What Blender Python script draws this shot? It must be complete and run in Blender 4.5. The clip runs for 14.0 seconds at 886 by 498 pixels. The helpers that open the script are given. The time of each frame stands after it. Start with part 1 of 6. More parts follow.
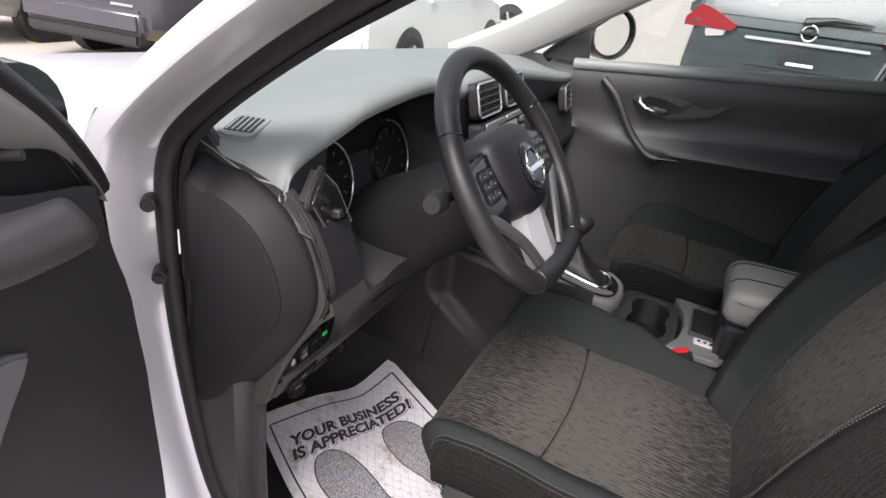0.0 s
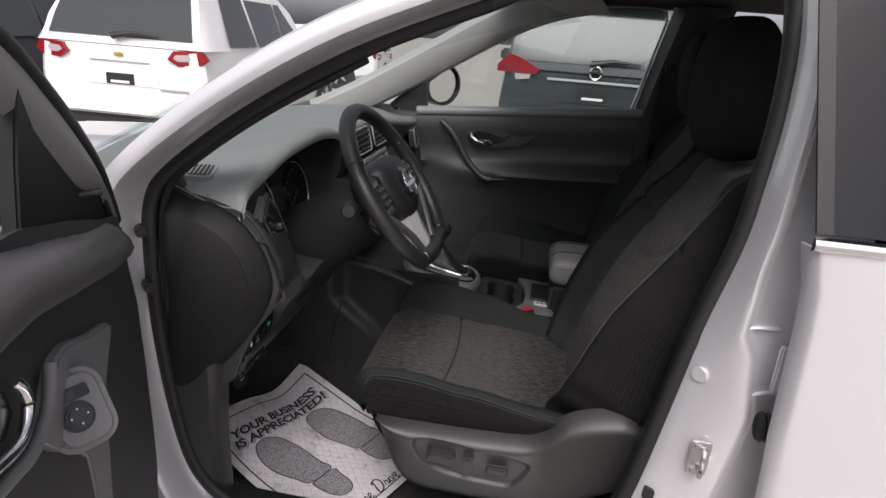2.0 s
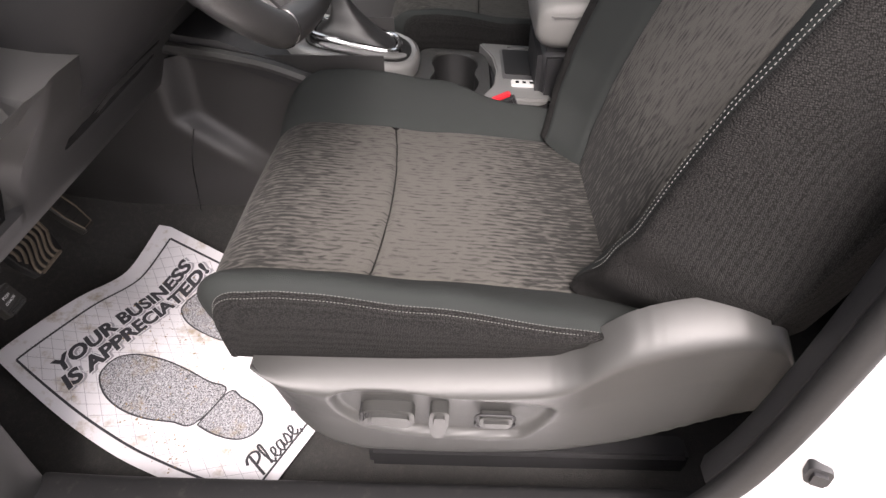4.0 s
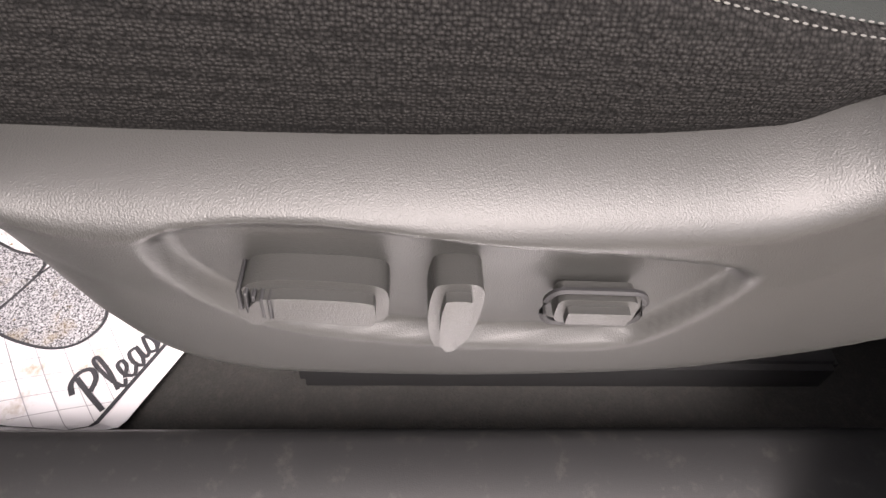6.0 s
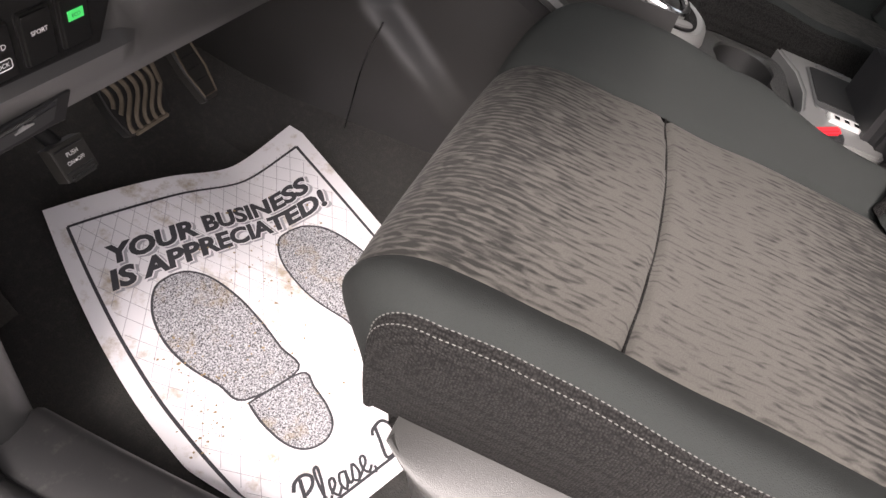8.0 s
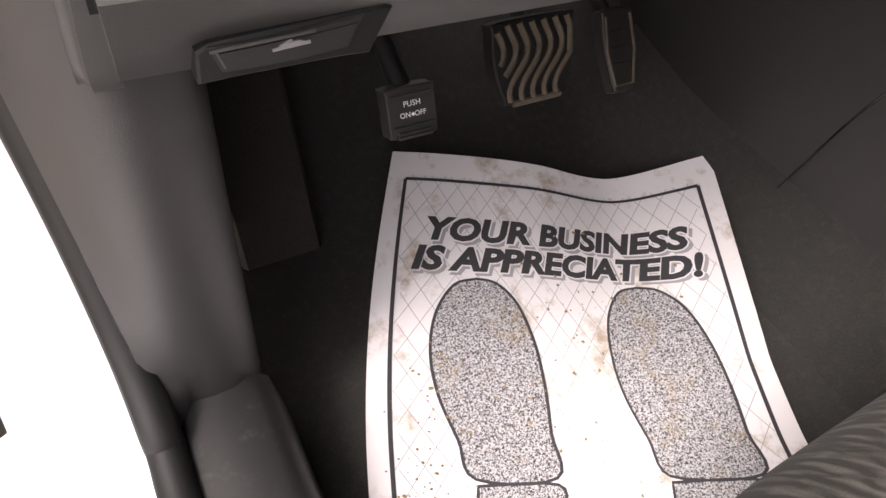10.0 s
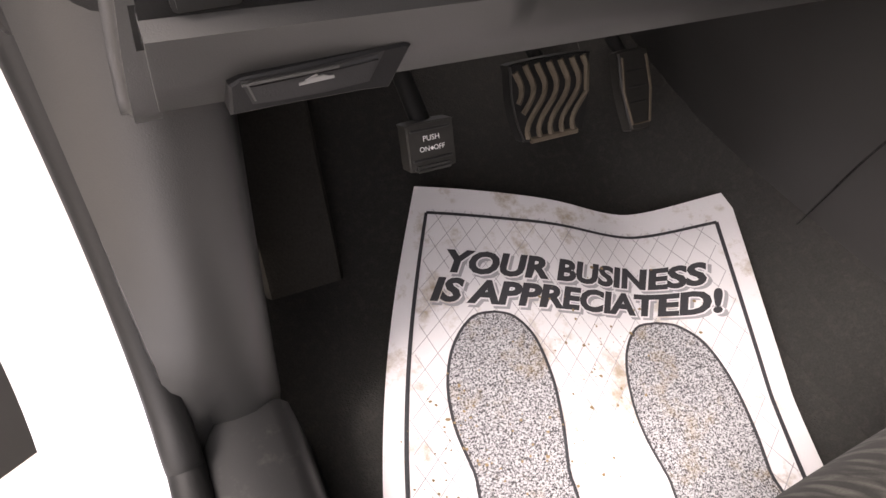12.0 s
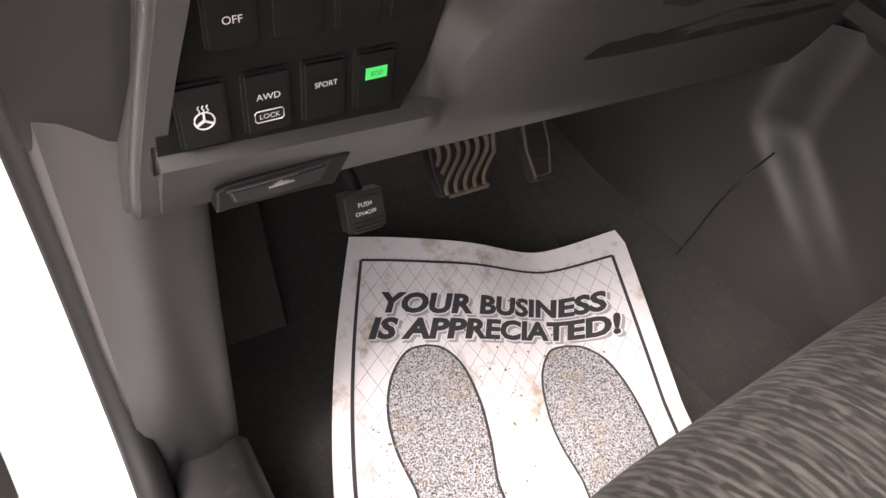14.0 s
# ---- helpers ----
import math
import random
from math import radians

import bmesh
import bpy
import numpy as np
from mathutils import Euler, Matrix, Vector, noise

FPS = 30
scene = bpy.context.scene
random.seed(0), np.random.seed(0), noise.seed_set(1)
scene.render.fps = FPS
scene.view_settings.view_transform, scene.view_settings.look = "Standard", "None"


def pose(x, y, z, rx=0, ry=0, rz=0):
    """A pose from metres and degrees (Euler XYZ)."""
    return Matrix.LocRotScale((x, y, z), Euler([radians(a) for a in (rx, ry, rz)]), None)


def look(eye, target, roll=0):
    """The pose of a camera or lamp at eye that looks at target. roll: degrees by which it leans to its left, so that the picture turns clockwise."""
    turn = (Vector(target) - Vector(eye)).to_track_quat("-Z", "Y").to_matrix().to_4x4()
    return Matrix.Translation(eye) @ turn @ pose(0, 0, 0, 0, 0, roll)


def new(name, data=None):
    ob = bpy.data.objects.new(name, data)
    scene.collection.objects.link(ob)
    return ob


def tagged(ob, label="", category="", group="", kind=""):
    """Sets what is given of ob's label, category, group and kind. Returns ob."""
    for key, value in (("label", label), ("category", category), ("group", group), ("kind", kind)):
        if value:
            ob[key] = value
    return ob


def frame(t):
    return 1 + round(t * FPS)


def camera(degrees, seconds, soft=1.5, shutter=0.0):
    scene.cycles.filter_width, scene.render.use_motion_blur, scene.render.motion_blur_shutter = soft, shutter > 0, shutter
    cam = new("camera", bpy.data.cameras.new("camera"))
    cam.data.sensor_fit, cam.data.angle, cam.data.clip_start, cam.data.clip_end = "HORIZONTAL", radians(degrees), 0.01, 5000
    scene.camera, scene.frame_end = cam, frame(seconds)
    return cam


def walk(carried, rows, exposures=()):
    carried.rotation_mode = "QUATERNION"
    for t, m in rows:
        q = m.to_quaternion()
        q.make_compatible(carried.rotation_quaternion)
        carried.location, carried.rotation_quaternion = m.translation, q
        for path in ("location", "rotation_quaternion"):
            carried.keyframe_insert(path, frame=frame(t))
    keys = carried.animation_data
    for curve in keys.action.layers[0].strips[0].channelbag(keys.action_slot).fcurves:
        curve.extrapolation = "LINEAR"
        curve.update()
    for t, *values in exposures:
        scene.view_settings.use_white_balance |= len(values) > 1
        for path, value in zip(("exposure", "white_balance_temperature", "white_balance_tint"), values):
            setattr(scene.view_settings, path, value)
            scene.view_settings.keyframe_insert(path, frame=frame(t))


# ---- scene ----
cam = camera(71.2, 14.0)
PATH = [
    (0, (-1.276, 0.034, 1.419), (0.415, 0.71, 0.592), 6.8),
    (0.5, (-1.419, -0.004, 1.449), (0.373, 0.466, 0.696), 6.4),
    (1, (-1.571, 0.008, 1.471), (0.275, 0.33, 0.771), 5.8),
    (1.5, (-1.687, 0.012, 1.471), (0.187, 0.284, 0.828), 5.5),
    (2, (-1.675, 0.0, 1.463), (0.201, 0.252, 0.817), 4.7),
    (2.5, (-1.545, -0.029, 1.445), (0.305, 0.22, 0.728), 2.9),
    (3, (-1.404, -0.057, 1.415), (0.372, 0.186, 0.53), 0.7),
    (3.5, (-1.255, -0.032, 1.342), (0.415, 0.14, 0.255), -0.4),
    (4, (-1.051, 0.039, 1.225), (0.5, 0.081, -0.036), -0.0),
    (4.2, (-0.995, 0.064, 1.151), (0.514, 0.055, -0.162), 0.9),
    (6.3, (-0.807, 0.076, 0.876), (0.504, -0.046, -0.629), 5.4),
    (6.5, (-0.808, 0.079, 0.884), (0.501, -0.039, -0.623), 6.3),
    (7, (-0.816, 0.097, 0.946), (0.519, -0.005, -0.54), 10.1),
    (7.5, (-0.837, 0.138, 1.01), (0.624, 0.141, -0.356), 14.2),
    (8, (-0.830, 0.218, 1.056), (0.633, 0.448, -0.281), 17.2),
    (8.5, (-0.768, 0.281, 1.021), (0.551, 0.865, -0.373), 16.6),
    (9, (-0.725, 0.310, 0.976), (0.352, 1.106, -0.510), 15.8),
    (9.2, (-0.713, 0.316, 0.965), (0.281, 1.164, -0.549), 15.1),
    (11.3, (-0.631, 0.331, 0.927), (0.079, 1.455, -0.568), 10.9),
    (11.5, (-0.639, 0.328, 0.931), (0.079, 1.452, -0.559), 10.9),
    (12, (-0.671, 0.315, 0.943), (0.087, 1.441, -0.525), 9.8),
    (12.5, (-0.692, 0.298, 0.966), (0.141, 1.395, -0.484), 9.8),
    (13, (-0.696, 0.287, 0.986), (0.224, 1.361, -0.428), 11.2),
    (13.5, (-0.698, 0.281, 0.999), (0.26, 1.356, -0.39), 12.2),
    (14, (-0.703, 0.276, 1.012), (0.274, 1.362, -0.353), 12.6),
]
walk(cam, [(t, look(eye, target, roll)) for t, eye, target, roll in PATH],
     exposures=[(0, 1.5, 6500, 18), (1, 1.05, 6500, 18), (2, 0.46, 6500, 18), (3, 0.92, 6600, 18), (3.5, 1.45, 6600, 20), (4.0, 2.25, 6800, 20), (4.2, 2.35, 6800, 20), (6.4, 2.12, 6900, 20), (7.2, 2.45, 6900, 20), (8, 2.35, 6900, 20), (9, 2.2, 7000, 20), (11.3, 2.47, 7100, 20), (14, 2.47, 7100, 20)])

# ---- light: bright overcast day ----
world = bpy.data.worlds.new("world")
scene.world = world
world.use_nodes = True
wn = world.node_tree
sky = wn.nodes.new("ShaderNodeTexSky")
sky.sky_type, sky.sun_disc = "NISHITA", False
sky.sun_elevation, sky.sun_rotation = radians(51), radians(-94)
sky.dust_density, sky.air_density = 4.0, 0.6
grey = wn.nodes.new("ShaderNodeHueSaturation")
grey.inputs["Saturation"].default_value = 0.25
wn.links.new(sky.outputs[0], grey.inputs["Color"])
wn.links.new(grey.outputs[0], wn.nodes["Background"].inputs["Color"])
wn.nodes["Background"].inputs["Strength"].default_value = 0.15
sun = new("sun", bpy.data.lights.new("sun", "SUN"))
sun.data.energy, sun.data.angle, sun.data.color = 1.5, radians(25), (1.0, 0.97, 0.93)
sun.matrix_world = look((-8, -0.6, 10), (0, 0, 0))


# ---- materials ----
def material(name, color, rough=0.5, metal=0.0, vary=0.15, grain=300.0, bump=0.0, blotch=6.0, coat=0.0, spec=0.5):
    """A surface with fine grain, larger blotches and a relief."""
    m = bpy.data.materials.new(name)
    m.use_nodes = True
    t, b = m.node_tree, m.node_tree.nodes["Principled BSDF"]
    b.inputs["Roughness"].default_value, b.inputs["Metallic"].default_value = rough, metal
    b.inputs["Coat Weight"].default_value, b.inputs["Specular IOR Level"].default_value = coat, spec
    co = t.nodes.new("ShaderNodeTexCoord")
    fine, wide = t.nodes.new("ShaderNodeTexNoise"), t.nodes.new("ShaderNodeTexNoise")
    for n, s in ((fine, grain), (wide, blotch)):
        n.inputs["Scale"].default_value, n.inputs["Detail"].default_value = s, 3.0
        t.links.new(co.outputs["Object"], n.inputs["Vector"])
    mix = t.nodes.new("ShaderNodeMix")
    mix.data_type = "RGBA"
    dark, light = [c * (1 - vary) for c in color], [min(1.0, c * (1 + vary)) for c in color]
    mix.inputs["A"].default_value, mix.inputs["B"].default_value = (*dark, 1), (*light, 1)
    add = t.nodes.new("ShaderNodeMath")
    add.operation = "MULTIPLY_ADD"
    add.inputs[1].default_value = 0.6
    half = t.nodes.new("ShaderNodeMath")
    half.operation = "MULTIPLY"
    half.inputs[1].default_value = 0.4
    t.links.new(wide.outputs["Fac"], half.inputs[0])
    t.links.new(fine.outputs["Fac"], add.inputs[0])
    t.links.new(half.outputs[0], add.inputs[2])
    t.links.new(add.outputs[0], mix.inputs["Factor"])
    t.links.new(mix.outputs["Result"], b.inputs["Base Color"])
    if bump:
        bp = t.nodes.new("ShaderNodeBump")
        bp.inputs["Strength"].default_value, bp.inputs["Distance"].default_value = bump, 0.001
        t.links.new(fine.outputs["Fac"], bp.inputs["Height"])
        t.links.new(bp.outputs[0], b.inputs["Normal"])
    return m


def glass_material(name, tint, rough=0.0):
    m = bpy.data.materials.new(name)
    m.use_nodes = True
    t = m.node_tree
    t.nodes.clear()
    out, mix = t.nodes.new("ShaderNodeOutputMaterial"), t.nodes.new("ShaderNodeMixShader")
    tr, gl = t.nodes.new("ShaderNodeBsdfTransparent"), t.nodes.new("ShaderNodeBsdfGlossy")
    tr.inputs[0].default_value, gl.inputs["Roughness"].default_value = (*tint, 1), rough
    mix.inputs[0].default_value = 0.05
    t.links.new(tr.outputs[0], mix.inputs[1])
    t.links.new(gl.outputs[0], mix.inputs[2])
    t.links.new(mix.outputs[0], out.inputs[0])
    return m


def emitter(name, color, strength):
    m = bpy.data.materials.new(name)
    m.use_nodes = True
    b = m.node_tree.nodes["Principled BSDF"]
    b.inputs["Base Color"].default_value = (*color, 1)
    b.inputs["Emission Color"].default_value, b.inputs["Emission Strength"].default_value = (*color, 1), strength
    return m


def woven_material(name, dark, light):
    """Seat insert: brown-grey cloth with short wavy dark ribs running across the seat."""
    m = bpy.data.materials.new(name)
    m.use_nodes = True
    t, b = m.node_tree, m.node_tree.nodes["Principled BSDF"]
    b.inputs["Roughness"].default_value, b.inputs["Specular IOR Level"].default_value = 0.95, 0.12
    b.inputs["Sheen Weight"].default_value = 0.04
    co, mp = t.nodes.new("ShaderNodeTexCoord"), t.nodes.new("ShaderNodeMapping")
    t.links.new(co.outputs["UV"], mp.inputs["Vector"])
    mp.inputs["Scale"].default_value = (215, 56, 1)
    mp.inputs["Rotation"].default_value = (0, 0, radians(4))
    rib = t.nodes.new("ShaderNodeTexNoise")
    rib.inputs["Scale"].default_value, rib.inputs["Detail"].default_value, rib.inputs["Distortion"].default_value = 1.0, 1.0, 0.6
    t.links.new(mp.outputs[0], rib.inputs["Vector"])
    wide = t.nodes.new("ShaderNodeTexNoise")
    wide.inputs["Scale"].default_value = 7.0
    t.links.new(co.outputs["UV"], wide.inputs["Vector"])
    ramp = t.nodes.new("ShaderNodeValToRGB")
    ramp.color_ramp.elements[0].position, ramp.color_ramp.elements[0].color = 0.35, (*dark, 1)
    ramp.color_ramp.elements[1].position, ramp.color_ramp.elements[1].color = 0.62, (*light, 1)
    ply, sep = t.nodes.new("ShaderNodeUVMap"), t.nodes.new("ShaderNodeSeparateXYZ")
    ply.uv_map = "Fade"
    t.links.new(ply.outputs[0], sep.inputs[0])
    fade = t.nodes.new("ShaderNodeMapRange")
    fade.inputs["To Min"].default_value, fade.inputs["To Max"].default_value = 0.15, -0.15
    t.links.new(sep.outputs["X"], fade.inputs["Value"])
    lift = t.nodes.new("ShaderNodeMath")
    lift.operation = "ADD"
    squash = t.nodes.new("ShaderNodeMapping")
    squash.inputs["Scale"].default_value = (1, 0.16, 1)
    t.links.new(co.outputs["UV"], squash.inputs["Vector"])
    band = t.nodes.new("ShaderNodeTexWave")
    band.wave_type, band.bands_direction, band.wave_profile = "BANDS", "X", "SIN"
    band.inputs["Scale"].default_value, band.inputs["Distortion"].default_value = 46.0, 3.5
    band.inputs["Detail"].default_value, band.inputs["Detail Scale"].default_value = 1.5, 1.3
    t.links.new(squash.outputs[0], band.inputs["Vector"])
    both = t.nodes.new("ShaderNodeMix")
    both.inputs["Factor"].default_value = 0.17
    t.links.new(rib.outputs["Fac"], both.inputs["A"])
    t.links.new(band.outputs["Fac"], both.inputs["B"])
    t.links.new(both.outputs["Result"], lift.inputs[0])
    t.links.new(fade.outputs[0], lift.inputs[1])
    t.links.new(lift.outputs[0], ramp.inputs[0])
    weave = t.nodes.new("ShaderNodeTexNoise")
    weave.inputs["Scale"].default_value = 900.0
    t.links.new(co.outputs["UV"], weave.inputs["Vector"])
    mul = t.nodes.new("ShaderNodeMix")
    mul.data_type, mul.blend_type = "RGBA", "MULTIPLY"
    mul.inputs["Factor"].default_value = 0.5
    t.links.new(ramp.outputs[0], mul.inputs["A"])
    t.links.new(weave.outputs["Fac"], mul.inputs["B"])
    t.links.new(mul.outputs["Result"], b.inputs["Base Color"])
    bp = t.nodes.new("ShaderNodeBump")
    bp.inputs["Strength"].default_value, bp.inputs["Distance"].default_value = 0.6, 0.002
    t.links.new(ramp.outputs[0], bp.inputs["Height"])
    t.links.new(bp.outputs[0], b.inputs["Normal"])
    return m


def weave_material(name, color, scale, depth=0.8):
    """Coarse woven cloth of small round knots."""
    m = material(name, color, 0.9, vary=0.3, grain=1500, spec=0.2)
    t, b = m.node_tree, m.node_tree.nodes["Principled BSDF"]
    co, vor = t.nodes.new("ShaderNodeTexCoord"), t.nodes.new("ShaderNodeTexVoronoi")
    vor.inputs["Scale"].default_value, vor.inputs["Randomness"].default_value = scale, 0.55
    t.links.new(co.outputs["Object"], vor.inputs["Vector"])
    bp = t.nodes.new("ShaderNodeBump")
    bp.invert = True
    bp.inputs["Strength"].default_value, bp.inputs["Distance"].default_value = depth, 0.0016
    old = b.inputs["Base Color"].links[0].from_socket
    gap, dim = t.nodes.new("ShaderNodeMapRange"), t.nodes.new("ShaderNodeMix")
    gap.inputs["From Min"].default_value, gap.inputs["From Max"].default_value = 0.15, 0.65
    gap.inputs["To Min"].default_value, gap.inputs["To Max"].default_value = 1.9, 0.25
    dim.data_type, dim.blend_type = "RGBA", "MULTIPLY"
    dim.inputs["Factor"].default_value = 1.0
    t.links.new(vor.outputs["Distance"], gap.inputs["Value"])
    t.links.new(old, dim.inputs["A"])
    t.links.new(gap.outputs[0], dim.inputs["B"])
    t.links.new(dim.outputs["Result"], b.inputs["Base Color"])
    t.links.new(vor.outputs["Distance"], bp.inputs["Height"])
    t.links.new(bp.outputs[0], b.inputs["Normal"])
    return m


PLASTIC = material("black grained plastic", (0.016, 0.016, 0.017), 0.50, bump=0.14, grain=1300)
PLASTIC_GREY = material("charcoal grained plastic", (0.030, 0.0302, 0.0288), 0.42, bump=0.26, grain=1500)
DOOR_TRIM = material("charcoal door trim", (0.036, 0.036, 0.0365), 0.5, bump=0.16, grain=1200)
MATTE = material("matte black plastic", (0.009, 0.009, 0.0095), 0.62, bump=0.14, grain=1300, spec=0.3)
# pale green-grey base: windshield light on the pad is put into the colour
SOFT = material("soft dashboard skin with window light", (0.195, 0.208, 0.202), 0.45, bump=0.35, grain=800)
GLOSS = material("gloss black plastic", (0.012, 0.012, 0.012), 0.15)
LEATHER = material("black leather", (0.018, 0.018, 0.018), 0.42, bump=0.3, grain=700)
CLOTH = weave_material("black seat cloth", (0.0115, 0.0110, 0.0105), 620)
CLOTH_GREY = material("dark grey seat cloth", (0.020, 0.0225, 0.0215), 0.9, bump=0.5, grain=1100, spec=0.2)
INSERT = woven_material("wavy seat cloth", (0.023, 0.0222, 0.0208), (0.082, 0.0785, 0.071))
RUBBER = material("black rubber", (0.009, 0.009, 0.009), 0.6, bump=0.2)
CARPET = material("black carpet", (0.033, 0.0325, 0.0315), 1.0, vary=0.5, bump=1.0, grain=500, spec=0.1)
SILVER = material("silver metallic paint", (0.74, 0.745, 0.765), 0.30, metal=0.55, vary=0.03, grain=2500, coat=0.6)
CHROME = material("chrome", (0.85, 0.85, 0.86), 0.12, metal=1.0, vary=0.02)
SATIN = material("satin silver trim", (0.55, 0.55, 0.55), 0.35, metal=0.8, vary=0.05)
# lighter and less metallic than SATIN, to paint in the spoke's sky reflection
SILVER_TRIM = material("silver trim with sky reflection", (0.72, 0.72, 0.72), 0.30, metal=0.45, vary=0.04)
GREY_METAL = material("dark satin metal trim", (0.16, 0.16, 0.16), 0.38, metal=0.6, vary=0.06)
ZINC = material("zinc plated steel", (0.5, 0.5, 0.49), 0.35, metal=0.9)
LINING = material("light grey headliner", (0.36, 0.36, 0.345), 0.95, bump=0.4, grain=600, spec=0.1)
# dark copy of LINING; the ceiling's shadow is put into its colour
DARK_LINING = material("shade-darkened headliner", (0.03, 0.03, 0.03), 0.95, bump=0.4, grain=600, spec=0.1)
PAPER = material("white paper", (0.65, 0.64, 0.66), 0.9, vary=0.05, grain=60, blotch=9, spec=0.2)
def stain(m, color, scale, low, high, amount):
    """Soft irregular stains laid over a surface's colour."""
    t, b = m.node_tree, m.node_tree.nodes["Principled BSDF"]
    old = b.inputs["Base Color"].links[0].from_socket
    co, n, ramp, mx = t.nodes.new("ShaderNodeTexCoord"), t.nodes.new("ShaderNodeTexNoise"), t.nodes.new("ShaderNodeMapRange"), t.nodes.new("ShaderNodeMix")
    n.inputs["Scale"].default_value, n.inputs["Detail"].default_value, n.inputs["Roughness"].default_value = scale, 8.0, 0.72
    ramp.inputs["From Min"].default_value, ramp.inputs["From Max"].default_value = low, high
    ramp.inputs["To Max"].default_value = amount
    mx.data_type = "RGBA"
    mx.inputs["B"].default_value = (*color, 1)
    t.links.new(co.outputs["Object"], n.inputs["Vector"])
    t.links.new(n.outputs["Fac"], ramp.inputs["Value"])
    t.links.new(ramp.outputs[0], mx.inputs["Factor"])
    t.links.new(old, mx.inputs["A"])
    t.links.new(mx.outputs["Result"], b.inputs["Base Color"])
    return m


stain(PAPER, (0.27, 0.20, 0.11), 19, 0.54, 0.70, 0.8)
WORN_CARPET = material("worn dusty carpet", (0.040, 0.038, 0.035), 1.0, vary=0.5, bump=1.0, grain=400, spec=0.1)
stain(CARPET, (0.07, 0.064, 0.058), 110, 0.50, 0.78, 0.45)
DUSTY = stain(material("dusty black plastic", (0.011, 0.011, 0.0115), 0.55, bump=0.14, grain=1300), (0.085, 0.081, 0.073), 60, 0.56, 0.74, 0.35)
INK = material("black ink", (0.03, 0.03, 0.035), 0.9, vary=0.4, grain=600)
WHITE_TRIM = material("pale grey switch plastic", (0.55, 0.55, 0.54), 0.4)
RED = material("red plastic", (0.6, 0.02, 0.03), 0.4)
STITCH = material("grey thread", (0.12, 0.12, 0.113), 0.8)
WHITE_INK = material("white print", (0.75, 0.75, 0.75), 0.6)
GLASS = glass_material("clear glass", (0.86, 0.90, 0.89))
TINT = glass_material("dark tinted glass", (0.10, 0.11, 0.12))
MIRROR = material("mirror", (0.9, 0.9, 0.9), 0.02, metal=1.0, vary=0.0)
GREEN = emitter("green lit marking", (0.03, 0.55, 0.12), 0.12)
ASPHALT = material("pale worn asphalt", (0.34, 0.315, 0.28), 0.95, vary=0.25, grain=60, bump=0.5, blotch=0.6)
TYRE = material("tyre rubber", (0.02, 0.02, 0.02), 0.8)


# ---- builders ----
def part(name, bm, mat, parent=None, label="", smooth=40, kind=""):
    bmesh.ops.recalc_face_normals(bm, faces=bm.faces)
    me = bpy.data.meshes.new(name)
    bm.to_mesh(me)
    bm.free()
    if smooth:
        me.shade_smooth()
        me.set_sharp_from_angle(angle=radians(smooth))
    me.materials.append(mat)
    ob = new(name, me)
    if parent:
        ob.parent = parent
    return tagged(ob, label, kind=kind)


def thing(name, label, category, at=(0, 0, 0), group="", kind=""):
    ob = new(name)
    ob.location = at
    bpy.context.view_layer.update()
    return tagged(ob, label, category, group, kind)


def box(x0, x1, y0, y1, z0, z1, bevel=0.004, seg=2, m=None):
    bm = bmesh.new()
    bmesh.ops.create_cube(bm, size=1)
    bmesh.ops.transform(bm, verts=bm.verts, matrix=Matrix.Translation(((x0 + x1) / 2, (y0 + y1) / 2, (z0 + z1) / 2)) @ Matrix.Diagonal((x1 - x0, y1 - y0, z1 - z0, 1)))
    if bevel:
        bmesh.ops.bevel(bm, geom=bm.edges, offset=bevel, segments=seg, affect="EDGES", clamp_overlap=True)
    if m is not None:
        bmesh.ops.transform(bm, verts=bm.verts, matrix=m)
    return bm


def loft(rings, closed=True, caps=True):
    """A skin over rings of equally many points."""
    bm = bmesh.new()
    rows = [[bm.verts.new(p) for p in ring] for ring in rings]
    n = len(rows[0])
    for a, b in zip(rows, rows[1:]):
        for i in range(n if closed else n - 1):
            j = (i + 1) % n
            bm.faces.new((a[i], a[j], b[j], b[i]))
    if closed and caps:
        bm.faces.new(rows[0])
        bm.faces.new(rows[-1])
    return bm


def sheet(points, thick):
    """A grid of points as a skin of that thickness, laid along its normals."""
    bm = loft(points, closed=False)
    bmesh.ops.recalc_face_normals(bm, faces=bm.faces)
    bmesh.ops.solidify(bm, geom=bm.faces[:], thickness=thick)
    return bm


def smooth_path(pts, n=8):
    """A Catmull-Rom line through the points."""
    pts = [Vector(p) for p in pts]
    out = []
    for i in range(len(pts) - 1):
        a, b = pts[max(i - 1, 0)], pts[i]
        c, d = pts[i + 1], pts[min(i + 2, len(pts) - 1)]
        for k in range(n):
            u = k / n
            out.append(0.5 * (2 * b + (c - a) * u + (2 * a - 5 * b + 4 * c - d) * u * u + (3 * b - a - 3 * c + d) * u ** 3))
    out.append(pts[-1])
    return out


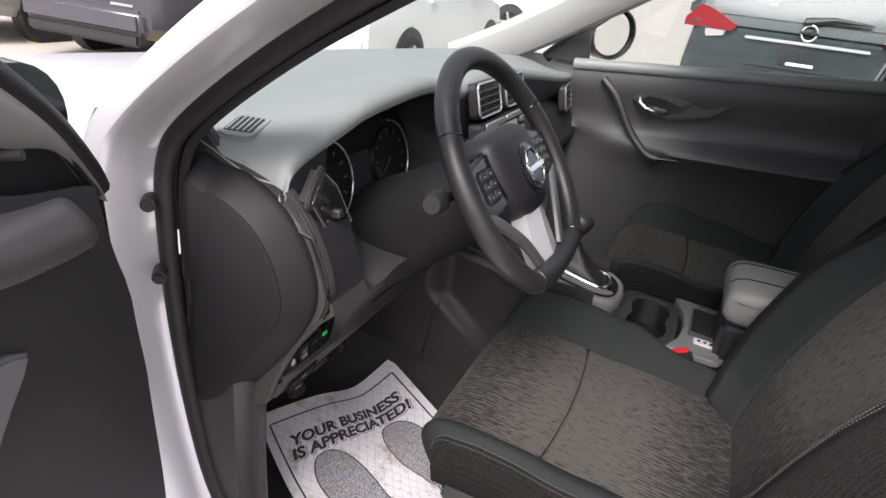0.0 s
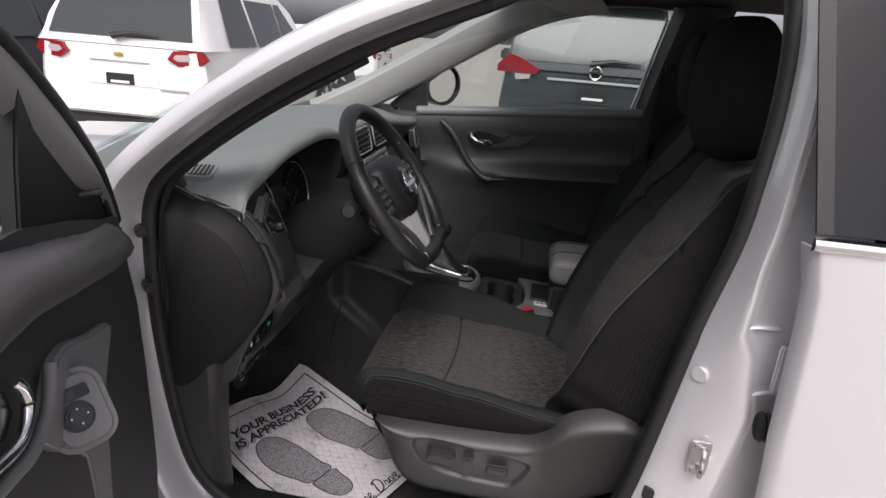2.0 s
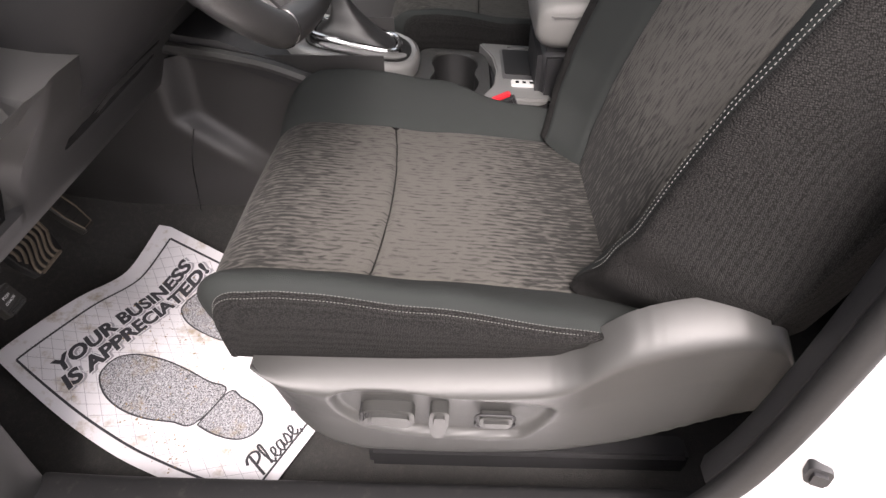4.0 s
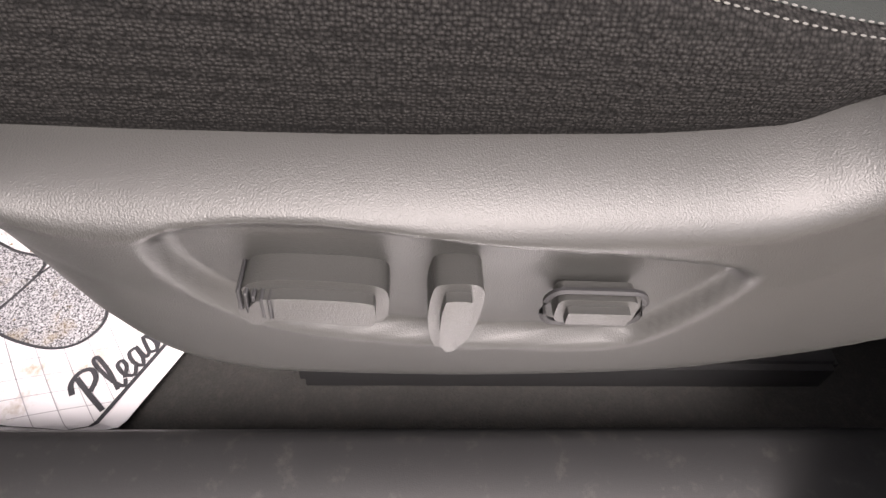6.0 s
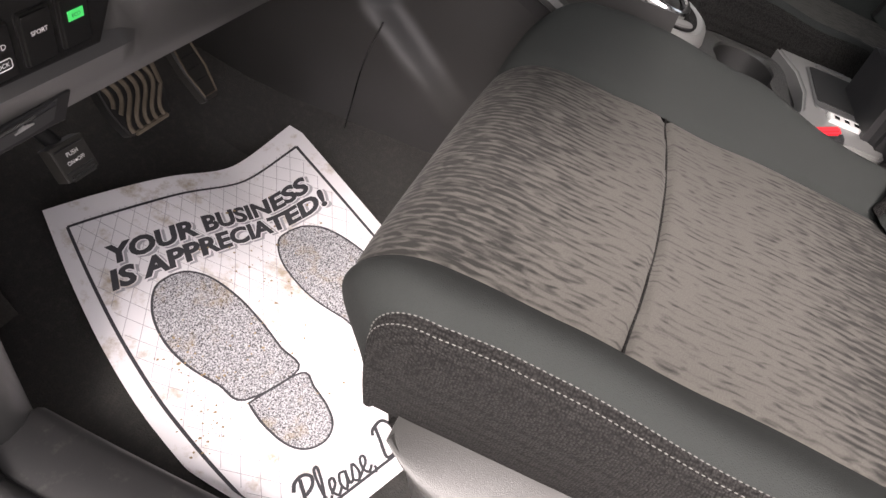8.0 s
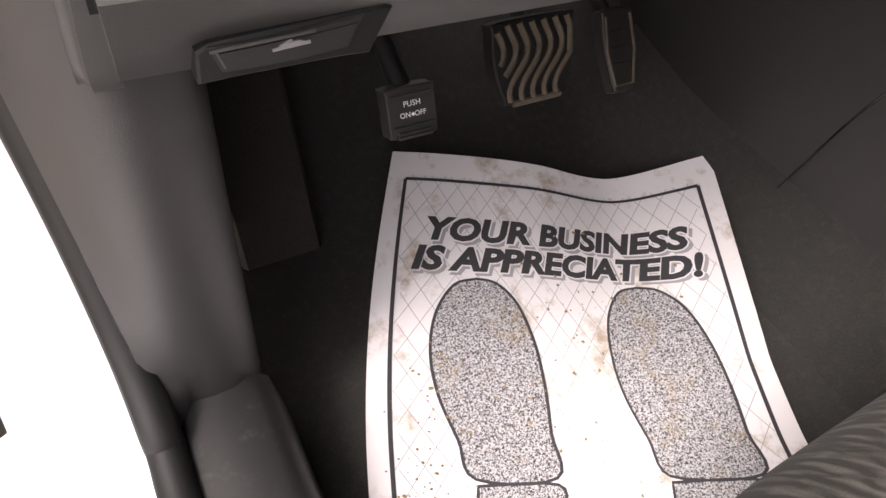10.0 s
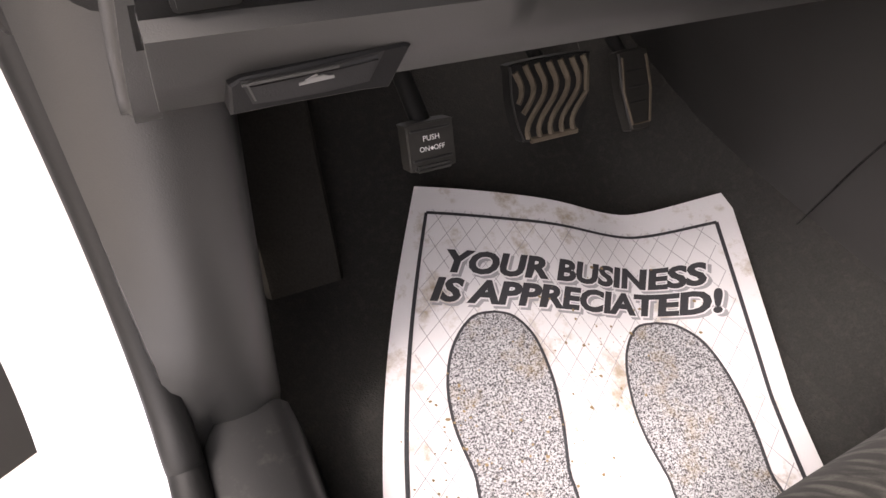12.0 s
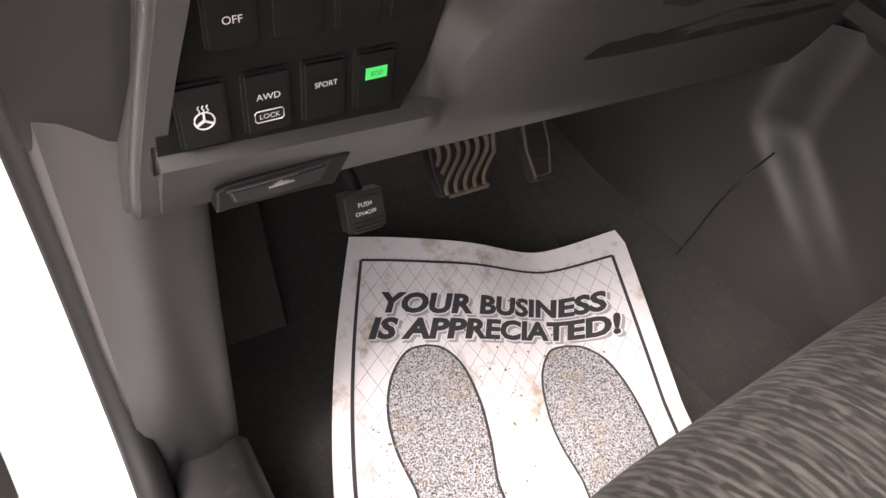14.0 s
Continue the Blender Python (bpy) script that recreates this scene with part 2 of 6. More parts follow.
def tube(pts, r, sides=10, flat=1.0, closed=False, up=(0, 0, 1)):
    """A round bar along a line; r may be a number or one for each point."""
    pts = [Vector(p) for p in pts]
    n = len(pts)
    rings = []
    for i, p in enumerate(pts):
        a, b = (pts[i - 1], pts[(i + 1) % n]) if closed else (pts[max(i - 1, 0)], pts[min(i + 1, n - 1)])
        d = (b - a).normalized()
        s = d.cross(Vector(up))
        s = s.normalized() if s.length > 1e-4 else d.orthogonal().normalized()
        w = s.cross(d)
        q = r[i] if isinstance(r, (list, tuple)) else r
        rings.append([p + s * q * math.cos(k * math.tau / sides) + w * q * flat * math.sin(k * math.tau / sides) for k in range(sides)])
    if closed:
        rings.append(rings[0])
        bm = loft(rings, caps=False)
        bmesh.ops.remove_doubles(bm, verts=bm.verts, dist=1e-6)
        return bm
    return loft(rings)


def slab(outline, depth, to=None, bevel=0.0, seg=2):
    """A flat shape (x, y) of that depth (z from -depth to 0), bevelled, laid by the matrix."""
    bm = bmesh.new()
    f = bm.faces.new([bm.verts.new((x, y, 0)) for x, y in outline])
    r = bmesh.ops.extrude_face_region(bm, geom=[f])
    vs = [v for v in r["geom"] if isinstance(v, bmesh.types.BMVert)]
    bmesh.ops.translate(bm, verts=vs, vec=(0, 0, -depth))
    bmesh.ops.recalc_face_normals(bm, faces=bm.faces)
    if bevel:
        es = [e for e in bm.edges if abs(e.verts[0].co.z - e.verts[1].co.z) < 1e-6 and e.verts[0].co.z > -1e-6]
        bmesh.ops.bevel(bm, geom=es, offset=bevel, segments=seg, affect="EDGES", clamp_overlap=True)
    if to is not None:
        bmesh.ops.transform(bm, verts=bm.verts, matrix=to)
    return bm


def rounded(w, h, r, n=5):
    """The outline of a rectangle with round corners, about the origin."""
    out = []
    for cx, cy, a in ((w / 2 - r, h / 2 - r, 0), (-w / 2 + r, h / 2 - r, 90), (-w / 2 + r, -h / 2 + r, 180), (w / 2 - r, -h / 2 + r, 270)):
        for k in range(n + 1):
            q = radians(a + 90 * k / n)
            out.append((cx + r * math.cos(q), cy + r * math.sin(q)))
    return out


def round_outline(pts, n=4):
    """A closed flat outline with its corners drawn into a smooth curve."""
    p = [Vector((a, b, 0)) for a, b in pts]
    q = smooth_path([p[-1]] + p + [p[0], p[1]], n)[n:n + n * len(p)]
    return [(v.x, v.y) for v in q]


def basis(at, x, y):
    """A matrix at a place with its x and y axes along the given ways."""
    x = Vector(x).normalized()
    z = x.cross(Vector(y)).normalized()
    y = z.cross(x)
    return Matrix.Translation(at) @ Matrix((x, y, z)).transposed().to_4x4()


def lettering(words, size, to=None, shear=0.0, offset=0.0, lay=None, align="CENTER"):
    """Words as a flat mesh, laid by a matrix or by a function of the flat place."""
    cu = bpy.data.curves.new("words", "FONT")
    cu.body, cu.size, cu.shear, cu.offset, cu.align_x, cu.align_y, cu.resolution_u = words, size, shear, offset, align, "CENTER", 3
    ob = new("words", cu)
    bpy.context.view_layer.update()
    me = ob.evaluated_get(bpy.context.evaluated_depsgraph_get()).to_mesh()
    bm = bmesh.new()
    bm.from_mesh(me)
    bpy.data.objects.remove(ob)
    bpy.data.curves.remove(cu)
    if to is not None:
        bmesh.ops.transform(bm, verts=bm.verts, matrix=to)
    if lay:
        bmesh.ops.triangulate(bm, faces=bm.faces)
        for _ in range(2):
            bmesh.ops.subdivide_edges(bm, edges=[e for e in bm.edges if e.calc_length() > 0.006], cuts=1)
            bmesh.ops.triangulate(bm, faces=[f for f in bm.faces if len(f.verts) > 3])
        for v in bm.verts:
            v.co = lay(v.co.x, v.co.y)
    return bm


def mix(a, b, u):
    return a + (b - a) * u


def lerp_table(table, x):
    """A value from rows (x, values...), in order of x."""
    if x <= table[0][0]:
        return table[0][1:]
    for a, b in zip(table, table[1:]):
        if x <= b[0]:
            u = (x - a[0]) / (b[0] - a[0])
            u = u * u * (3 - 2 * u)
            return tuple(mix(p, q, u) for p, q in zip(a[1:], b[1:]))
    return table[-1][1:]


# ---- ground ----
bm = bmesh.new()
bmesh.ops.create_grid(bm, x_segments=2, y_segments=2, size=400)
ground = tagged(part("ground", bm, ASPHALT), "pale worn asphalt of a car park", "ground", kind="structure")

# ---- car shell ----
body = thing("vehicle_shell", "silver metallic car body with the front door opening exposed", "car body", (0, 0, 0))
A_SEAL = [(-0.72, 0.087, 1.515), (-0.72, 0.278, 1.434), (-0.72, 0.452, 1.333), (-0.72, 0.596, 1.226), (-0.72, 0.645, 1.16), (-0.72, 0.655, 1.056),
          (-0.715, 0.652, 0.887), (-0.71, 0.632, 0.716), (-0.708, 0.60, 0.60), (-0.706, 0.54, 0.53), (-0.706, 0.45, 0.505)]
B_SEAL = [(-0.706, -0.10, 0.505), (-0.712, -0.17, 0.54), (-0.73, -0.215, 0.66), (-0.74, -0.24, 0.78), (-0.74, -0.282, 1.045), (-0.74, -0.316, 1.20), (-0.738, -0.326, 1.30), (-0.735, -0.331, 1.40), (-0.728, -0.327, 1.50), (-0.715, -0.310, 1.60)]
seal_line = smooth_path(A_SEAL + B_SEAL + [(-0.712, -0.25, 1.632), (-0.712, -0.08, 1.592), A_SEAL[0]], 6)


def off(p, dx, out):
    """A point beside the seal, dx further out and away from the middle of the opening."""
    c = Vector((p.x, 0.15, 1.0))
    d = (p - c)
    d.x = 0
    d.normalize()
    return p + Vector((dx, 0, 0)) + d * out


part("door_seal", tube(seal_line, 0.013, 10), RUBBER, body, "black rubber door seal")


part("seal_lip", tube([off(p, 0.020, -0.012) for p in smooth_path(A_SEAL[1:8], 6)], 0.008, 8), RUBBER, body, "inner rubber lip of the door seal")


def jamb(line, steps):
    """Painted metal beside the door seal: strips that step outwards from the line."""
    return loft([[off(p, dx, out) for dx, out in steps] for p in line], closed=False)


a_line = smooth_path(A_SEAL, 6)
b_line = smooth_path(B_SEAL, 6)
sill_line = smooth_path([A_SEAL[-1], (-0.706, 0.25, 0.50), (-0.706, 0.05, 0.50), B_SEAL[0]], 6)
part("front_pillar", jamb(a_line, [(-0.001, 0.002), (-0.004, 0.006), (-0.03, 0.012), (-0.07, 0.016), (-0.082, 0.022), (-0.085, 0.036), (-0.078, 0.052), (-0.05, 0.06)]), SILVER, body)
part("sill", jamb(sill_line, [(0.010, 0.0), (-0.004, 0.004), (-0.03, 0.012), (-0.08, 0.022), (-0.12, 0.03), (-0.165, 0.05), (-0.185, 0.085), (-0.19, 0.13), (-0.185, 0.2), (-0.16, 0.24)]), SILVER, body)
rings = []
for p in b_line:
    r = lerp_table([(0.5, 0.070), (0.8, 0.088), (0.96, 0.086), (1.03, 0.062), (1.09, 0.028), (1.2, 0.012), (1.6, 0.012)], p.z)[0]
    rings.append([off(p, dx, out) for dx, out in ((0.01, 0.0), (-0.004, 0.002), (-0.022, 0.004 + 0.22 * r), (-0.045, 0.006 + 0.62 * r), (-0.056, 0.006 + 0.88 * r), (-0.062, 0.008 + r), (-0.0625, 0.014 + r), (-0.058, 0.020 + r), (-0.047, 0.024 + r), (-0.042, 0.034 + r), (-0.043, 0.10 + r), (-0.043, 0.16 + r))])
part("center_pillar", loft(rings, closed=False), SILVER, body, "", 50)

# roof, rails, hood
rail = smooth_path([A_SEAL[0], (-0.712, -0.08, 1.592), (-0.712, -0.25, 1.632), B_SEAL[-1]], 6)
part("roof_rail", loft([[off(p, dx, out) for dx, out in [(0.02, 0), (-0.03, 0.006), (-0.05, 0.03), (-0.03, 0.08), (0.05, 0.12)]] for p in rail], closed=False), SILVER, body)
roof_pts = [[(x, y, 1.73 - 0.05 * (x / 0.68) ** 4 - 0.02 * (x / 0.68) ** 2 - 0.10 * max(0, (y + 0.25) / 0.5) ** 2) for x in np.linspace(-0.68, 0.68, 15)] for y in np.linspace(0.18, -2.3, 12)]
part("roof", sheet(roof_pts, 0.01), SILVER, body)
hood_pts = [[(x, y, 1.085 - 0.055 * ((y - 0.98) / 1.0) ** 1.6 - 0.05 * (x / 0.8) ** 4 + 0.008 * math.cos(x * 7)) for x in np.linspace(-0.80, 0.80, 17)] for y in np.linspace(0.98, 1.95, 12)]
part("hood", sheet(hood_pts, 0.008), SILVER, body)
fender_pts = []
for y in np.linspace(0.68, 1.95, 12):
    z = 1.085 - 0.05 * max(0, (y - 0.9) / 1.0) ** 1.5
    fender_pts.append([(-0.79, y, z - 0.035), (-0.83, y, z - 0.05), (-0.87, y, z - 0.10), (-0.90, y, z - 0.2), (-0.91, y, z - 0.4), (-0.91, y, 0.45)])
part("fender", sheet(fender_pts, 0.008), SILVER, body)
part("fender", sheet([[(-x, y, z) for x, y, z in row] for row in fender_pts], 0.008), SILVER, body)
corner = [[(-0.835, y, 1.045 - 0.03 * k), (-0.80, y, 1.072 - 0.03 * k), (-0.765, y, 1.096 - 0.03 * k), (-0.735, y, 1.12 - 0.035 * k), (-0.715, y, 1.15 - 0.055 * k)] for y, k in ((0.68, 0.0), (0.76, 0.25), (0.84, 0.5), (0.92, 0.75), (1.02, 1.0))]
part("fender_corner", sheet(corner, 0.006), SILVER, body)
cowl = [[(x, y, z) for x in np.linspace(-0.78, 0.78, 9)] for y, z in ((0.98, 1.09), (0.92, 1.10), (0.86, 1.12))]
part("cowl", sheet(cowl, 0.01), PLASTIC, body, "black plastic cowl")

# windshield, rear cabin, headliner
def shield(u, v):
    """Windshield surface: u across, v from base to top."""
    x = 0.70 * u * (1 - 0.08 * v)
    y = 1.0 - 0.16 * u * u - 0.93 * v - 0.02 * u * u * v
    z = 1.185 + 0.40 * v + 0.06 * math.sin(math.pi * v) - 0.03 * u * u * v
    return (x, y, z)


ws = tagged(part("windshield", sheet([[shield(u, v) for u in np.linspace(-1, 1, 15)] for v in np.linspace(0, 1, 9)], 0.005), GLASS), "clear curved windshield", "windshield", kind="structure")
ws.visible_shadow = False
head_pts = [[(x, y, 1.650 - 0.015 * (x / 0.68) ** 4 - 0.06 * max(0, y + 0.3) ** 2) for x in np.linspace(-0.70, 0.70, 13)] for y in np.linspace(0.12, -2.2, 10)]
tagged(part("ceiling", sheet(head_pts, 0.012), DARK_LINING), "fabric headliner with shadow in its dark colour", "ceiling", kind="structure")

# floor carpet with tunnel and toe board
def floor_z(x, y):
    z = 0.405 + 0.0 * y
    z += 0.30 * max(0.0, (y - 0.66) / 0.45) ** 1.5
    t = max(0.0, min(1.0, (0.13 - abs(x)) / 0.05))
    z += 0.16 * (t * t * (3 - 2 * t))
    return z + 0.004 * noise.noise((x * 9, y * 9, 0))


fl = [[(x, y, floor_z(x, y)) for x in np.linspace(-0.66, 0.66, 45)] for y in np.linspace(1.12, -2.0, 60)]
tagged(part("floor", sheet(fl, 0.02), CARPET), "black dusty car carpet", "floor", kind="structure")

# trims along the opening
trim = thing("sill_trim", "charcoal plastic sill and kick panel trim", "car trim", (-0.66, 0.3, 0.47))
def cross(y):
    k = max(0.0, (y - 0.42) / 0.2)
    z = 0.505 + 0.012 * min(1, k) ** 2
    return [(-0.612, y, 0.40), (-0.621, y, z - 0.05), (-0.627, y, z - 0.012), (-0.633, y, z - 0.003), (-0.642, y, z + 0.001), (-0.69, y, z + 0.002), (-0.702, y, z - 0.006), (-0.706, y, z - 0.04)]
def local(ob, bm):
    """Moves a mesh built in world places to its thing's own origin."""
    bmesh.ops.translate(bm, verts=bm.verts, vec=-ob.location)
    return bm
part("sill_plate", local(trim, loft([cross(y) for y in np.linspace(0.556, -0.5, 40)], closed=False)), DUSTY, trim, "scuffed black sill plate with dried dust")
kick = []
for z in np.linspace(0.48, 0.84, 16):
    u = (z - 0.42) / 0.42
    yl = min(0.60 + 0.03 * u, lerp_table([(0.42, 0.535), (0.505, 0.538), (0.53, 0.548), (0.60, 0.60), (0.716, 0.632), (0.9, 0.65)], z)[0])
    yf = 0.548 + 0.006 * math.sin(math.pi * (z - 0.48) / 0.36)
    kick.append([(-0.712, yl + 0.012, z), (-0.704, min(0.566, yl - 0.002), z), (-0.694, min(yf + 0.008, yl - 0.003), z), (-0.682, yf + 0.002, z), (-0.667, yf, z), (-0.652, yf + 0.001, z), (-0.640, yf + 0.006, z), (-0.632, yf + 0.016, z), (-0.627, yf + 0.032, z), (-0.618, 0.64, z), (-0.607, 0.8, z), (-0.60, 1.1, z)])
part("pillar_strip", local(trim, loft([[off(p, dx, out) for dx, out in ((0.004, 0.004), (0.012, -0.009), (0.030, -0.008), (0.05, 0.01))] for p in b_line if p.z > 0.64], closed=False)), PLASTIC, trim)
part("kick_panel", local(trim, loft(kick, closed=False)), material("dark kick panel plastic", (0.030, 0.030, 0.0296), 0.42, bump=0.14, grain=1300), trim)


# ---- driver's seat ----
HALF_W = 0.257


def smooth_step(a):
    a = max(0.0, min(1.0, a))
    return a * a * (3 - 2 * a)


def seat_height(u, y):
    """Height of a seat cushion before its nose: hollow middle, high soft side bolsters."""
    a = abs(u)
    base = lerp_table([(-0.16, 0.748), (0.066, 0.764), (0.175, 0.774), (0.25, 0.779), (0.33, 0.779)], y)[0] + 0.006 * (1 - a * a)
    rise = lerp_table([(-0.16, 0.030), (-0.07, 0.038), (0.08, 0.054), (0.20, 0.060), (0.25, 0.054), (0.33, 0.050)], y)[0]
    return base + rise * (smooth_step((a - 0.60) / 0.36) - 0.10 * max(0.0, (a - 0.92) / 0.08) ** 2)


def cushion_at(u, v, cx):
    """A place on the cushion's cover: u from side to side, v from the rear over the nose and down."""
    a4 = abs(u) ** 4
    yf = 0.326 - 0.052 * abs(u) ** 6
    ry, rz = mix(0.075, 0.034, a4), mix(0.060, 0.030, a4)
    y0 = yf - ry
    x = cx + u * HALF_W
    if v < 0.70:
        y = mix(-0.16, y0, v / 0.70)
        z = seat_height(u, y)
    elif v < 0.90:
        a = (v - 0.70) / 0.20 * math.pi / 2
        y, z = y0 + ry * math.sin(a), seat_height(u, y0) - rz * (1 - math.cos(a))
        x -= u * abs(u) ** 3 * 0.004 * math.sin(a)
    else:
        k = (v - 0.90) / 0.10
        y, z = yf - mix(0.030, 0.004, a4) * k ** 1.6, seat_height(u, y0) - rz - mix(0.05, 0.055, a4) * k
        x -= u * abs(u) ** 3 * (0.004 + 0.006 * k)
    if u * cx < 0:  # the side towards the console narrows at the back, where the buckle stands
        x -= math.copysign(0.036, u) * max(0.0, (abs(u) - IN_U) / (1 - IN_U)) * smooth_step((0.07 - y) / 0.09)
    return Vector((x, y, z + 0.0010 * noise.noise((x * 14, y * 14, 3.0))))


def seam_y(x, cx=-0.375):
    u = (x - cx) / 0.17
    return 0.122 + 0.012 * u * u


def give_uv(bm):
    """Cloth places, and how far the pattern has turned from pale to dark."""
    uv, fd = bm.loops.layers.uv.new("UVMap"), bm.loops.layers.uv.new("Fade")
    for f in bm.faces:
        for l in f.loops:
            p = l.vert.co
            l[uv].uv = (p.x, p.y + (0.78 - p.z) * 0.8 * max(0.0, min(1.0, (p.y - 0.2) / 0.1)))
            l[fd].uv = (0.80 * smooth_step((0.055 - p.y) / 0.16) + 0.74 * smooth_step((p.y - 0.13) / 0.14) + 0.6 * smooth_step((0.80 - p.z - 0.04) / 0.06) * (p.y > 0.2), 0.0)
    return bm


IN_U = 0.17 / HALF_W


def insert_patch(cx):
    rows = []
    for j in range(151):
        row = []
        for i in range(61):
            p = cushion_at(mix(-IN_U, IN_U, i / 60), 1 - j / 150, cx)
            g = 0.17 - abs(p.x - cx)
            p.z -= 0.005 * math.exp(-(g / 0.005) ** 2)
            if p.z > 0.74:
                p.z -= 0.006 * math.exp(-((p.y - seam_y(p.x, cx)) / 0.0030) ** 2)
            row.append(p)
        rows.append(row)
    return give_uv(loft(rows, closed=False))


def bolster_patch(cx, s):
    rows = []
    for j in range(91):
        row = []
        for i in range(17):
            p = cushion_at(s * mix(IN_U, 1.0, i / 16), j / 90, cx)
            p.z -= 0.005 * math.exp(-(i / 16 * 0.087 / 0.005) ** 2)
            row.append(p)
        rows.append(row)
    return loft(rows, closed=False)


def side_skirt(cx, s):
    """The side panel below the stitched edge, wrapped round the front corner."""
    rows = []
    for j in range(91):
        p = cushion_at(s, mix(0.100, 1.0, j / 90), cx)
        by = min(p.y - 0.004, 0.262)
        low = lerp_table([(-0.108, 0.790), (-0.101, 0.772), (-0.088, 0.757), (-0.06, 0.744), (0.0, 0.739), (0.10, 0.735), (0.21, 0.735), (0.24, 0.734), (0.262, 0.735)], by)[0]
        low = min(low, p.z - 0.001)
        b = Vector((cx + s * (HALF_W - 0.012), by, low))
        q = [(0.0, 0.0), (0.06, 0.006), (0.16, 0.010), (0.38, 0.013), (0.62, 0.013), (0.85, 0.012), (1.0, 0.010)]
        rows.append([p.lerp(b, k) + Vector((s * o, 0, 0)) for k, o in q] + [b + Vector((-s * 0.008, 0, -0.012))])
    return sheet(rows, 0.003)


def stitches(line, gap=0.0062, r=0.0009, length=0.0044):
    """Small thread stitches along a line."""
    bm = bmesh.new()
    pts = [Vector(p) for p in line]
    walked, nxt = 0.0, 0.0
    for a, b in zip(pts, pts[1:]):
        d = b - a
        while nxt <= walked + d.length:
            p = a + d * ((nxt - walked) / d.length)
            m = basis(p, d, (0.01, 0.02, 1)) @ Matrix.Diagonal((length / 2, r, r, 1))
            bmesh.ops.create_icosphere(bm, subdivisions=1, radius=1, matrix=m)
            nxt += gap
        walked += d.length
    return bm


def build_seat(name, cx, side, label, group):
    """A front seat; side is -1 where its outer side is towards -x."""
    seat = thing(name, label, "seat", (cx, 0, 0.42), group)
    L = lambda bm: local(seat, bm)
    w = 0.25
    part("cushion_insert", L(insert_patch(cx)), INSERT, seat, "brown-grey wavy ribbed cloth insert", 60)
    for s in (-1, 1):
        part("cushion_bolster", L(bolster_patch(cx, s)), CLOTH_GREY, seat, "", 60)
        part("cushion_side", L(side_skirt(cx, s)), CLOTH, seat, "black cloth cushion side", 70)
    for inner in (True, False):
        line = []
        for j in range(110):
            v = mix(0.105, 0.985, j / 109)
            p, q = cushion_at(side, v, cx), cushion_at(side * 1.0, v, cx)
            if inner:
                line.append(q + Vector((side * 0.0006, 0, 0.0008)))
            else:
                low = Vector((p.x, min(p.y, 0.255), 0.74))
                line.append(p.lerp(low, 0.040) + Vector((side * 0.0050, 0, 0)))
        part("stitching", L(stitches(line, 0.0034, 0.00042, 0.0024)), STITCH, seat, "pale grey stitching", kind="stuff")
    part("seam", L(tube([Vector((cx + u * HALF_W, seam_y(cx + u * HALF_W, cx), seat_height(u, seam_y(cx + u * HALF_W, cx)) - 0.0042)) for u in np.linspace(-IN_U, IN_U, 30)], 0.0010, 6)), CLOTH, seat)
    # front apron
    rows = [[(cx + u * (w - 0.01), 0.292 - 0.04 * abs(u) ** 4 - (0.70 - z) * 0.7, z) for u in np.linspace(-1, 1, 13)] for z in (0.70, 0.67, 0.64)]
    part("cushion_front", L(sheet(rows, 0.01)), CLOTH, seat)
    part("seat_base", L(box(cx - 0.16, cx + 0.16, -0.22, 0.10, 0.62, 0.70, 0.03)), PLASTIC, seat)
    for u in (-0.19, 0.19):
        part("seat_rail", L(box(cx + u * 0.8 - 0.02, cx + u * 0.8 + 0.02, -0.30, 0.16, 0.40, 0.44, 0.006)), PLASTIC, seat)
    # backrest in its own leaning frame
    lean = radians(24)
    M = Matrix.Translation((cx, -0.142, 0.74)) @ Matrix.Rotation(lean, 4, "X")
    def back(x, h):
        """Front surface of the backrest at a place across and up: distance forward."""
        u = abs(x) / 0.265
        bol = 0.050 * max(0.0, min(1.0, (u - 0.46) / 0.34)) ** 1.4 * lerp_table([(0, 1.0), (0.25, 1.0), (0.42, 0.6), (0.62, 0.1)], h)[0]
        edge = -0.14 * max(0.0, (u - 0.86) / 0.14) ** 2.0
        lumbar = 0.02 * math.sin(min(1, h / 0.5) * math.pi)
        top = -0.12 * max(0.0, (h - 0.55) / 0.08) ** 2.2
        return 0.01 + bol + edge + lumbar + top
    def width(h):
        return lerp_table([(0.0, 0.20), (0.08, 0.255), (0.13, 0.275), (0.28, 0.280), (0.42, 0.262), (0.56, 0.215), (0.63, 0.165)], h)[0]
    def patch(u0, u1, nx, mat, name, label="", seam=None):
        rows = []
        for j in range(61):
            h = 0.63 * j / 60
            row = []
            for i in range(nx + 1):
                u = mix(u0, u1, i / nx)
                x = u * width(h)
                g = min(abs(u - u0), abs(u - u1)) * 0.26
                d = back(u * 0.265, h) - (0.006 * math.exp(-(g / 0.005) ** 2) if abs(u) < 0.95 else 0)
                if seam:
                    d -= 0.009 * math.exp(-((h - seam(u)) / 0.006) ** 2)
                row.append(M @ Vector((x, d, h)))
            rows.append(row)
        bm = loft(rows, closed=False)
        uv, fd = bm.loops.layers.uv.new("UVMap"), bm.loops.layers.uv.new("Fade")
        inv = M.inverted()
        for f in bm.faces:
            for l in f.loops:
                q = inv @ l.vert.co
                l[uv].uv = (q.x + 0.5, 0.36 - q.z)
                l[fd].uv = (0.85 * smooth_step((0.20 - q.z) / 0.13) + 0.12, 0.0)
        for v in bm.verts:
            v.co -= seat.location
        return part(name, bm, mat, seat, label, 60)
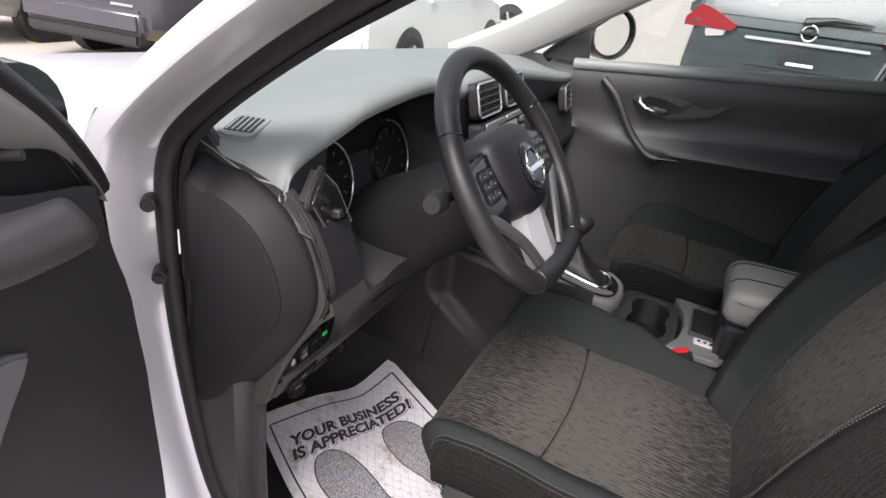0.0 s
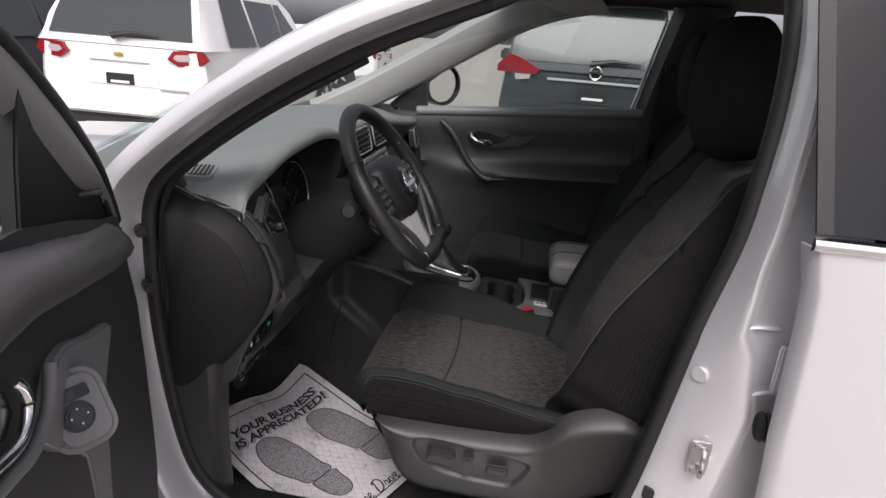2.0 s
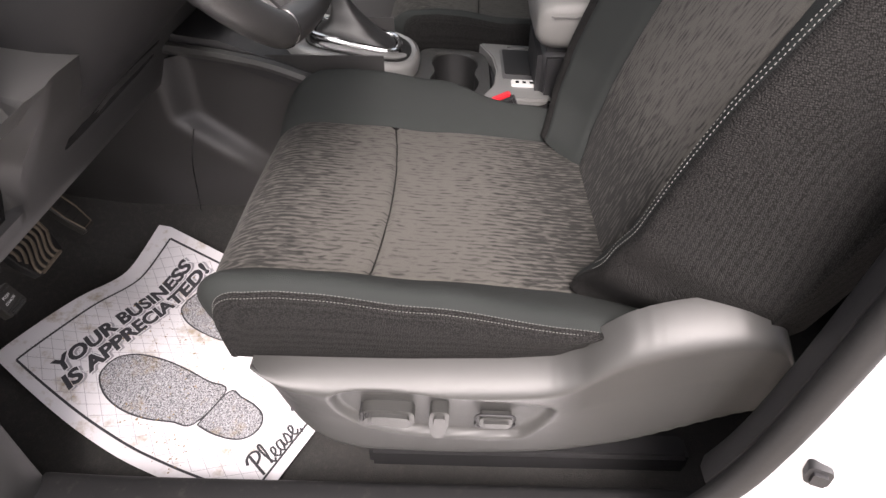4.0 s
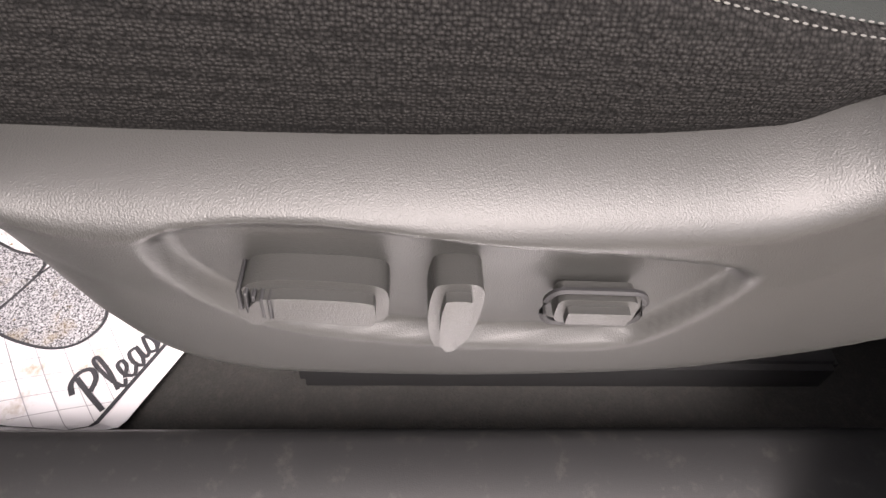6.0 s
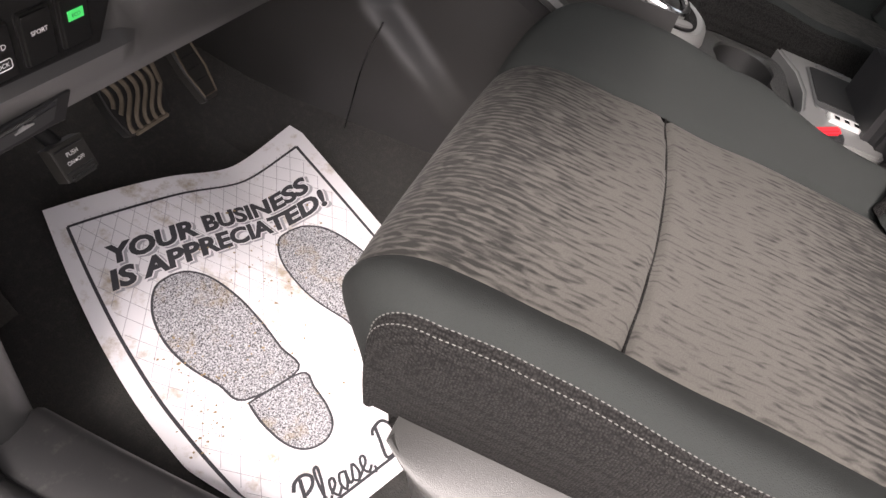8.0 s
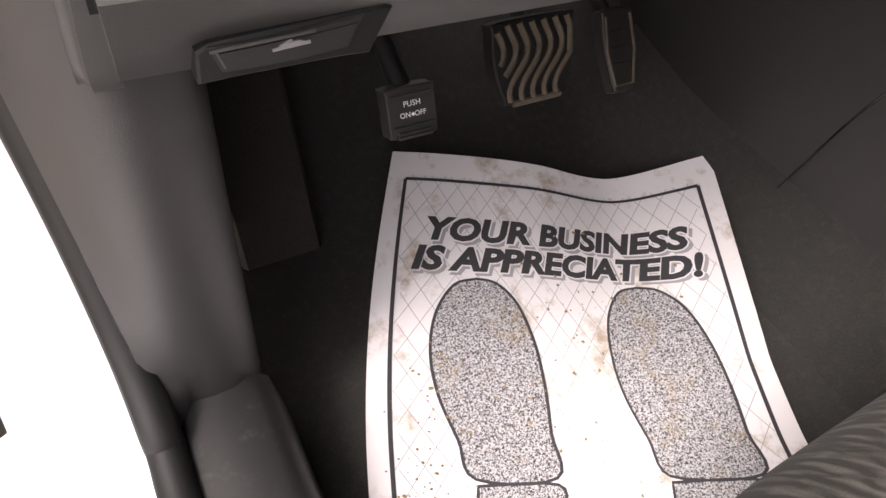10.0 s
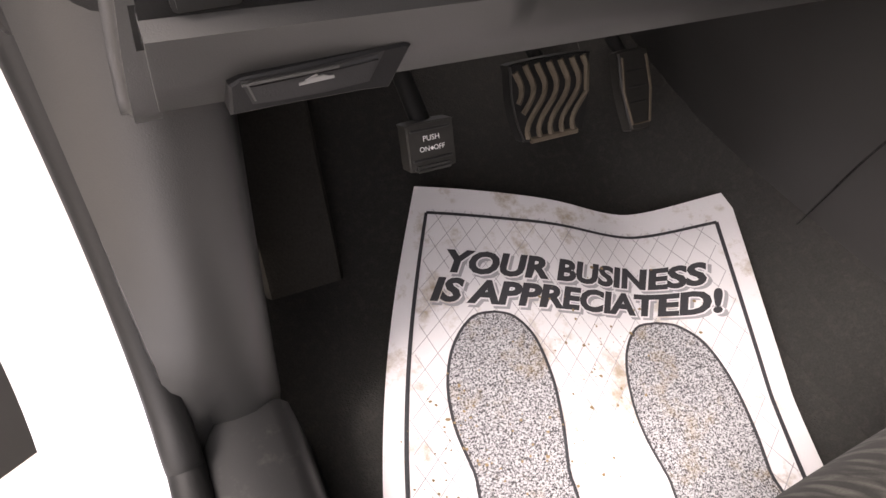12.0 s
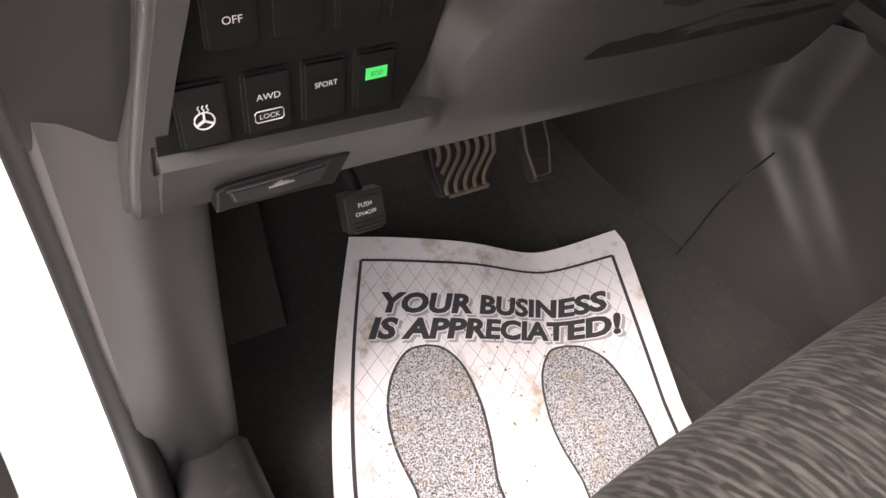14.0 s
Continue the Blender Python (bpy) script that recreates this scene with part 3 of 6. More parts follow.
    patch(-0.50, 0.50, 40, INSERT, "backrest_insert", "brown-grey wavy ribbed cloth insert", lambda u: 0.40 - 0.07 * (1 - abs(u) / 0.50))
    for s in (-1, 1):
        patch(s * 0.50, s * 0.80, 14, CLOTH_GREY, "backrest_bolster", "", lambda u: 0.40 + 0.06 * (abs(u) - 0.50))
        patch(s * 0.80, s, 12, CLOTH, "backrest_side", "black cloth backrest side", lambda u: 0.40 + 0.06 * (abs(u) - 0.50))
    shell = []
    for j in range(17):
        h = 0.63 * j / 16
        wd = width(h)
        shell.append([M @ Vector((wd * math.cos(a) , back(0.265, h) * 1.0 - 0.09 * math.sin(a) ** 0.6 if math.sin(a) > 0 else back(0.265, h), h)) - seat.location for a in np.linspace(0, math.pi, 15)])
    part("backrest_shell", sheet(shell, 0.004), CLOTH, seat)
    for u in (0.775, 0.825):
        st2 = []
        for j in range(50):
            h = 0.05 + 0.5 * j / 49
            st2.append(M @ Vector((side * u * width(h), back(u * 0.265, h) + 0.0012, h)) - seat.location)
        part("stitching", stitches(st2, 0.0042, 0.0005, 0.0030), STITCH, seat, "pale grey stitching", kind="stuff")
    # headrest
    H = Matrix.Translation((cx, -0.366, 1.412)) @ Matrix.Rotation(radians(-5), 4, "X")
    rings = []
    for j in range(23):
        b = radians(-88 + 176 * j / 22)
        h, c = 0.132 * math.sin(b), math.cos(b)
        sx = 0.128 * c ** 0.55 * (1 - 0.20 * max(0.0, h / 0.132)) + 0.002
        sy = 0.070 * c ** 0.55 * (1 - 0.08 * h / 0.132) + 0.002
        ring = []
        for i in range(28):
            a = math.tau * i / 28
            c, s = math.cos(a), math.sin(a)
            ring.append(H @ Vector((sx * math.copysign(abs(c) ** 0.6, c), sy * math.copysign(abs(s) ** 0.75, s) + 0.012 * (c * c) * (1 if s > 0 else 0), h)) - seat.location)
        rings.append(ring)
    part("headrest", loft(rings), CLOTH, seat, "black cloth headrest", 70)
    return seat


driver = build_seat("driver_seat", -0.375, -1, "black and brown-grey cloth driver's seat with power adjustment switches", "front seats")
# plastic side shield with switches, part of the driver's seat
def curve_table(table, x):
    """Smooth curve through a table of places."""
    pts = [Vector((a, b, 0)) for a, b in table]
    path = smooth_path(pts, 8)
    return lerp_table([(p.x, p.y) for p in path], x)[0]


def shield_side(y):
    """Top edge and bottom of the side shield along the seat."""
    top = curve_table([(-0.285, 0.775), (-0.265, 0.814), (-0.235, 0.828), (-0.205, 0.828), (-0.16, 0.818), (-0.125, 0.802), (-0.10, 0.779), (-0.08, 0.759), (-0.045, 0.745), (0.04, 0.739), (0.158, 0.737), (0.22, 0.738), (0.245, 0.738)], y)
    bottom = curve_table([(-0.285, 0.68), (-0.165, 0.611), (-0.09, 0.591), (0.024, 0.582), (0.12, 0.585), (0.155, 0.592), (0.184, 0.610), (0.204, 0.638), (0.219, 0.672), (0.231, 0.705), (0.239, 0.727), (0.245, 0.742)], y)
    return top, bottom


RECESS = round_outline([(0.163, 0.706), (0.153, 0.717), (0.103, 0.719), (0.042, 0.713), (-0.012, 0.707), (-0.056, 0.697), (-0.064, 0.683), (-0.046, 0.648), (-0.022, 0.631), (0.056, 0.634), (0.107, 0.643), (0.137, 0.657), (0.156, 0.680)], 3)


def inside(poly, y, z):
    """Distance inside a closed shape; negative outside."""
    best, odd = 9.0, False
    for (ay, az), (by, bz) in zip(poly, poly[1:] + poly[:1]):
        dy, dz = by - ay, bz - az
        k = max(0.0, min(1.0, ((y - ay) * dy + (z - az) * dz) / (dy * dy + dz * dz)))
        best = min(best, math.hypot(y - ay - k * dy, z - az - k * dz))
        if (az > z) != (bz > z) and y < ay + (z - az) / (bz - az) * dy:
            odd = not odd
    return best if odd else -best


rows = []
for y in np.linspace(0.245, -0.285, 160):
    top, bot = shield_side(y)
    f = max(0.0, (y - 0.11) / 0.135)
    pull = 0.016 * f ** 6
    row = []
    for k in range(56):
        u = k / 55
        cr = mix(top, bot, 0.16)
        if u < 0.28:
            q = u / 0.28
            x, z = mix(-0.626, -0.6645, math.sin(q * math.pi / 2) ** 1.15), mix(top + 0.002, cr, q ** 1.3)
        else:
            q = (u - 0.28) / 0.72
            x, z = -0.6645 + 0.0035 * min(1.0, q * 3) + 0.020 * q + 0.024 * (1 - f) * max(0, (q - 0.80) / 0.20) ** 2, mix(cr, bot - 0.013, q)
        a = max(0.0, min(1.0, inside(RECESS, y, z) / 0.0075 + 0.5))
        x += 0.009 * a * a * (3 - 2 * a)
        row.append((x + pull, y, z))
    rows.append(row)
part("side_shield", local(driver, sheet(rows, 0.003)), PLASTIC_GREY, driver, "charcoal grained plastic side shield", 70)
# power switches
m = basis((-0.660, 0.108, 0.683), (0, -1, -0.04), (0, 0, 1))
o = round_outline([(-0.029, -0.010), (-0.028, 0.004), (-0.019, 0.0125), (0.005, 0.0135), (0.024, 0.0115), (0.0285, 0.004), (0.0265, -0.011), (0.012, -0.0125), (-0.012, -0.0105), (-0.022, -0.0135)], 3)
sw = part("seat_switch", local(driver, slab(o, 0.026, m @ Matrix.Translation((0, 0, 0.010)), 0.006, 4)), PLASTIC_GREY, driver, "long power seat switch with ribbed front end", 80)
for k in range(5):
    part("rib", local(driver, box(-0.0008, 0.0008, -0.004, 0.008, -0.008, 0.0108, 0.0005, 1, m @ Matrix.Translation((-0.0275 + k * 0.0030, 0, -0.0005 * (4 - k) ** 1.5)))), PLASTIC, sw)
m2 = basis((-0.660, 0.0535, 0.679), (0, -1, 0.0), (0, 0.22, 1))
part("seat_switch", local(driver, slab(round_outline([(-0.007, -0.022), (-0.0105, -0.004), (-0.0095, 0.013), (-0.006, 0.019), (0.007, 0.019), (0.0105, 0.012), (0.009, -0.006), (0.004, -0.022)], 3), 0.026, m2 @ Matrix.Translation((0, 0, 0.012)), 0.006, 4)), PLASTIC_GREY, driver, "upright power recline switch", 80)
m3 = basis((-0.659, -0.005, 0.673), (0, -1, -0.03), (0, 0, 1))
lum = part("seat_switch", local(driver, slab(rounded(0.034, 0.0155, 0.004), 0.014, m3 @ Matrix.Translation((0.001, -0.001, 0.005)), 0.004, 4)), PLASTIC_GREY, driver, "small lumbar rocker switch", 80)
part("surround", local(driver, tube([m3 @ Vector((x, y, -0.0005)) for x, y in rounded(0.0415, 0.0215, 0.007)], 0.0016, 6, closed=True)), PLASTIC, lum)


# ---- paper floor mat ----
MAT_TL, MAT_S, MAT_T, MAT_W, MAT_L = Vector((-0.420, 0.766, 0)), Vector((0.907, -0.4216, 0)), Vector((-0.4216, -0.907, 0)), 0.352, 0.505


def mat_at(s, t, lift=0.0):
    """A place on the paper mat: s across, t down its length."""
    s += (0.006 + 0.115 * t) * max(0.0, (s - 0.25) / 0.104)
    s -= 0.023 * math.sin(math.pi * min(1, t / 0.5)) * max(0.0, 1 - s / 0.15)
    p = MAT_TL + MAT_S * s + MAT_T * t
    fade = max(0.0, 1 - t / 0.22)
    z = 0.420 + 0.060 * max(0.0, 1 - t / 0.30) ** 1.3
    z += fade * (0.027 * max(0.0, (s - 0.25) / 0.104) ** 1.4 - 0.024 * math.exp(-((s - 0.25) / 0.08) ** 2))
    over = max(0.0, -0.590 - p.x)
    z += 0.9 * over
    p.x += 0.4 * over
    z += 0.0015 * noise.noise((s * 12, t * 12, 0))
    return Vector((p.x, p.y, z + lift))


mat_ob = thing("floor_mat", "white printed paper floor mat with dirt specks on the footwell carpet", "floor mat", (-0.4, 0.5, 0.42))
part("paper", local(mat_ob, sheet([[mat_at(MAT_W * i / 40, MAT_L * j / 56) for i in range(41)] for j in range(57)], 0.0005)), PAPER, mat_ob)


def strip(line, w, lift=0.0010):
    """A printed line of width w along flat places."""
    bm = bmesh.new()
    pts = [Vector((a, b)) for a, b in line]
    prev = None
    for i, p in enumerate(pts):
        d = (pts[min(i + 1, len(pts) - 1)] - pts[max(i - 1, 0)]).normalized()
        n = Vector((-d.y, d.x)) * w / 2
        pair = [bm.verts.new(mat_at(*(p + n), lift)), bm.verts.new(mat_at(*(p - n), lift))]
        if prev:
            bm.faces.new((prev[0], prev[1], pair[1], pair[0]))
        prev = pair
    return local(mat_ob, bm)


def rungs(a, b, n=30):
    return [(mix(a[0], b[0], k / n), mix(a[1], b[1], k / n)) for k in range(n + 1)]


IN, TOP_IN = 0.018, 0.033
for a, b in (((IN, TOP_IN), (MAT_W - IN, TOP_IN)), ((IN, TOP_IN), (IN, MAT_L - IN)), ((MAT_W - IN, TOP_IN), (MAT_W - IN, MAT_L - IN)), ((IN, MAT_L - IN), (MAT_W - IN, MAT_L - IN))):
    part("border_line", strip(rungs(a, b, 50), 0.0035), INK, mat_ob, smooth=0)
lay = lambda s0, t0, lift, wide=1.0: (lambda x, y: mat_at(s0 + x * wide, t0 - y, lift) - mat_ob.location)
PALE_INK = material("grey ink", (0.28, 0.28, 0.30), 0.9, vary=0.3, grain=500)
def letters(words, offset, place, mat, label):
    """Words in slanted capitals, each letter a piece of its own."""
    bm = lettering(words, 0.0345, shear=0.22, offset=offset, lay=place)
    left = set(bm.faces)
    while left:
        todo, isle = [left.pop()], []
        while todo:
            f = todo.pop()
            isle.append(f)
            for e in f.edges:
                for g in e.link_faces:
                    if g in left:
                        left.remove(g)
                        todo.append(g)
        one, made = bmesh.new(), {}
        for f in isle:
            for v in f.verts:
                if v not in made:
                    made[v] = one.verts.new(v.co)
            corners = [made[v] for v in f.verts]
            if not one.faces.get(corners):
                one.faces.new(corners)
        part("letter", one, mat, mat_ob, label, smooth=0)
    bm.free()


for words, s0, t0, wide in (("YOUR BUSINESS", 0.175, 0.091, 1.08), ("IS APPRECIATED!", 0.174, 0.1235, 1.10)):
    letters(words, 0.0026, lay(s0 + 0.0032, t0 + 0.0030, 0.0009, wide), PALE_INK, "grey drop shadow of a slanted capital")
    letters(words, 0.0030, lay(s0, t0, 0.0011, wide), PAPER, "white outline of a slanted capital")
    letters(words, 0.0016, lay(s0, t0, 0.0014, wide), INK, "bold black slanted capital")
SCRIPT = {
    "P": ([[(0.12, 0.0), (0.2, 0.45), (0.3, 0.95)], [(0.02, 0.75), (0.15, 0.95), (0.4, 1.0), (0.58, 0.85), (0.5, 0.62), (0.25, 0.5)]], 0.58),
    "D": ([[(0.2, 0.95), (0.14, 0.5), (0.08, 0.03), (0.35, 0.0), (0.62, 0.25), (0.66, 0.7), (0.45, 0.98), (0.1, 0.9), (0.02, 0.75)]], 0.78),
    "l": ([[(0.0, 0.05), (0.16, 0.5), (0.24, 0.95), (0.12, 0.9), (0.06, 0.3), (0.12, 0.0), (0.24, 0.1)]], 0.24),
    "e": ([[(0.0, 0.12), (0.2, 0.28), (0.22, 0.46), (0.1, 0.44), (0.05, 0.18), (0.16, 0.0), (0.32, 0.12)]], 0.30),
    "a": ([[(0.28, 0.42), (0.12, 0.44), (0.03, 0.2), (0.1, 0.0), (0.22, 0.14), (0.3, 0.44), (0.26, 0.08), (0.4, 0.1)]], 0.38),
    "s": ([[(0.0, 0.1), (0.16, 0.46), (0.24, 0.2), (0.14, 0.0), (0.02, 0.06)], [(0.18, 0.02), (0.32, 0.12)]], 0.32),
    "r": ([[(0.0, 0.1), (0.1, 0.46), (0.12, 0.38), (0.26, 0.4), (0.22, 0.08), (0.36, 0.1)]], 0.34),
    "i": ([[(0.0, 0.1), (0.12, 0.44), (0.1, 0.06), (0.24, 0.1)], [(0.15, 0.62), (0.17, 0.66)]], 0.22),
    "v": ([[(0.0, 0.36), (0.08, 0.44), (0.12, 0.02), (0.26, 0.3), (0.28, 0.44), (0.38, 0.40)]], 0.36),
    ",": ([[(0.06, 0.05), (0.08, -0.02), (0.02, -0.14)]], 0.2), " ": ([], 0.22)}
pen = 0.048
SC = 0.040
for ch in "Please, Drive":
    strokes, wide = SCRIPT[ch]
    for st in strokes:
        pts = smooth_path([Vector((x + 0.22 * y, y, 0)) for x, y in st], 5)
        part("script_stroke", strip([(pen + p.x * SC, 0.484 - p.y * SC) for p in pts], 0.0040 if ch in "PD" else 0.0032, 0.0012), INK, mat_ob, "brush script lettering", smooth=0)
    pen += wide * SC
# faint diamond grid and dirt specks
for k in range(-13, 31):
    for sg in (1, -1):
        a0 = 0.018 + 0.0205 * k
        line = []
        for q in range(60):
            t_ = 0.028 + 0.459 * q / 59
            s_ = a0 + sg * (t_ - 0.018) * 0.62 + (0 if sg > 0 else 0.13)
            if 0.020 < s_ < MAT_W - 0.020:
                line.append((s_, t_))
        if len(line) > 3:
            part("grid_line", strip(line, 0.0006, 0.0007), PALE_INK, mat_ob, smooth=0)
DIRT = material("brown dirt", (0.22, 0.16, 0.09), 0.95, vary=0.4, grain=200)
rng = random.Random(5)
bm = bmesh.new()
for cs, ct, sp, n in ((0.06, 0.26, 0.02, 46), (0.04, 0.34, 0.018, 40), (0.18, 0.17, 0.03, 40), (0.12, 0.30, 0.04, 30), (0.2, 0.28, 0.08, 40), (0.25, 0.13, 0.05, 20)):
    for _ in range(n):
        a, b, r = rng.gauss(cs, sp), rng.gauss(ct, sp), abs(rng.gauss(0.0006, 0.0005)) + 0.0003
        if 0.005 < a < MAT_W - 0.005 and 0.01 < b < MAT_L - 0.02:
            bm.faces.new([bm.verts.new(mat_at(a + r * math.cos(w) * rng.uniform(0.6, 1.5), b + r * math.sin(w) * rng.uniform(0.6, 1.5), 0.0022) - mat_ob.location) for w in np.linspace(0, math.tau, 7)[:-1]])
part("dirt", bm, DIRT, mat_ob, "brown mud specks", smooth=0, kind="stuff")


def print_material():
    """Dense black and white speckle of a printed sole."""
    m = material("halftone print", (0.33, 0.33, 0.35), 0.9, vary=0.1, grain=420, blotch=20, spec=0.2)
    t, b = m.node_tree, m.node_tree.nodes["Principled BSDF"]
    co, n, ramp = t.nodes.new("ShaderNodeTexCoord"), t.nodes.new("ShaderNodeTexNoise"), t.nodes.new("ShaderNodeValToRGB")
    n.inputs["Scale"].default_value, n.inputs["Detail"].default_value, n.inputs["Distortion"].default_value = 640, 1.0, 1.0
    t.links.new(co.outputs["Object"], n.inputs["Vector"])
    ramp.color_ramp.elements[0].position, ramp.color_ramp.elements[0].color = 0.42, (0.05, 0.05, 0.055, 1)
    ramp.color_ramp.elements[1].position, ramp.color_ramp.elements[1].color = 0.56, (0.42, 0.42, 0.44, 1)
    t.links.new(n.outputs["Fac"], ramp.inputs[0])
    t.links.new(ramp.outputs[0], b.inputs["Base Color"])
    return m


HALF = stain(print_material(), (0.24, 0.185, 0.11), 24, 0.54, 0.70, 0.65)


def sole(cx, cy, w, h, flip):
    """The outline of a shoe sole, toe up: front part and heel part."""
    front = [(-0.06, 0.5), (0.13, 0.485), (0.32, 0.41), (0.45, 0.27), (0.5, 0.12), (0.50, -0.03), (0.485, -0.17), (-0.19, -0.17), (-0.30, -0.05), (-0.44, 0.09), (-0.5, 0.23), (-0.45, 0.37), (-0.28, 0.475)]
    heel = [(-0.18, -0.19), (0.485, -0.19), (0.49, -0.28), (0.46, -0.38), (0.37, -0.46), (0.18, -0.5), (-0.04, -0.485), (-0.17, -0.42), (-0.21, -0.30)]
    out = []
    for o in (front, heel):
        q = [(cx + flip * x * w, cy - y * h) for x, y in o]
        pts = smooth_path([Vector((*p, 0)) for p in q + q[:1]], 5)[:-1]
        out.append([(p.x, p.y) for p in pts])
    return out


for cx, wide in ((0.097, 0.093), (0.262, 0.097)):
    for o in sole(cx, 0.285, wide, 0.283, 1):
        bm = bmesh.new()
        bm.faces.new([bm.verts.new((x, y, 0)) for x, y in o])
        bmesh.ops.triangulate(bm, faces=bm.faces)
        bmesh.ops.subdivide_edges(bm, edges=bm.edges, cuts=3, use_grid_fill=True)
        for v in bm.verts:
            v.co = mat_at(v.co.x, v.co.y, 0.0017) - mat_ob.location
        sp = part("shoe_print", bm, HALF, mat_ob, "grey halftone shoe sole print", smooth=0)
        part("outline", strip(o + o[:2], 0.0026, 0.0020), INK, sp, smooth=0)


# ---- dashboard ----
dash = thing("dashboard", "dark grey soft-skinned dashboard with hooded gauges", "dashboard", (0, 0.6, 0.9))
D = lambda bm: local(dash, bm)


EDGE = [(-0.70, 0.503, 1.120), (-0.668, 0.500, 1.142), (-0.661, 0.500, 1.163), (-0.643, 0.499, 1.181), (-0.606, 0.497, 1.195), (-0.544, 0.494, 1.213), (-0.481, 0.491, 1.229), (-0.40, 0.486, 1.239), (-0.31, 0.479, 1.246), (-0.24, 0.471, 1.238), (-0.19, 0.468, 1.222), (-0.12, 0.475, 1.220), (0.0, 0.480, 1.226), (0.15, 0.475, 1.222), (0.35, 0.462, 1.200), (0.55, 0.455, 1.175), (0.71, 0.46, 1.160)]


EDGE_Y, EDGE_Z = [[(p.x, p.y) for p in smooth_path([Vector((row[0], row[k], 0)) for row in EDGE], 6)] for k in (1, 2)]


def edge_at(x):
    return lerp_table(EDGE_Y, x)[0], lerp_table(EDGE_Z, x)[0]


def dash_profile(x):
    """Profile in y and z from the windshield base over the brow to the front edge."""
    ye, ze = edge_at(x)
    by = 1.0 - 0.16 * (x / 0.7) ** 2
    zt = 1.183 + 0.012 * math.exp(-(x / 0.3) ** 2)
    out = [(by, zt - 0.03), (by - 0.02, zt)]
    for k in range(1, 13):
        u = k / 12
        y = mix(by - 0.02, ye + 0.018, u)
        w = max(0.0, min(1.0, (u - 0.45) / 0.5))
        w = w * w * (3 - 2 * w)
        out.append((y, mix(zt + 0.006 * math.sin(u * 3), ze, w)))
    return out + [(ye + 0.006, ze - 0.004), (ye, ze - 0.014), (ye + 0.004, ze - 0.026)]


xs = np.linspace(-0.668, 0.70, 151)
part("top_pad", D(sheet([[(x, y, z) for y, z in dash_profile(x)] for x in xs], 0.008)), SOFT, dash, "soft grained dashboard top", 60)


def face_profile(x):
    """The dashboard's face below the pad, hollow where the gauges sit."""
    ye, ze = edge_at(x)
    q = max(0.0, min(1.0, min(x + 0.580, -0.192 - x) / 0.014))
    hollow = q * q * (3 - 2 * q)
    fy = lambda y, deep: mix(y, deep, hollow)
    b = max(0.0, min(1.0, min(x + 0.674, -0.512 - x) / 0.010))
    b = b * b * (3 - 2 * b)
    return [(ye + 0.010, ze - 0.012), (fy(ye + 0.006, 0.59), mix(min(1.13, ze - 0.035), min(1.185, ze - 0.05), hollow)), (fy(0.485, 0.615), mix(min(1.105, ze - 0.055), min(1.15, ze - 0.07), hollow)), (fy(0.462, 0.60), 1.08), (fy(0.443, 0.585), 1.03), (fy(0.434, 0.50), 0.995), (0.43, 0.98), (mix(0.445, 0.462, b), 0.95), (mix(0.465, 0.500, b), mix(0.922, 0.926, b)), (mix(0.482, 0.516, b), mix(0.90, 0.914, b)), (mix(0.503, 0.518, b), 0.868), (mix(0.513, 0.518, b), 0.842), (mix(0.518, 0.510, b), mix(0.825, 0.836, b)), (0.520, 0.818), (0.526, 0.804), (0.536, 0.798), (0.62, 0.80), (0.80, 0.79)]


xf = np.linspace(-0.664, 0.70, 137)
part("upper_face", D(sheet([[(x, y, z) for y, z in face_profile(x)[:6]] for x in xs], 0.006)), PLASTIC, dash, "black hooded recess and upper face", 50)
KNEE = material("dark grey knee panel", (0.040, 0.0395, 0.039), 0.46, bump=0.12, grain=1500)
part("lower_panel", D(sheet([[(x, y, z) for y, z in face_profile(x)[5:]] for x in xf], 0.006)), KNEE, dash, "", 50)
# shallow gloss pocket under the column
rows = []
for x, zl, zu in ((-0.424, 0.8565, 0.8585), (-0.416, 0.8555, 0.866), (-0.400, 0.855, 0.8735), (-0.37, 0.855, 0.879), (-0.31, 0.857, 0.885), (-0.22, 0.861, 0.890), (-0.16, 0.866, 0.890)):
    rows.append([(x, lerp_table([(0.842, 0.513), (0.868, 0.503), (0.90, 0.482)], z)[0] - 0.0035, z) for z in (zl, mix(zl, zu, 0.5), zu)])
pk = part("knee_pocket", D(sheet(rows, 0.003)), GLOSS, dash, "gloss black pocket edge")
part("lip", D(tube([Vector(r[0]) + Vector((0, -0.001, 0)) for r in rows], 0.0016, 6)), KNEE, pk)
# end cap, seen with the door open: a dark flat cover with a broad sloping rim
CAP = round_outline([(0.645, 1.145), (0.60, 1.151), (0.555, 1.147), (0.503, 1.118), (0.466, 1.070), (0.448, 1.015), (0.456, 0.965), (0.50, 0.890), (0.56, 0.812), (0.602, 0.768), (0.63, 0.758), (0.65, 0.79), (0.657, 0.95)], 6)


def cap_ring(inset, x):
    c = Vector((0.585, 0.965))
    return [(x, *(Vector(p) + (c - Vector(p)).normalized() * inset)) for p in CAP]


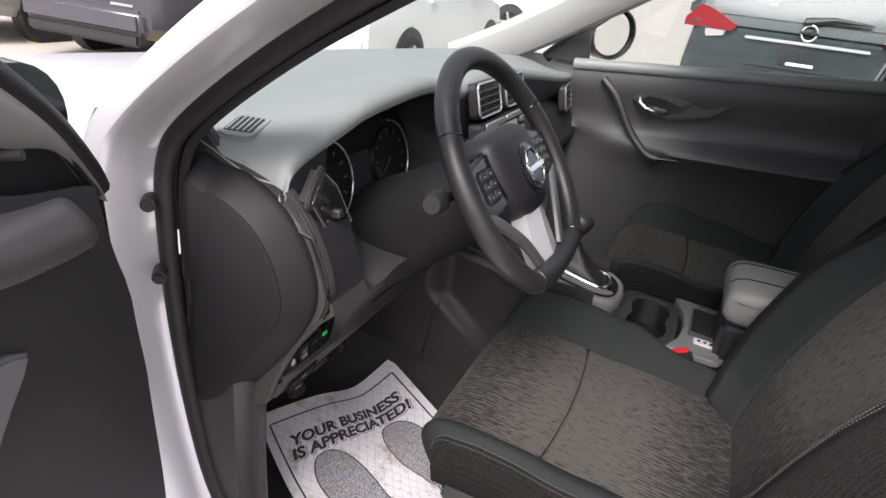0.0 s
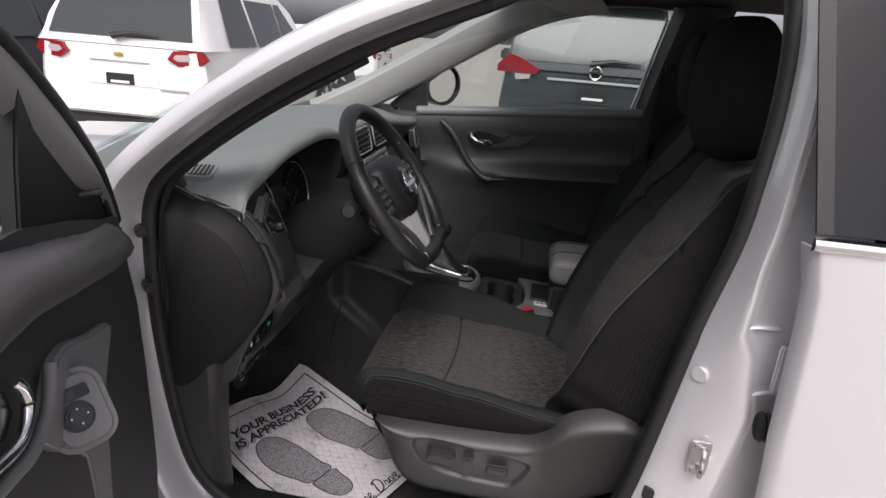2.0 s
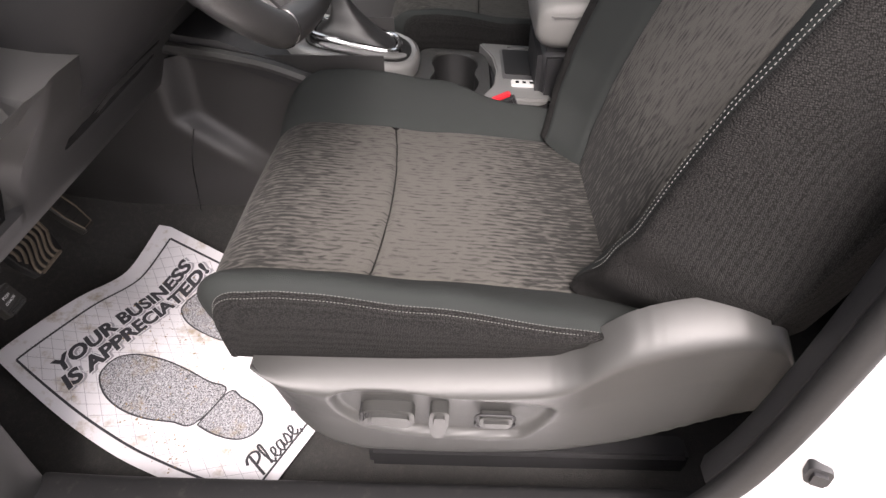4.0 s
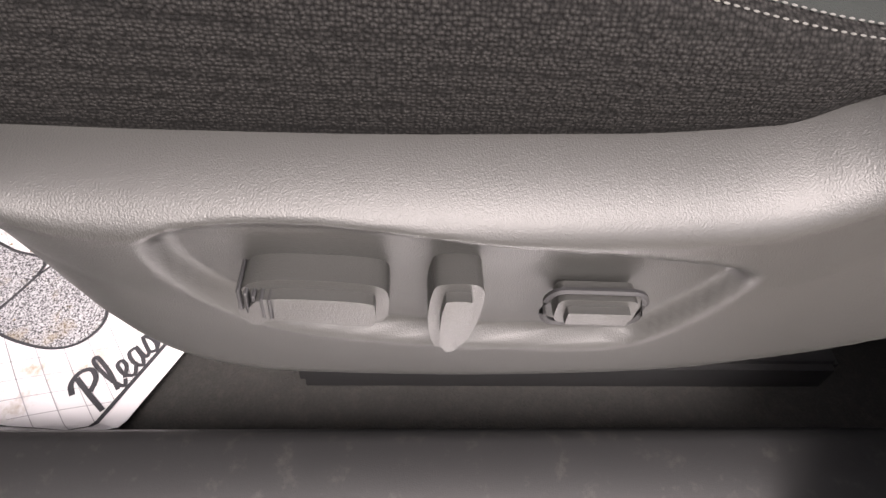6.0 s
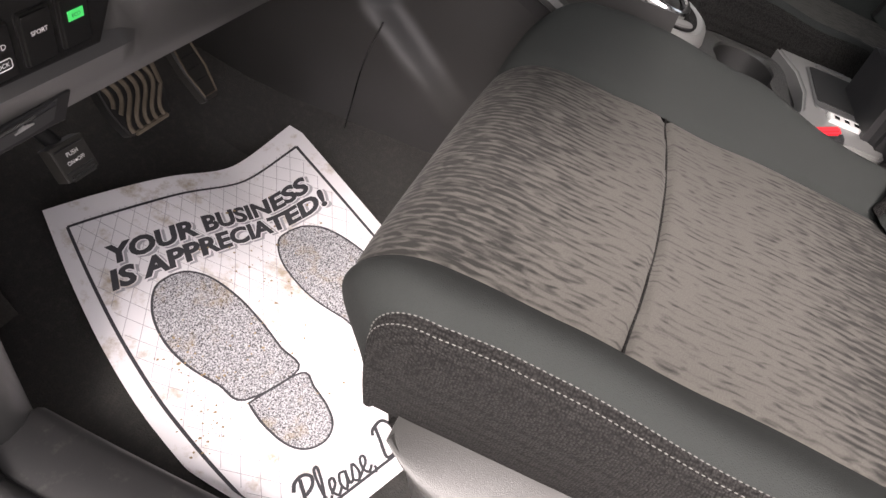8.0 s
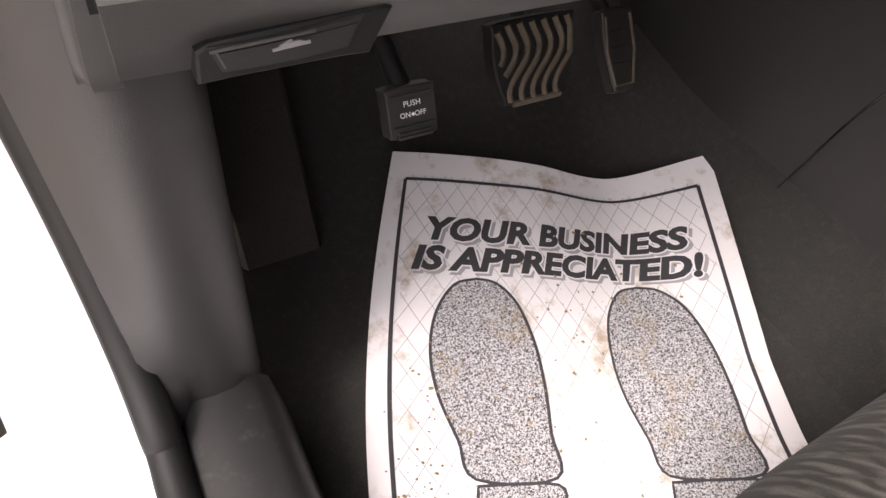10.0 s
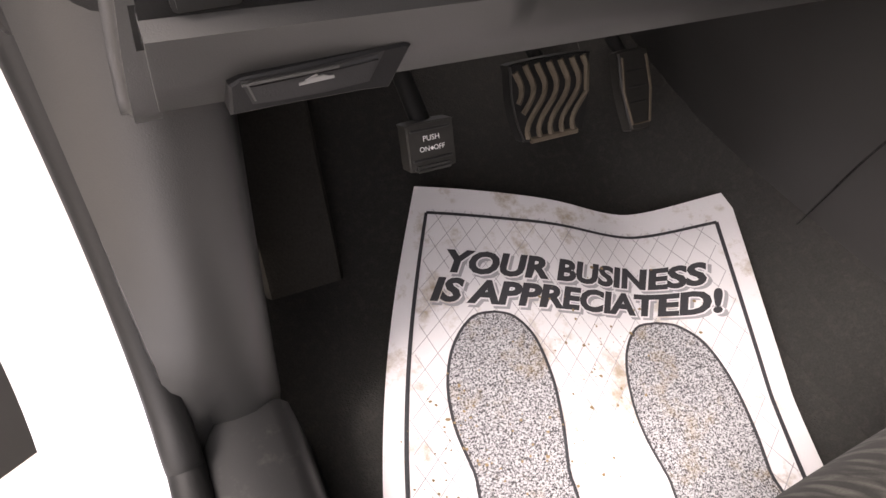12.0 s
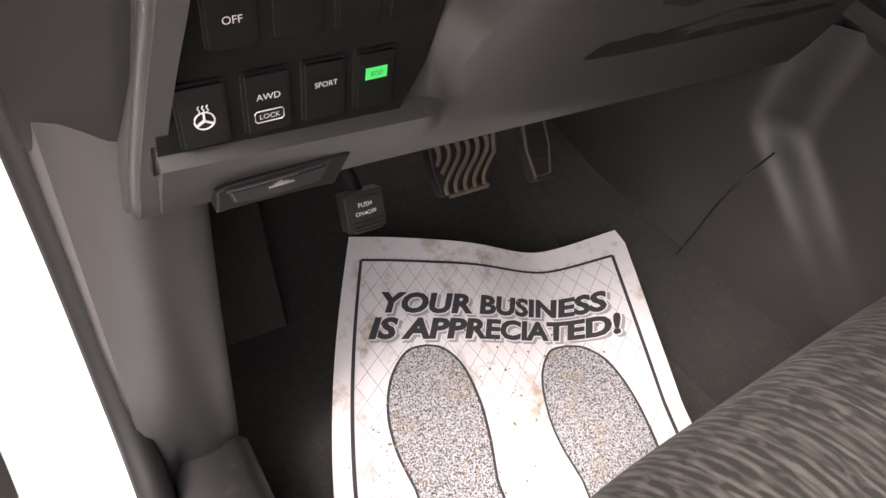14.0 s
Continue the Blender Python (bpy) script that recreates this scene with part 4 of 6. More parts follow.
# MATTE deepens the black cover: shade beside the open door is in its colour
part("end_cap", D(loft([cap_ring(d, x) for d, x in ((0.0, -0.652), (0.0, -0.672), (0.0012, -0.6765), (0.004, -0.681), (0.0265, -0.7075), (0.0285, -0.7095), (0.031, -0.7100))])), MATTE, dash, "shade-darkened end cover with a sloping rim", 22)
part("end_cap_panel", D(loft([cap_ring(d, x) for d, x in ((0.0290, -0.706), (0.0292, -0.7115), (0.0305, -0.7125))])), MATTE, dash, "black flat cover panel", 40)
RIM = round_outline([(0.66, 1.174), (0.60, 1.166), (0.55, 1.156), (0.505, 1.141), (0.472, 1.110), (0.446, 1.065), (0.430, 1.012), (0.444, 0.962), (0.490, 0.893), (0.515, 0.832), (0.532, 0.790), (0.58, 0.765), (0.63, 0.745), (0.66, 0.76)], 6)
bm = slab([(-y, z) for y, z in RIM], 0.014, basis((-0.667, 0, 0), (0, -1, 0), (0, 0, 1)), 0.005, 3)
for v in bm.verts:
    v.co.x -= 0.010 * smooth_step((0.92 - v.co.z) / 0.13)
part("end_wall", D(bm), KNEE, dash, "rounded end of the knee panel", 50)
part("end_lip", D(tube([(-0.670, y, z) for y, z in RIM if y < 0.655 and 0.96 < z < 1.14][::2], 0.0018, 6)), GLOSS, dash)

# defroster vent on top
top_z = lambda x, y: lerp_table([(b, c) for b, c in reversed(dash_profile(x)[1:14])], y)[0]
vz = top_z(-0.615, 0.612)
mv = basis((-0.615, 0.612, vz), (0.97, 0.24, (top_z(-0.600, 0.612) - top_z(-0.630, 0.612)) / 0.03), (-0.24, 0.97, (top_z(-0.615, 0.635) - top_z(-0.615, 0.589)) / 0.046))
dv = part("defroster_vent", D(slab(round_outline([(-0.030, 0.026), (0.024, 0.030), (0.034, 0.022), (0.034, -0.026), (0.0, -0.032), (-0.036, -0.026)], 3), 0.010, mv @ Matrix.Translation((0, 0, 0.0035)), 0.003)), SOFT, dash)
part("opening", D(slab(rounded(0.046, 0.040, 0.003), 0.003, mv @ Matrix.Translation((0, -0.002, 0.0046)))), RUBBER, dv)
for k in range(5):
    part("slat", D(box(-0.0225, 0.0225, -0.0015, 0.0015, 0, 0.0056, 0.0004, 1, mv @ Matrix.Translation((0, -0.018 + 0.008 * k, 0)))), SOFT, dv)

# side vent
mvent = basis((-0.613, 0.476, 1.100), (1, -0.05, 0), (0, 0.12, 1))
ov = [(-0.046, 0.026), (-0.015, 0.061), (0.010, 0.038), (0.041, -0.022), (0.001, -0.053), (-0.022, -0.016)]
sv = part("air_vent", D(slab(ov, 0.02, mvent @ Matrix.Translation((0, 0, 0.012)), 0.004)), PLASTIC_GREY, dash, "side air vent with satin frame")
part("opening", D(slab([(x * 0.75, y * 0.78) for x, y in ov], 0.004, mvent @ Matrix.Translation((0, 0, 0.0135)))), GLOSS, sv)
part("frame", D(tube([mvent @ Vector((x * 0.95, y * 0.96, 0.013)) for x, y in ov], 0.0018, 6, closed=True)), GREY_METAL, sv)
part("trim", D(slab(round_outline([(-0.054, 0.022), (-0.040, 0.048), (-0.018, 0.068), (-0.012, 0.058), (-0.030, 0.040), (-0.042, 0.016)], 3), 0.006, mvent @ Matrix.Translation((0, 0, 0.0145)), 0.002)), PLASTIC_GREY, sv, "charcoal trim strip")
for k in range(4):
    y = -0.032 + 0.021 * k
    part("slat", D(box(-0.017, 0.017, -0.004, 0.004, 0.010, 0.016, 0.001, 1, mvent @ Matrix.Translation((-y * 0.45 - 0.004, y, 0)) @ Matrix.Rotation(radians(-32), 4, "Z") @ Matrix.Rotation(radians(30), 4, "X"))), PLASTIC_GREY, sv)
part("tab", D(box(-0.006, 0.006, -0.006, 0.006, 0.012, 0.026, 0.002, 1, mvent)), PLASTIC_GREY, sv)

# gauges under the brow
mg = basis((-0.402, 0.552, 1.092), (1, 0, 0), (0, 0.22, 1))
cl = part("gauge_panel", D(slab(rounded(0.36, 0.155, 0.05), 0.02, mg, 0.004)), GLOSS, dash, "gloss black instrument panel with two ringed dials")
for cx in (-0.098, 0.098):
    part("dial", D(slab([(0.056 * math.cos(a), 0.056 * math.sin(a)) for a in np.linspace(0, math.tau, 36, endpoint=False)], 0.004, mg @ Matrix.Translation((cx, 0, 0.004)), 0.001)), GLOSS, cl)
    part("ring", D(tube([mg @ Vector((cx + 0.066 * math.cos(a), 0.066 * math.sin(a), 0.006)) for a in np.linspace(-1.9, 1.5, 40)], 0.0016, 6)), SATIN, cl)
    for k in range(9):
        a = radians(-30 + 30 * k)
        part("tick", D(box(0.044, 0.052, -0.0012, 0.0012, 0.004, 0.0052, 0, 1, mg @ Matrix.Translation((cx, 0, 0)) @ Matrix.Rotation(a, 4, "Z"))), GREY_METAL, cl)
    part("needle", D(box(0, 0.042, -0.0012, 0.0012, 0.005, 0.007, 0, 1, mg @ Matrix.Translation((cx, 0, 0)) @ Matrix.Rotation(radians(215), 4, "Z"))), GREY_METAL, cl)
part("display", D(slab(rounded(0.06, 0.07, 0.004), 0.003, mg @ Matrix.Translation((0, -0.005, 0.003)))), PLASTIC, cl)


def vent_unit(at, w, h, xdir, ydir, label):
    m = basis(at, xdir, ydir)
    v = part("air_vent", D(slab(rounded(w, h, 0.012), 0.02, m @ Matrix.Translation((0, 0, 0.01)), 0.003)), PLASTIC, dash, label)
    part("opening", D(slab(rounded(w * 0.88, h * 0.78, 0.006), 0.004, m @ Matrix.Translation((0, 0, 0.011)))), GLOSS, v)
    part("frame", D(tube([m @ Vector((x, y, 0.011)) for x, y in rounded(w * 0.95, h * 0.92, 0.012)], 0.0024, 6, closed=True)), SATIN, v, "satin vent frame")
    for k in range(4):
        part("slat", D(box(-w * 0.42, w * 0.42, -0.004, 0.004, 0.009, 0.014, 0.001, 1, m @ Matrix.Translation((0, h * (-0.28 + 0.187 * k), 0)) @ Matrix.Rotation(radians(25), 4, "X"))), PLASTIC_GREY, v)
    for k in (-1, 1):
        part("vane", D(box(w * 0.2 * k - 0.001, w * 0.2 * k + 0.001, -h * 0.36, h * 0.36, 0.008, 0.013, 0, 1, m)), PLASTIC_GREY, v)


vent_unit((-0.075, 0.462, 1.185), 0.13, 0.07, (1, 0, 0), (0, 0.25, 1), "centre air vent")
vent_unit((0.085, 0.462, 1.185), 0.13, 0.07, (1, 0, 0), (0, 0.25, 1), "centre air vent")
vent_unit((0.60, 0.452, 1.105), 0.13, 0.075, (1, 0.12, 0), (0, 0.2, 1), "side air vent")
ms = basis((0.0, 0.436, 1.075), (1, 0, 0), (0, 0.22, 1))
rad = part("radio", D(slab(rounded(0.27, 0.14, 0.012), 0.03, ms @ Matrix.Translation((0, 0, 0.012)), 0.004)), PLASTIC, dash, "radio unit with screen and knobs")
part("screen", D(slab(rounded(0.15, 0.085, 0.004), 0.003, ms @ Matrix.Translation((0, 0.008, 0.014)))), material("grey lit screen", (0.42, 0.43, 0.42), 0.25), rad, "pale screen")
for u in (-0.11, 0.11):
    part("trim", D(box(-0.055, 0.055, -0.006, 0.006, 0.010, 0.016, 0.002, 1, ms @ Matrix.Translation((u * 0.55, 0.061, 0)))), SATIN, rad, "satin trim bar")
    part("knob", D(slab([(0.016 * math.cos(a), 0.016 * math.sin(a)) for a in np.linspace(0, math.tau, 20, endpoint=False)], 0.02, ms @ Matrix.Translation((u, -0.035, 0.03)), 0.003)), SATIN, rad)
    for k in range(3):
        part("button", D(box(-0.012, 0.012, -0.006, 0.006, 0.01, 0.016, 0.001, 1, ms @ Matrix.Translation((u, 0.045 - 0.022 * k, 0)))), SATIN, rad)
mh = basis((0.0, 0.425, 0.955), (1, 0, 0), (0, 0.1, 1))
hv = part("climate_panel", D(slab(rounded(0.24, 0.07, 0.02), 0.03, mh @ Matrix.Translation((0, 0, 0.012)), 0.004)), PLASTIC, dash, "climate control panel")
for u in (-0.08, 0.08):
    part("knob", D(slab([(0.024 * math.cos(a), 0.024 * math.sin(a)) for a in np.linspace(0, math.tau, 24, endpoint=False)], 0.022, mh @ Matrix.Translation((u, 0, 0.032)), 0.003)), SATIN, hv)

# switch bank below the wheel's left
mk = basis((-0.6030, 0.5110, 0.8630), (1, 0.0, 0.05), (0, -0.05, 1))
bank = part("switch_bank", D(slab([(-0.065, -0.029), (0.057, -0.028), (0.071, 0.0), (0.084, 0.058), (-0.056, 0.058)], 0.014, mk @ Matrix.Translation((0, 0, 0.0040)), 0.002)), GLOSS, dash, "black switch bank")
SWITCH = material("black switch plastic", (0.008, 0.008, 0.008), 0.35)
for k, (cx, word) in enumerate(((-0.041, ""), (-0.013, "AWD"), (0.014, "SPORT"), (0.040, "ECO"))):
    for row in (0, 1):
        mb = mk @ Matrix.Translation((cx + row * 0.016, -0.001 + 0.044 * row, -0.0060))
        b = part("button", D(slab(rounded(0.0215, 0.032, 0.002), 0.008, mb @ Matrix.Translation((0, 0, 0.0125)), 0.0015)), SWITCH, bank)
        if row == 0 and word:
            if word == "ECO":
                part("lamp", D(box(-0.0056, 0.0056, -0.0030, 0.0030, 0, 0.0130, 0, 1, mb @ Matrix.Translation((0, 0.004, 0)))), GREEN, b, "green lit lamp")
            part("marking", D(lettering(word, {"AWD": 0.0045, "SPORT": 0.0038, "ECO": 0.0032}[word], mb @ Matrix.Translation((0, 0.004, 0.0133)))), WHITE_INK if word != "ECO" else PLASTIC, b, smooth=0)
            if word == "AWD":
                part("marking", D(lettering("LOCK", 0.0036, mb @ Matrix.Translation((0, -0.006, 0.0133)))), WHITE_INK, b, smooth=0)
                part("marking", D(tube([mb @ Vector((x, y - 0.006, 0.0130)) for x, y in rounded(0.0132, 0.0058, 0.001, 1)], 0.0003, 4, closed=True)), WHITE_INK, b)
        elif row == 0:
            part("marking", D(tube([mb @ Vector((0.0042 * math.cos(a), -0.0015 + 0.0042 * math.sin(a), 0.0130)) for a in np.linspace(0, math.tau, 20, endpoint=False)], 0.0004, 5, closed=True)), WHITE_INK, b)
            for q in (90, 210, 330):
                part("marking", D(box(0.0, 0.0042, -0.0004, 0.0004, 0.0120, 0.0133, 0, 1, mb @ Matrix.Translation((0, -0.0015, 0)) @ Matrix.Rotation(radians(q), 4, "Z"))), WHITE_INK, b)
            for q in (-0.0018, 0.0, 0.0018):
                part("marking", D(tube([mb @ Vector((q + 0.0004 * math.sin(w * 2.4), 0.0030 + 0.001 * w, 0.0130)) for w in np.linspace(0, 3, 9)], 0.0003, 4)), WHITE_INK, b)
        elif k == 0:
            part("marking", D(lettering("OFF", 0.0047, mb @ Matrix.Translation((0, -0.003, 0.0133)))), WHITE_INK, b, smooth=0)
# hood release lever
mlv = basis((0, 0.5095, 0), (1, 0, 0), (0, 0, 1))
part("lever_notch", D(slab([(-0.6402, 0.8121), (-0.6356, 0.8144), (-0.5724, 0.8186), (-0.5694, 0.8174), (-0.5778, 0.7998), (-0.5896, 0.8004), (-0.6260, 0.8000), (-0.6411, 0.7994)], 0.020, mlv @ Matrix.Translation((0, 0, -0.0022)), 0.001, 1)), MATTE, dash, "dark notch round the lever")
lev = part("hood_lever", D(slab([(-0.6362, 0.8137), (-0.6001, 0.8154), (-0.5808, 0.8172), (-0.5868, 0.8047), (-0.6047, 0.8032), (-0.6223, 0.8030), (-0.6328, 0.8034)], 0.020, mlv, 0.002, 3)), PLASTIC, dash, "flat hood release lever")
part("lever_edge", D(tube([mlv @ Vector((x, z - 0.0004, 0.0002)) for x, z in [(-0.6362, 0.8137), (-0.6001, 0.8154)]], 0.0007, 6)), KNEE, lev)
ICON = [(-0.0085, -0.0016), (-0.0085, 0.0002), (-0.0045, 0.0008), (-0.0020, 0.0026), (0.0035, 0.0026), (0.0062, 0.0008), (0.0085, 0.0004), (0.0085, -0.0016)]
part("marking", D(slab(ICON, 0.0008, mlv @ Matrix.Translation((-0.6089, 0.811, 0.0007)) @ Matrix.Rotation(radians(4), 4, "Z") @ Matrix.Diagonal((0.8, 0.5, 0.75, 1)))), SATIN, lev, "pale car symbol", smooth=0)
part("marking", D(slab([(-0.0055, 0.0016), (0.0, 0.0046), (0.0008, 0.0038), (-0.0042, 0.0010)], 0.0008, mlv @ Matrix.Translation((-0.6089, 0.811, 0.0007)) @ Matrix.Rotation(radians(4), 4, "Z") @ Matrix.Diagonal((0.8, 0.5, 0.75, 1)))), SATIN, lev, smooth=0)

# ---- steering wheel and column ----
tilt = radians(34)
WC = Vector((-0.386, 0.283, 1.148))
wheel = thing("steering_wheel", "black leather three-spoke steering wheel with silver lower spoke", "steering wheel", WC)
MW = Matrix(((1, 0, 0), (0, math.sin(tilt), -math.cos(tilt)), (0, math.cos(tilt), math.sin(tilt)))).to_4x4()


def rim_at(a):
    x, y = 0.190 * math.sin(a), 0.182 * math.cos(a)
    if y < -0.146:
        y = -0.146 + (y + 0.146) * 0.35
    return Vector((x, y, 0))


part("rim", tube([MW @ rim_at(a) for a in np.linspace(0, math.tau, 96, endpoint=False)], 0.0172, 14, 0.95, closed=True, up=MW @ Vector((0, 0, 1))), LEATHER, wheel, "black leather rim", 70)
for a in (-62, 62, -146, 146):
    p, q = rim_at(radians(a)), rim_at(radians(a + 1))
    d = (q - p).normalized()
    side_way = d.cross(Vector((0, 0, 1)))
    part("rim_seam", tube([MW @ (p + side_way * (0.0172 * math.cos(w)) + Vector((0, 0, 0.0166 * math.sin(w)))) for w in np.linspace(0, math.tau, 18, endpoint=False)], 0.0011, 5, closed=True), GLOSS, wheel)
HUB = round_outline([(-0.072, 0.064), (0.0, 0.074), (0.072, 0.064), (0.090, 0.034), (0.080, -0.020), (0.050, -0.058), (0.0, -0.070), (-0.050, -0.058), (-0.080, -0.020), (-0.090, 0.034)])
part("airbag_cover", loft([[MW @ Vector((x * k, y * k, z)) for x, y in HUB] for k, z in ((0.96, -0.060), (1.02, -0.030), (1.02, -0.012), (0.98, 0.002), (0.90, 0.012), (0.62, 0.021), (0.3, 0.024), (0.02, 0.0245))]), PLASTIC, wheel, "smooth black airbag cover", 70)
disc = lambda r, n=36: [(r * math.cos(a), r * math.sin(a)) for a in np.linspace(0, math.tau, n, endpoint=False)]
bdg = part("badge", slab(disc(0.040), 0.016, MW @ Matrix.Translation((0, -0.004, 0.0290)), 0.005, 3), GLOSS, wheel, "round black badge boss")
part("badge_ring", tube([MW @ Vector((x, y - 0.004, 0.0295)) for x, y in disc(0.0285)], 0.0024, 8, closed=True), CHROME, bdg, "chrome badge ring")
part("badge_bar", box(-0.034, 0.034, -0.0085, 0.0005, 0.027, 0.0325, 0.001, 1, MW), CHROME, bdg)
for s in (-1, 1):
    pad = round_outline([(s * x, y) for x, y in ((0.074, 0.046), (0.125, 0.045), (0.172, 0.034), (0.180, 0.0), (0.168, -0.030), (0.130, -0.036), (0.076, -0.026))])
    sp = part("spoke", slab(pad if s > 0 else pad[::-1], 0.026, MW @ Matrix.Translation((0, 0, 0.002)), 0.005, 3), GLOSS, wheel, "gloss black spoke with buttons")
    part("button_plate", slab(rounded(0.050, 0.050, 0.010), 0.004, MW @ Matrix.Translation((s * 0.122, 0.006, 0.0042)), 0.0015), PLASTIC, sp)
    for i in range(2):
        for k in range(3):
            bt = part("button", box(-0.0095, 0.0095, -0.0062, 0.0062, 0.0, 0.0068, 0.002, 1, MW @ Matrix.Translation((s * 0.122 + 0.0115 * (2 * i - 1), 0.021 - 0.0150 * k, 0))), PLASTIC_GREY, sp)
            part("marking", box(-0.0035, 0.0035, -0.0008, 0.0008, 0.0066, 0.0072, 0, 1, MW @ Matrix.Translation((s * 0.122 + 0.0115 * (2 * i - 1), 0.021 - 0.0150 * k, 0))), SATIN, sp)
    arm_l = [MW @ Vector((s * x, y, z)) for x, y, z in ((0.160, -0.028, -0.004), (0.128, -0.052, -0.001), (0.084, -0.096, 0.0), (0.052, -0.142, -0.004))]
    part("spoke_trim", tube(smooth_path(arm_l, 5), 0.011, 8, 0.6, up=MW @ Vector((0, 0, 1))), GREY_METAL, wheel, "dark satin spoke trim")
part("lower_spoke", loft([[MW @ Vector((x, y, z)) for x, z in ((-w, -0.012 + e), (-w * 0.1, 0.000 + e), (w, -0.010 + e), (w, -0.028), (-w, -0.028))] for y, w, e in ((-0.056, 0.036, 0.012), (-0.080, 0.041, 0.008), (-0.120, 0.046, 0.004), (-0.150, 0.050, 0.0))]), SILVER_TRIM, wheel, "satin silver lower spoke with sky reflection in its colour", 20)
col = thing("steering_column", "black plastic steering column shroud with stalks", "steering column", (-0.388, 0.42, 1.06))
axis = MW @ Vector((0, 0, 1))
rings = []
for d, rx, ry in ((0.045, 0.055, 0.055), (0.06, 0.07, 0.068), (0.14, 0.075, 0.075), (0.22, 0.085, 0.085), (0.30, 0.09, 0.09)):
    rings.append([WC - axis * d + Vector((rx * math.cos(a), 0, 0)) + (MW @ Vector((0, 1, 0))) * (ry * math.sin(a) - 0.012) - col.location for a in np.linspace(0, math.tau, 24, endpoint=False)])
part("shroud", loft(rings), MATTE, col, "", 60)
part("collar", loft([[WC - axis * d + Vector((r * math.cos(a), 0, 0)) + (MW @ Vector((0, 1, 0))) * (r * math.sin(a) - 0.008) - col.location for a in np.linspace(0, math.tau, 28, endpoint=False)] for d, r in ((0.040, 0.060), (0.046, 0.082), (0.062, 0.086), (0.075, 0.080))]), GLOSS, col, "gloss black column collar", 50)
for s in (-1, 1):
    base = WC - axis * 0.075
    st = part("stalk", tube([base + Vector((s * 0.05, 0, 0)) - col.location, base + Vector((s * 0.11, -0.005, 0.018)) - col.location, base + Vector((s * 0.180, -0.012, 0.032)) - col.location], [0.010, 0.008, 0.009]), PLASTIC, col)
    part("stalk_tip", tube([base + Vector((s * 0.174, -0.012, 0.031)) - col.location, base + Vector((s * 0.180, -0.013, 0.032)) - col.location, base + Vector((s * 0.205, -0.017, 0.036)) - col.location, base + Vector((s * 0.214, -0.018, 0.037)) - col.location], [0.012, 0.0165, 0.0165, 0.012], 16), PLASTIC, st)

# ---- pedals ----
PEDAL_RIB = material("worn dusty rubber and lit edge", (0.105, 0.085, 0.062), 0.8, vary=0.5, grain=120)


PEDAL_PAD = material("dusty charcoal rubber", (0.022, 0.021, 0.019), 0.55, vary=0.4, grain=200, bump=0.2)


def pedal(name, label, at, w, h, lean, bars, foot=0.78):
    p = thing(name, label, "pedal", at)
    m = Matrix.Rotation(radians(lean), 4, "X")
    shape = round_outline([(x * w, y * h) for x, y in ((-0.44, 0.5), (0.44, 0.5), (0.5, 0.40), (0.5, 0.0), (0.5 * foot + 0.02, -0.40), (0.5 * foot - 0.08, -0.5), (-0.5 * foot + 0.08, -0.5), (-0.5 * foot - 0.02, -0.40), (-0.5, 0.0), (-0.5, 0.40))], 3)
    pad = part("pad", slab(shape, 0.014, m, 0.004, 3), RUBBER if bars else PEDAL_PAD, p)
    for k in range(bars):
        x0 = w * (-0.62 + 1.02 * k / (bars - 1))
        wave = []
        for q in np.linspace(-0.44, 0.46, 15):
            x = x0 + w * (0.17 * (q + 0.44) + 0.085 * math.sin((q + 0.1) * 7.0) + 0.05)
            lim = w * (0.46 if q > 0 else mix(0.46, 0.5 * foot - 0.04, -q / 0.44))
            if abs(x) < lim:
                wave.append(m @ Vector((x, q * h, 0.0006)))
        if len(wave) > 3:
            part("rib", tube(wave, 0.0026, 6, 1.3), PEDAL_RIB, pad, "worn brown rib")
    if bars:
        part("edge", tube([m @ Vector((x, -0.475 * h, 0.0003)) for x in np.linspace(-0.30 * w, 0.30 * w, 5)], 0.0030, 6), PEDAL_RIB, pad, "dusty lower edge")
    part("arm", tube([m @ Vector((0, h * 0.3, -0.01)), Vector((0, 0.12, 0.05)), Vector((0, 0.22, 0.14))], 0.007), RUBBER, p)
    return p


pedal("brake_pedal", "worn ribbed rubber brake pedal in the footwell", (-0.333, 0.683, 0.633), 0.086, 0.072, 62, 8)
ac = pedal("accelerator_pedal", "narrow black dusty accelerator pedal", (-0.207, 0.70, 0.607), 0.040, 0.082, 52, 0, 0.70)
ma = Matrix.Rotation(radians(52), 4, "X")
# pale tube along the pad's outline paints in its lit edges
part("edge", tube([ma @ Vector((x, y, 0.0004)) for x, y in ((-0.0155, 0.034), (-0.0175, 0.0), (-0.0115, -0.034), (0.0115, -0.034), (0.0175, 0.0), (0.0155, 0.034))], 0.0015, 6), PEDAL_RIB, ac, "pale line for the lit pedal edge")
for k in range(3):
    part("groove", box(-0.012, 0.012, -0.001, 0.001, -0.001, 0.0006, 0.0003, 1, ma @ Matrix.Translation((0, 0.02 - 0.016 * k, 0))), RUBBER, ac)
pb = pedal("parking_brake_pedal", "small black parking brake pedal with white lettering", (-0.5035, 0.598, 0.6860), 0.034, 0.032, 62, 0, 0.96)
mp = Matrix.Rotation(radians(62), 4, "X")
part("lip", box(-0.0140, 0.0140, -0.0165, -0.0120, -0.004, 0.004, 0.002, 2, mp), PLASTIC_GREY, pb)
for q in (-0.0085, 0.0115):
    part("groove", box(-0.0145, 0.0145, q - 0.0008, q + 0.0008, -0.002, 0.0008, 0.0003, 1, mp), PLASTIC, pb)
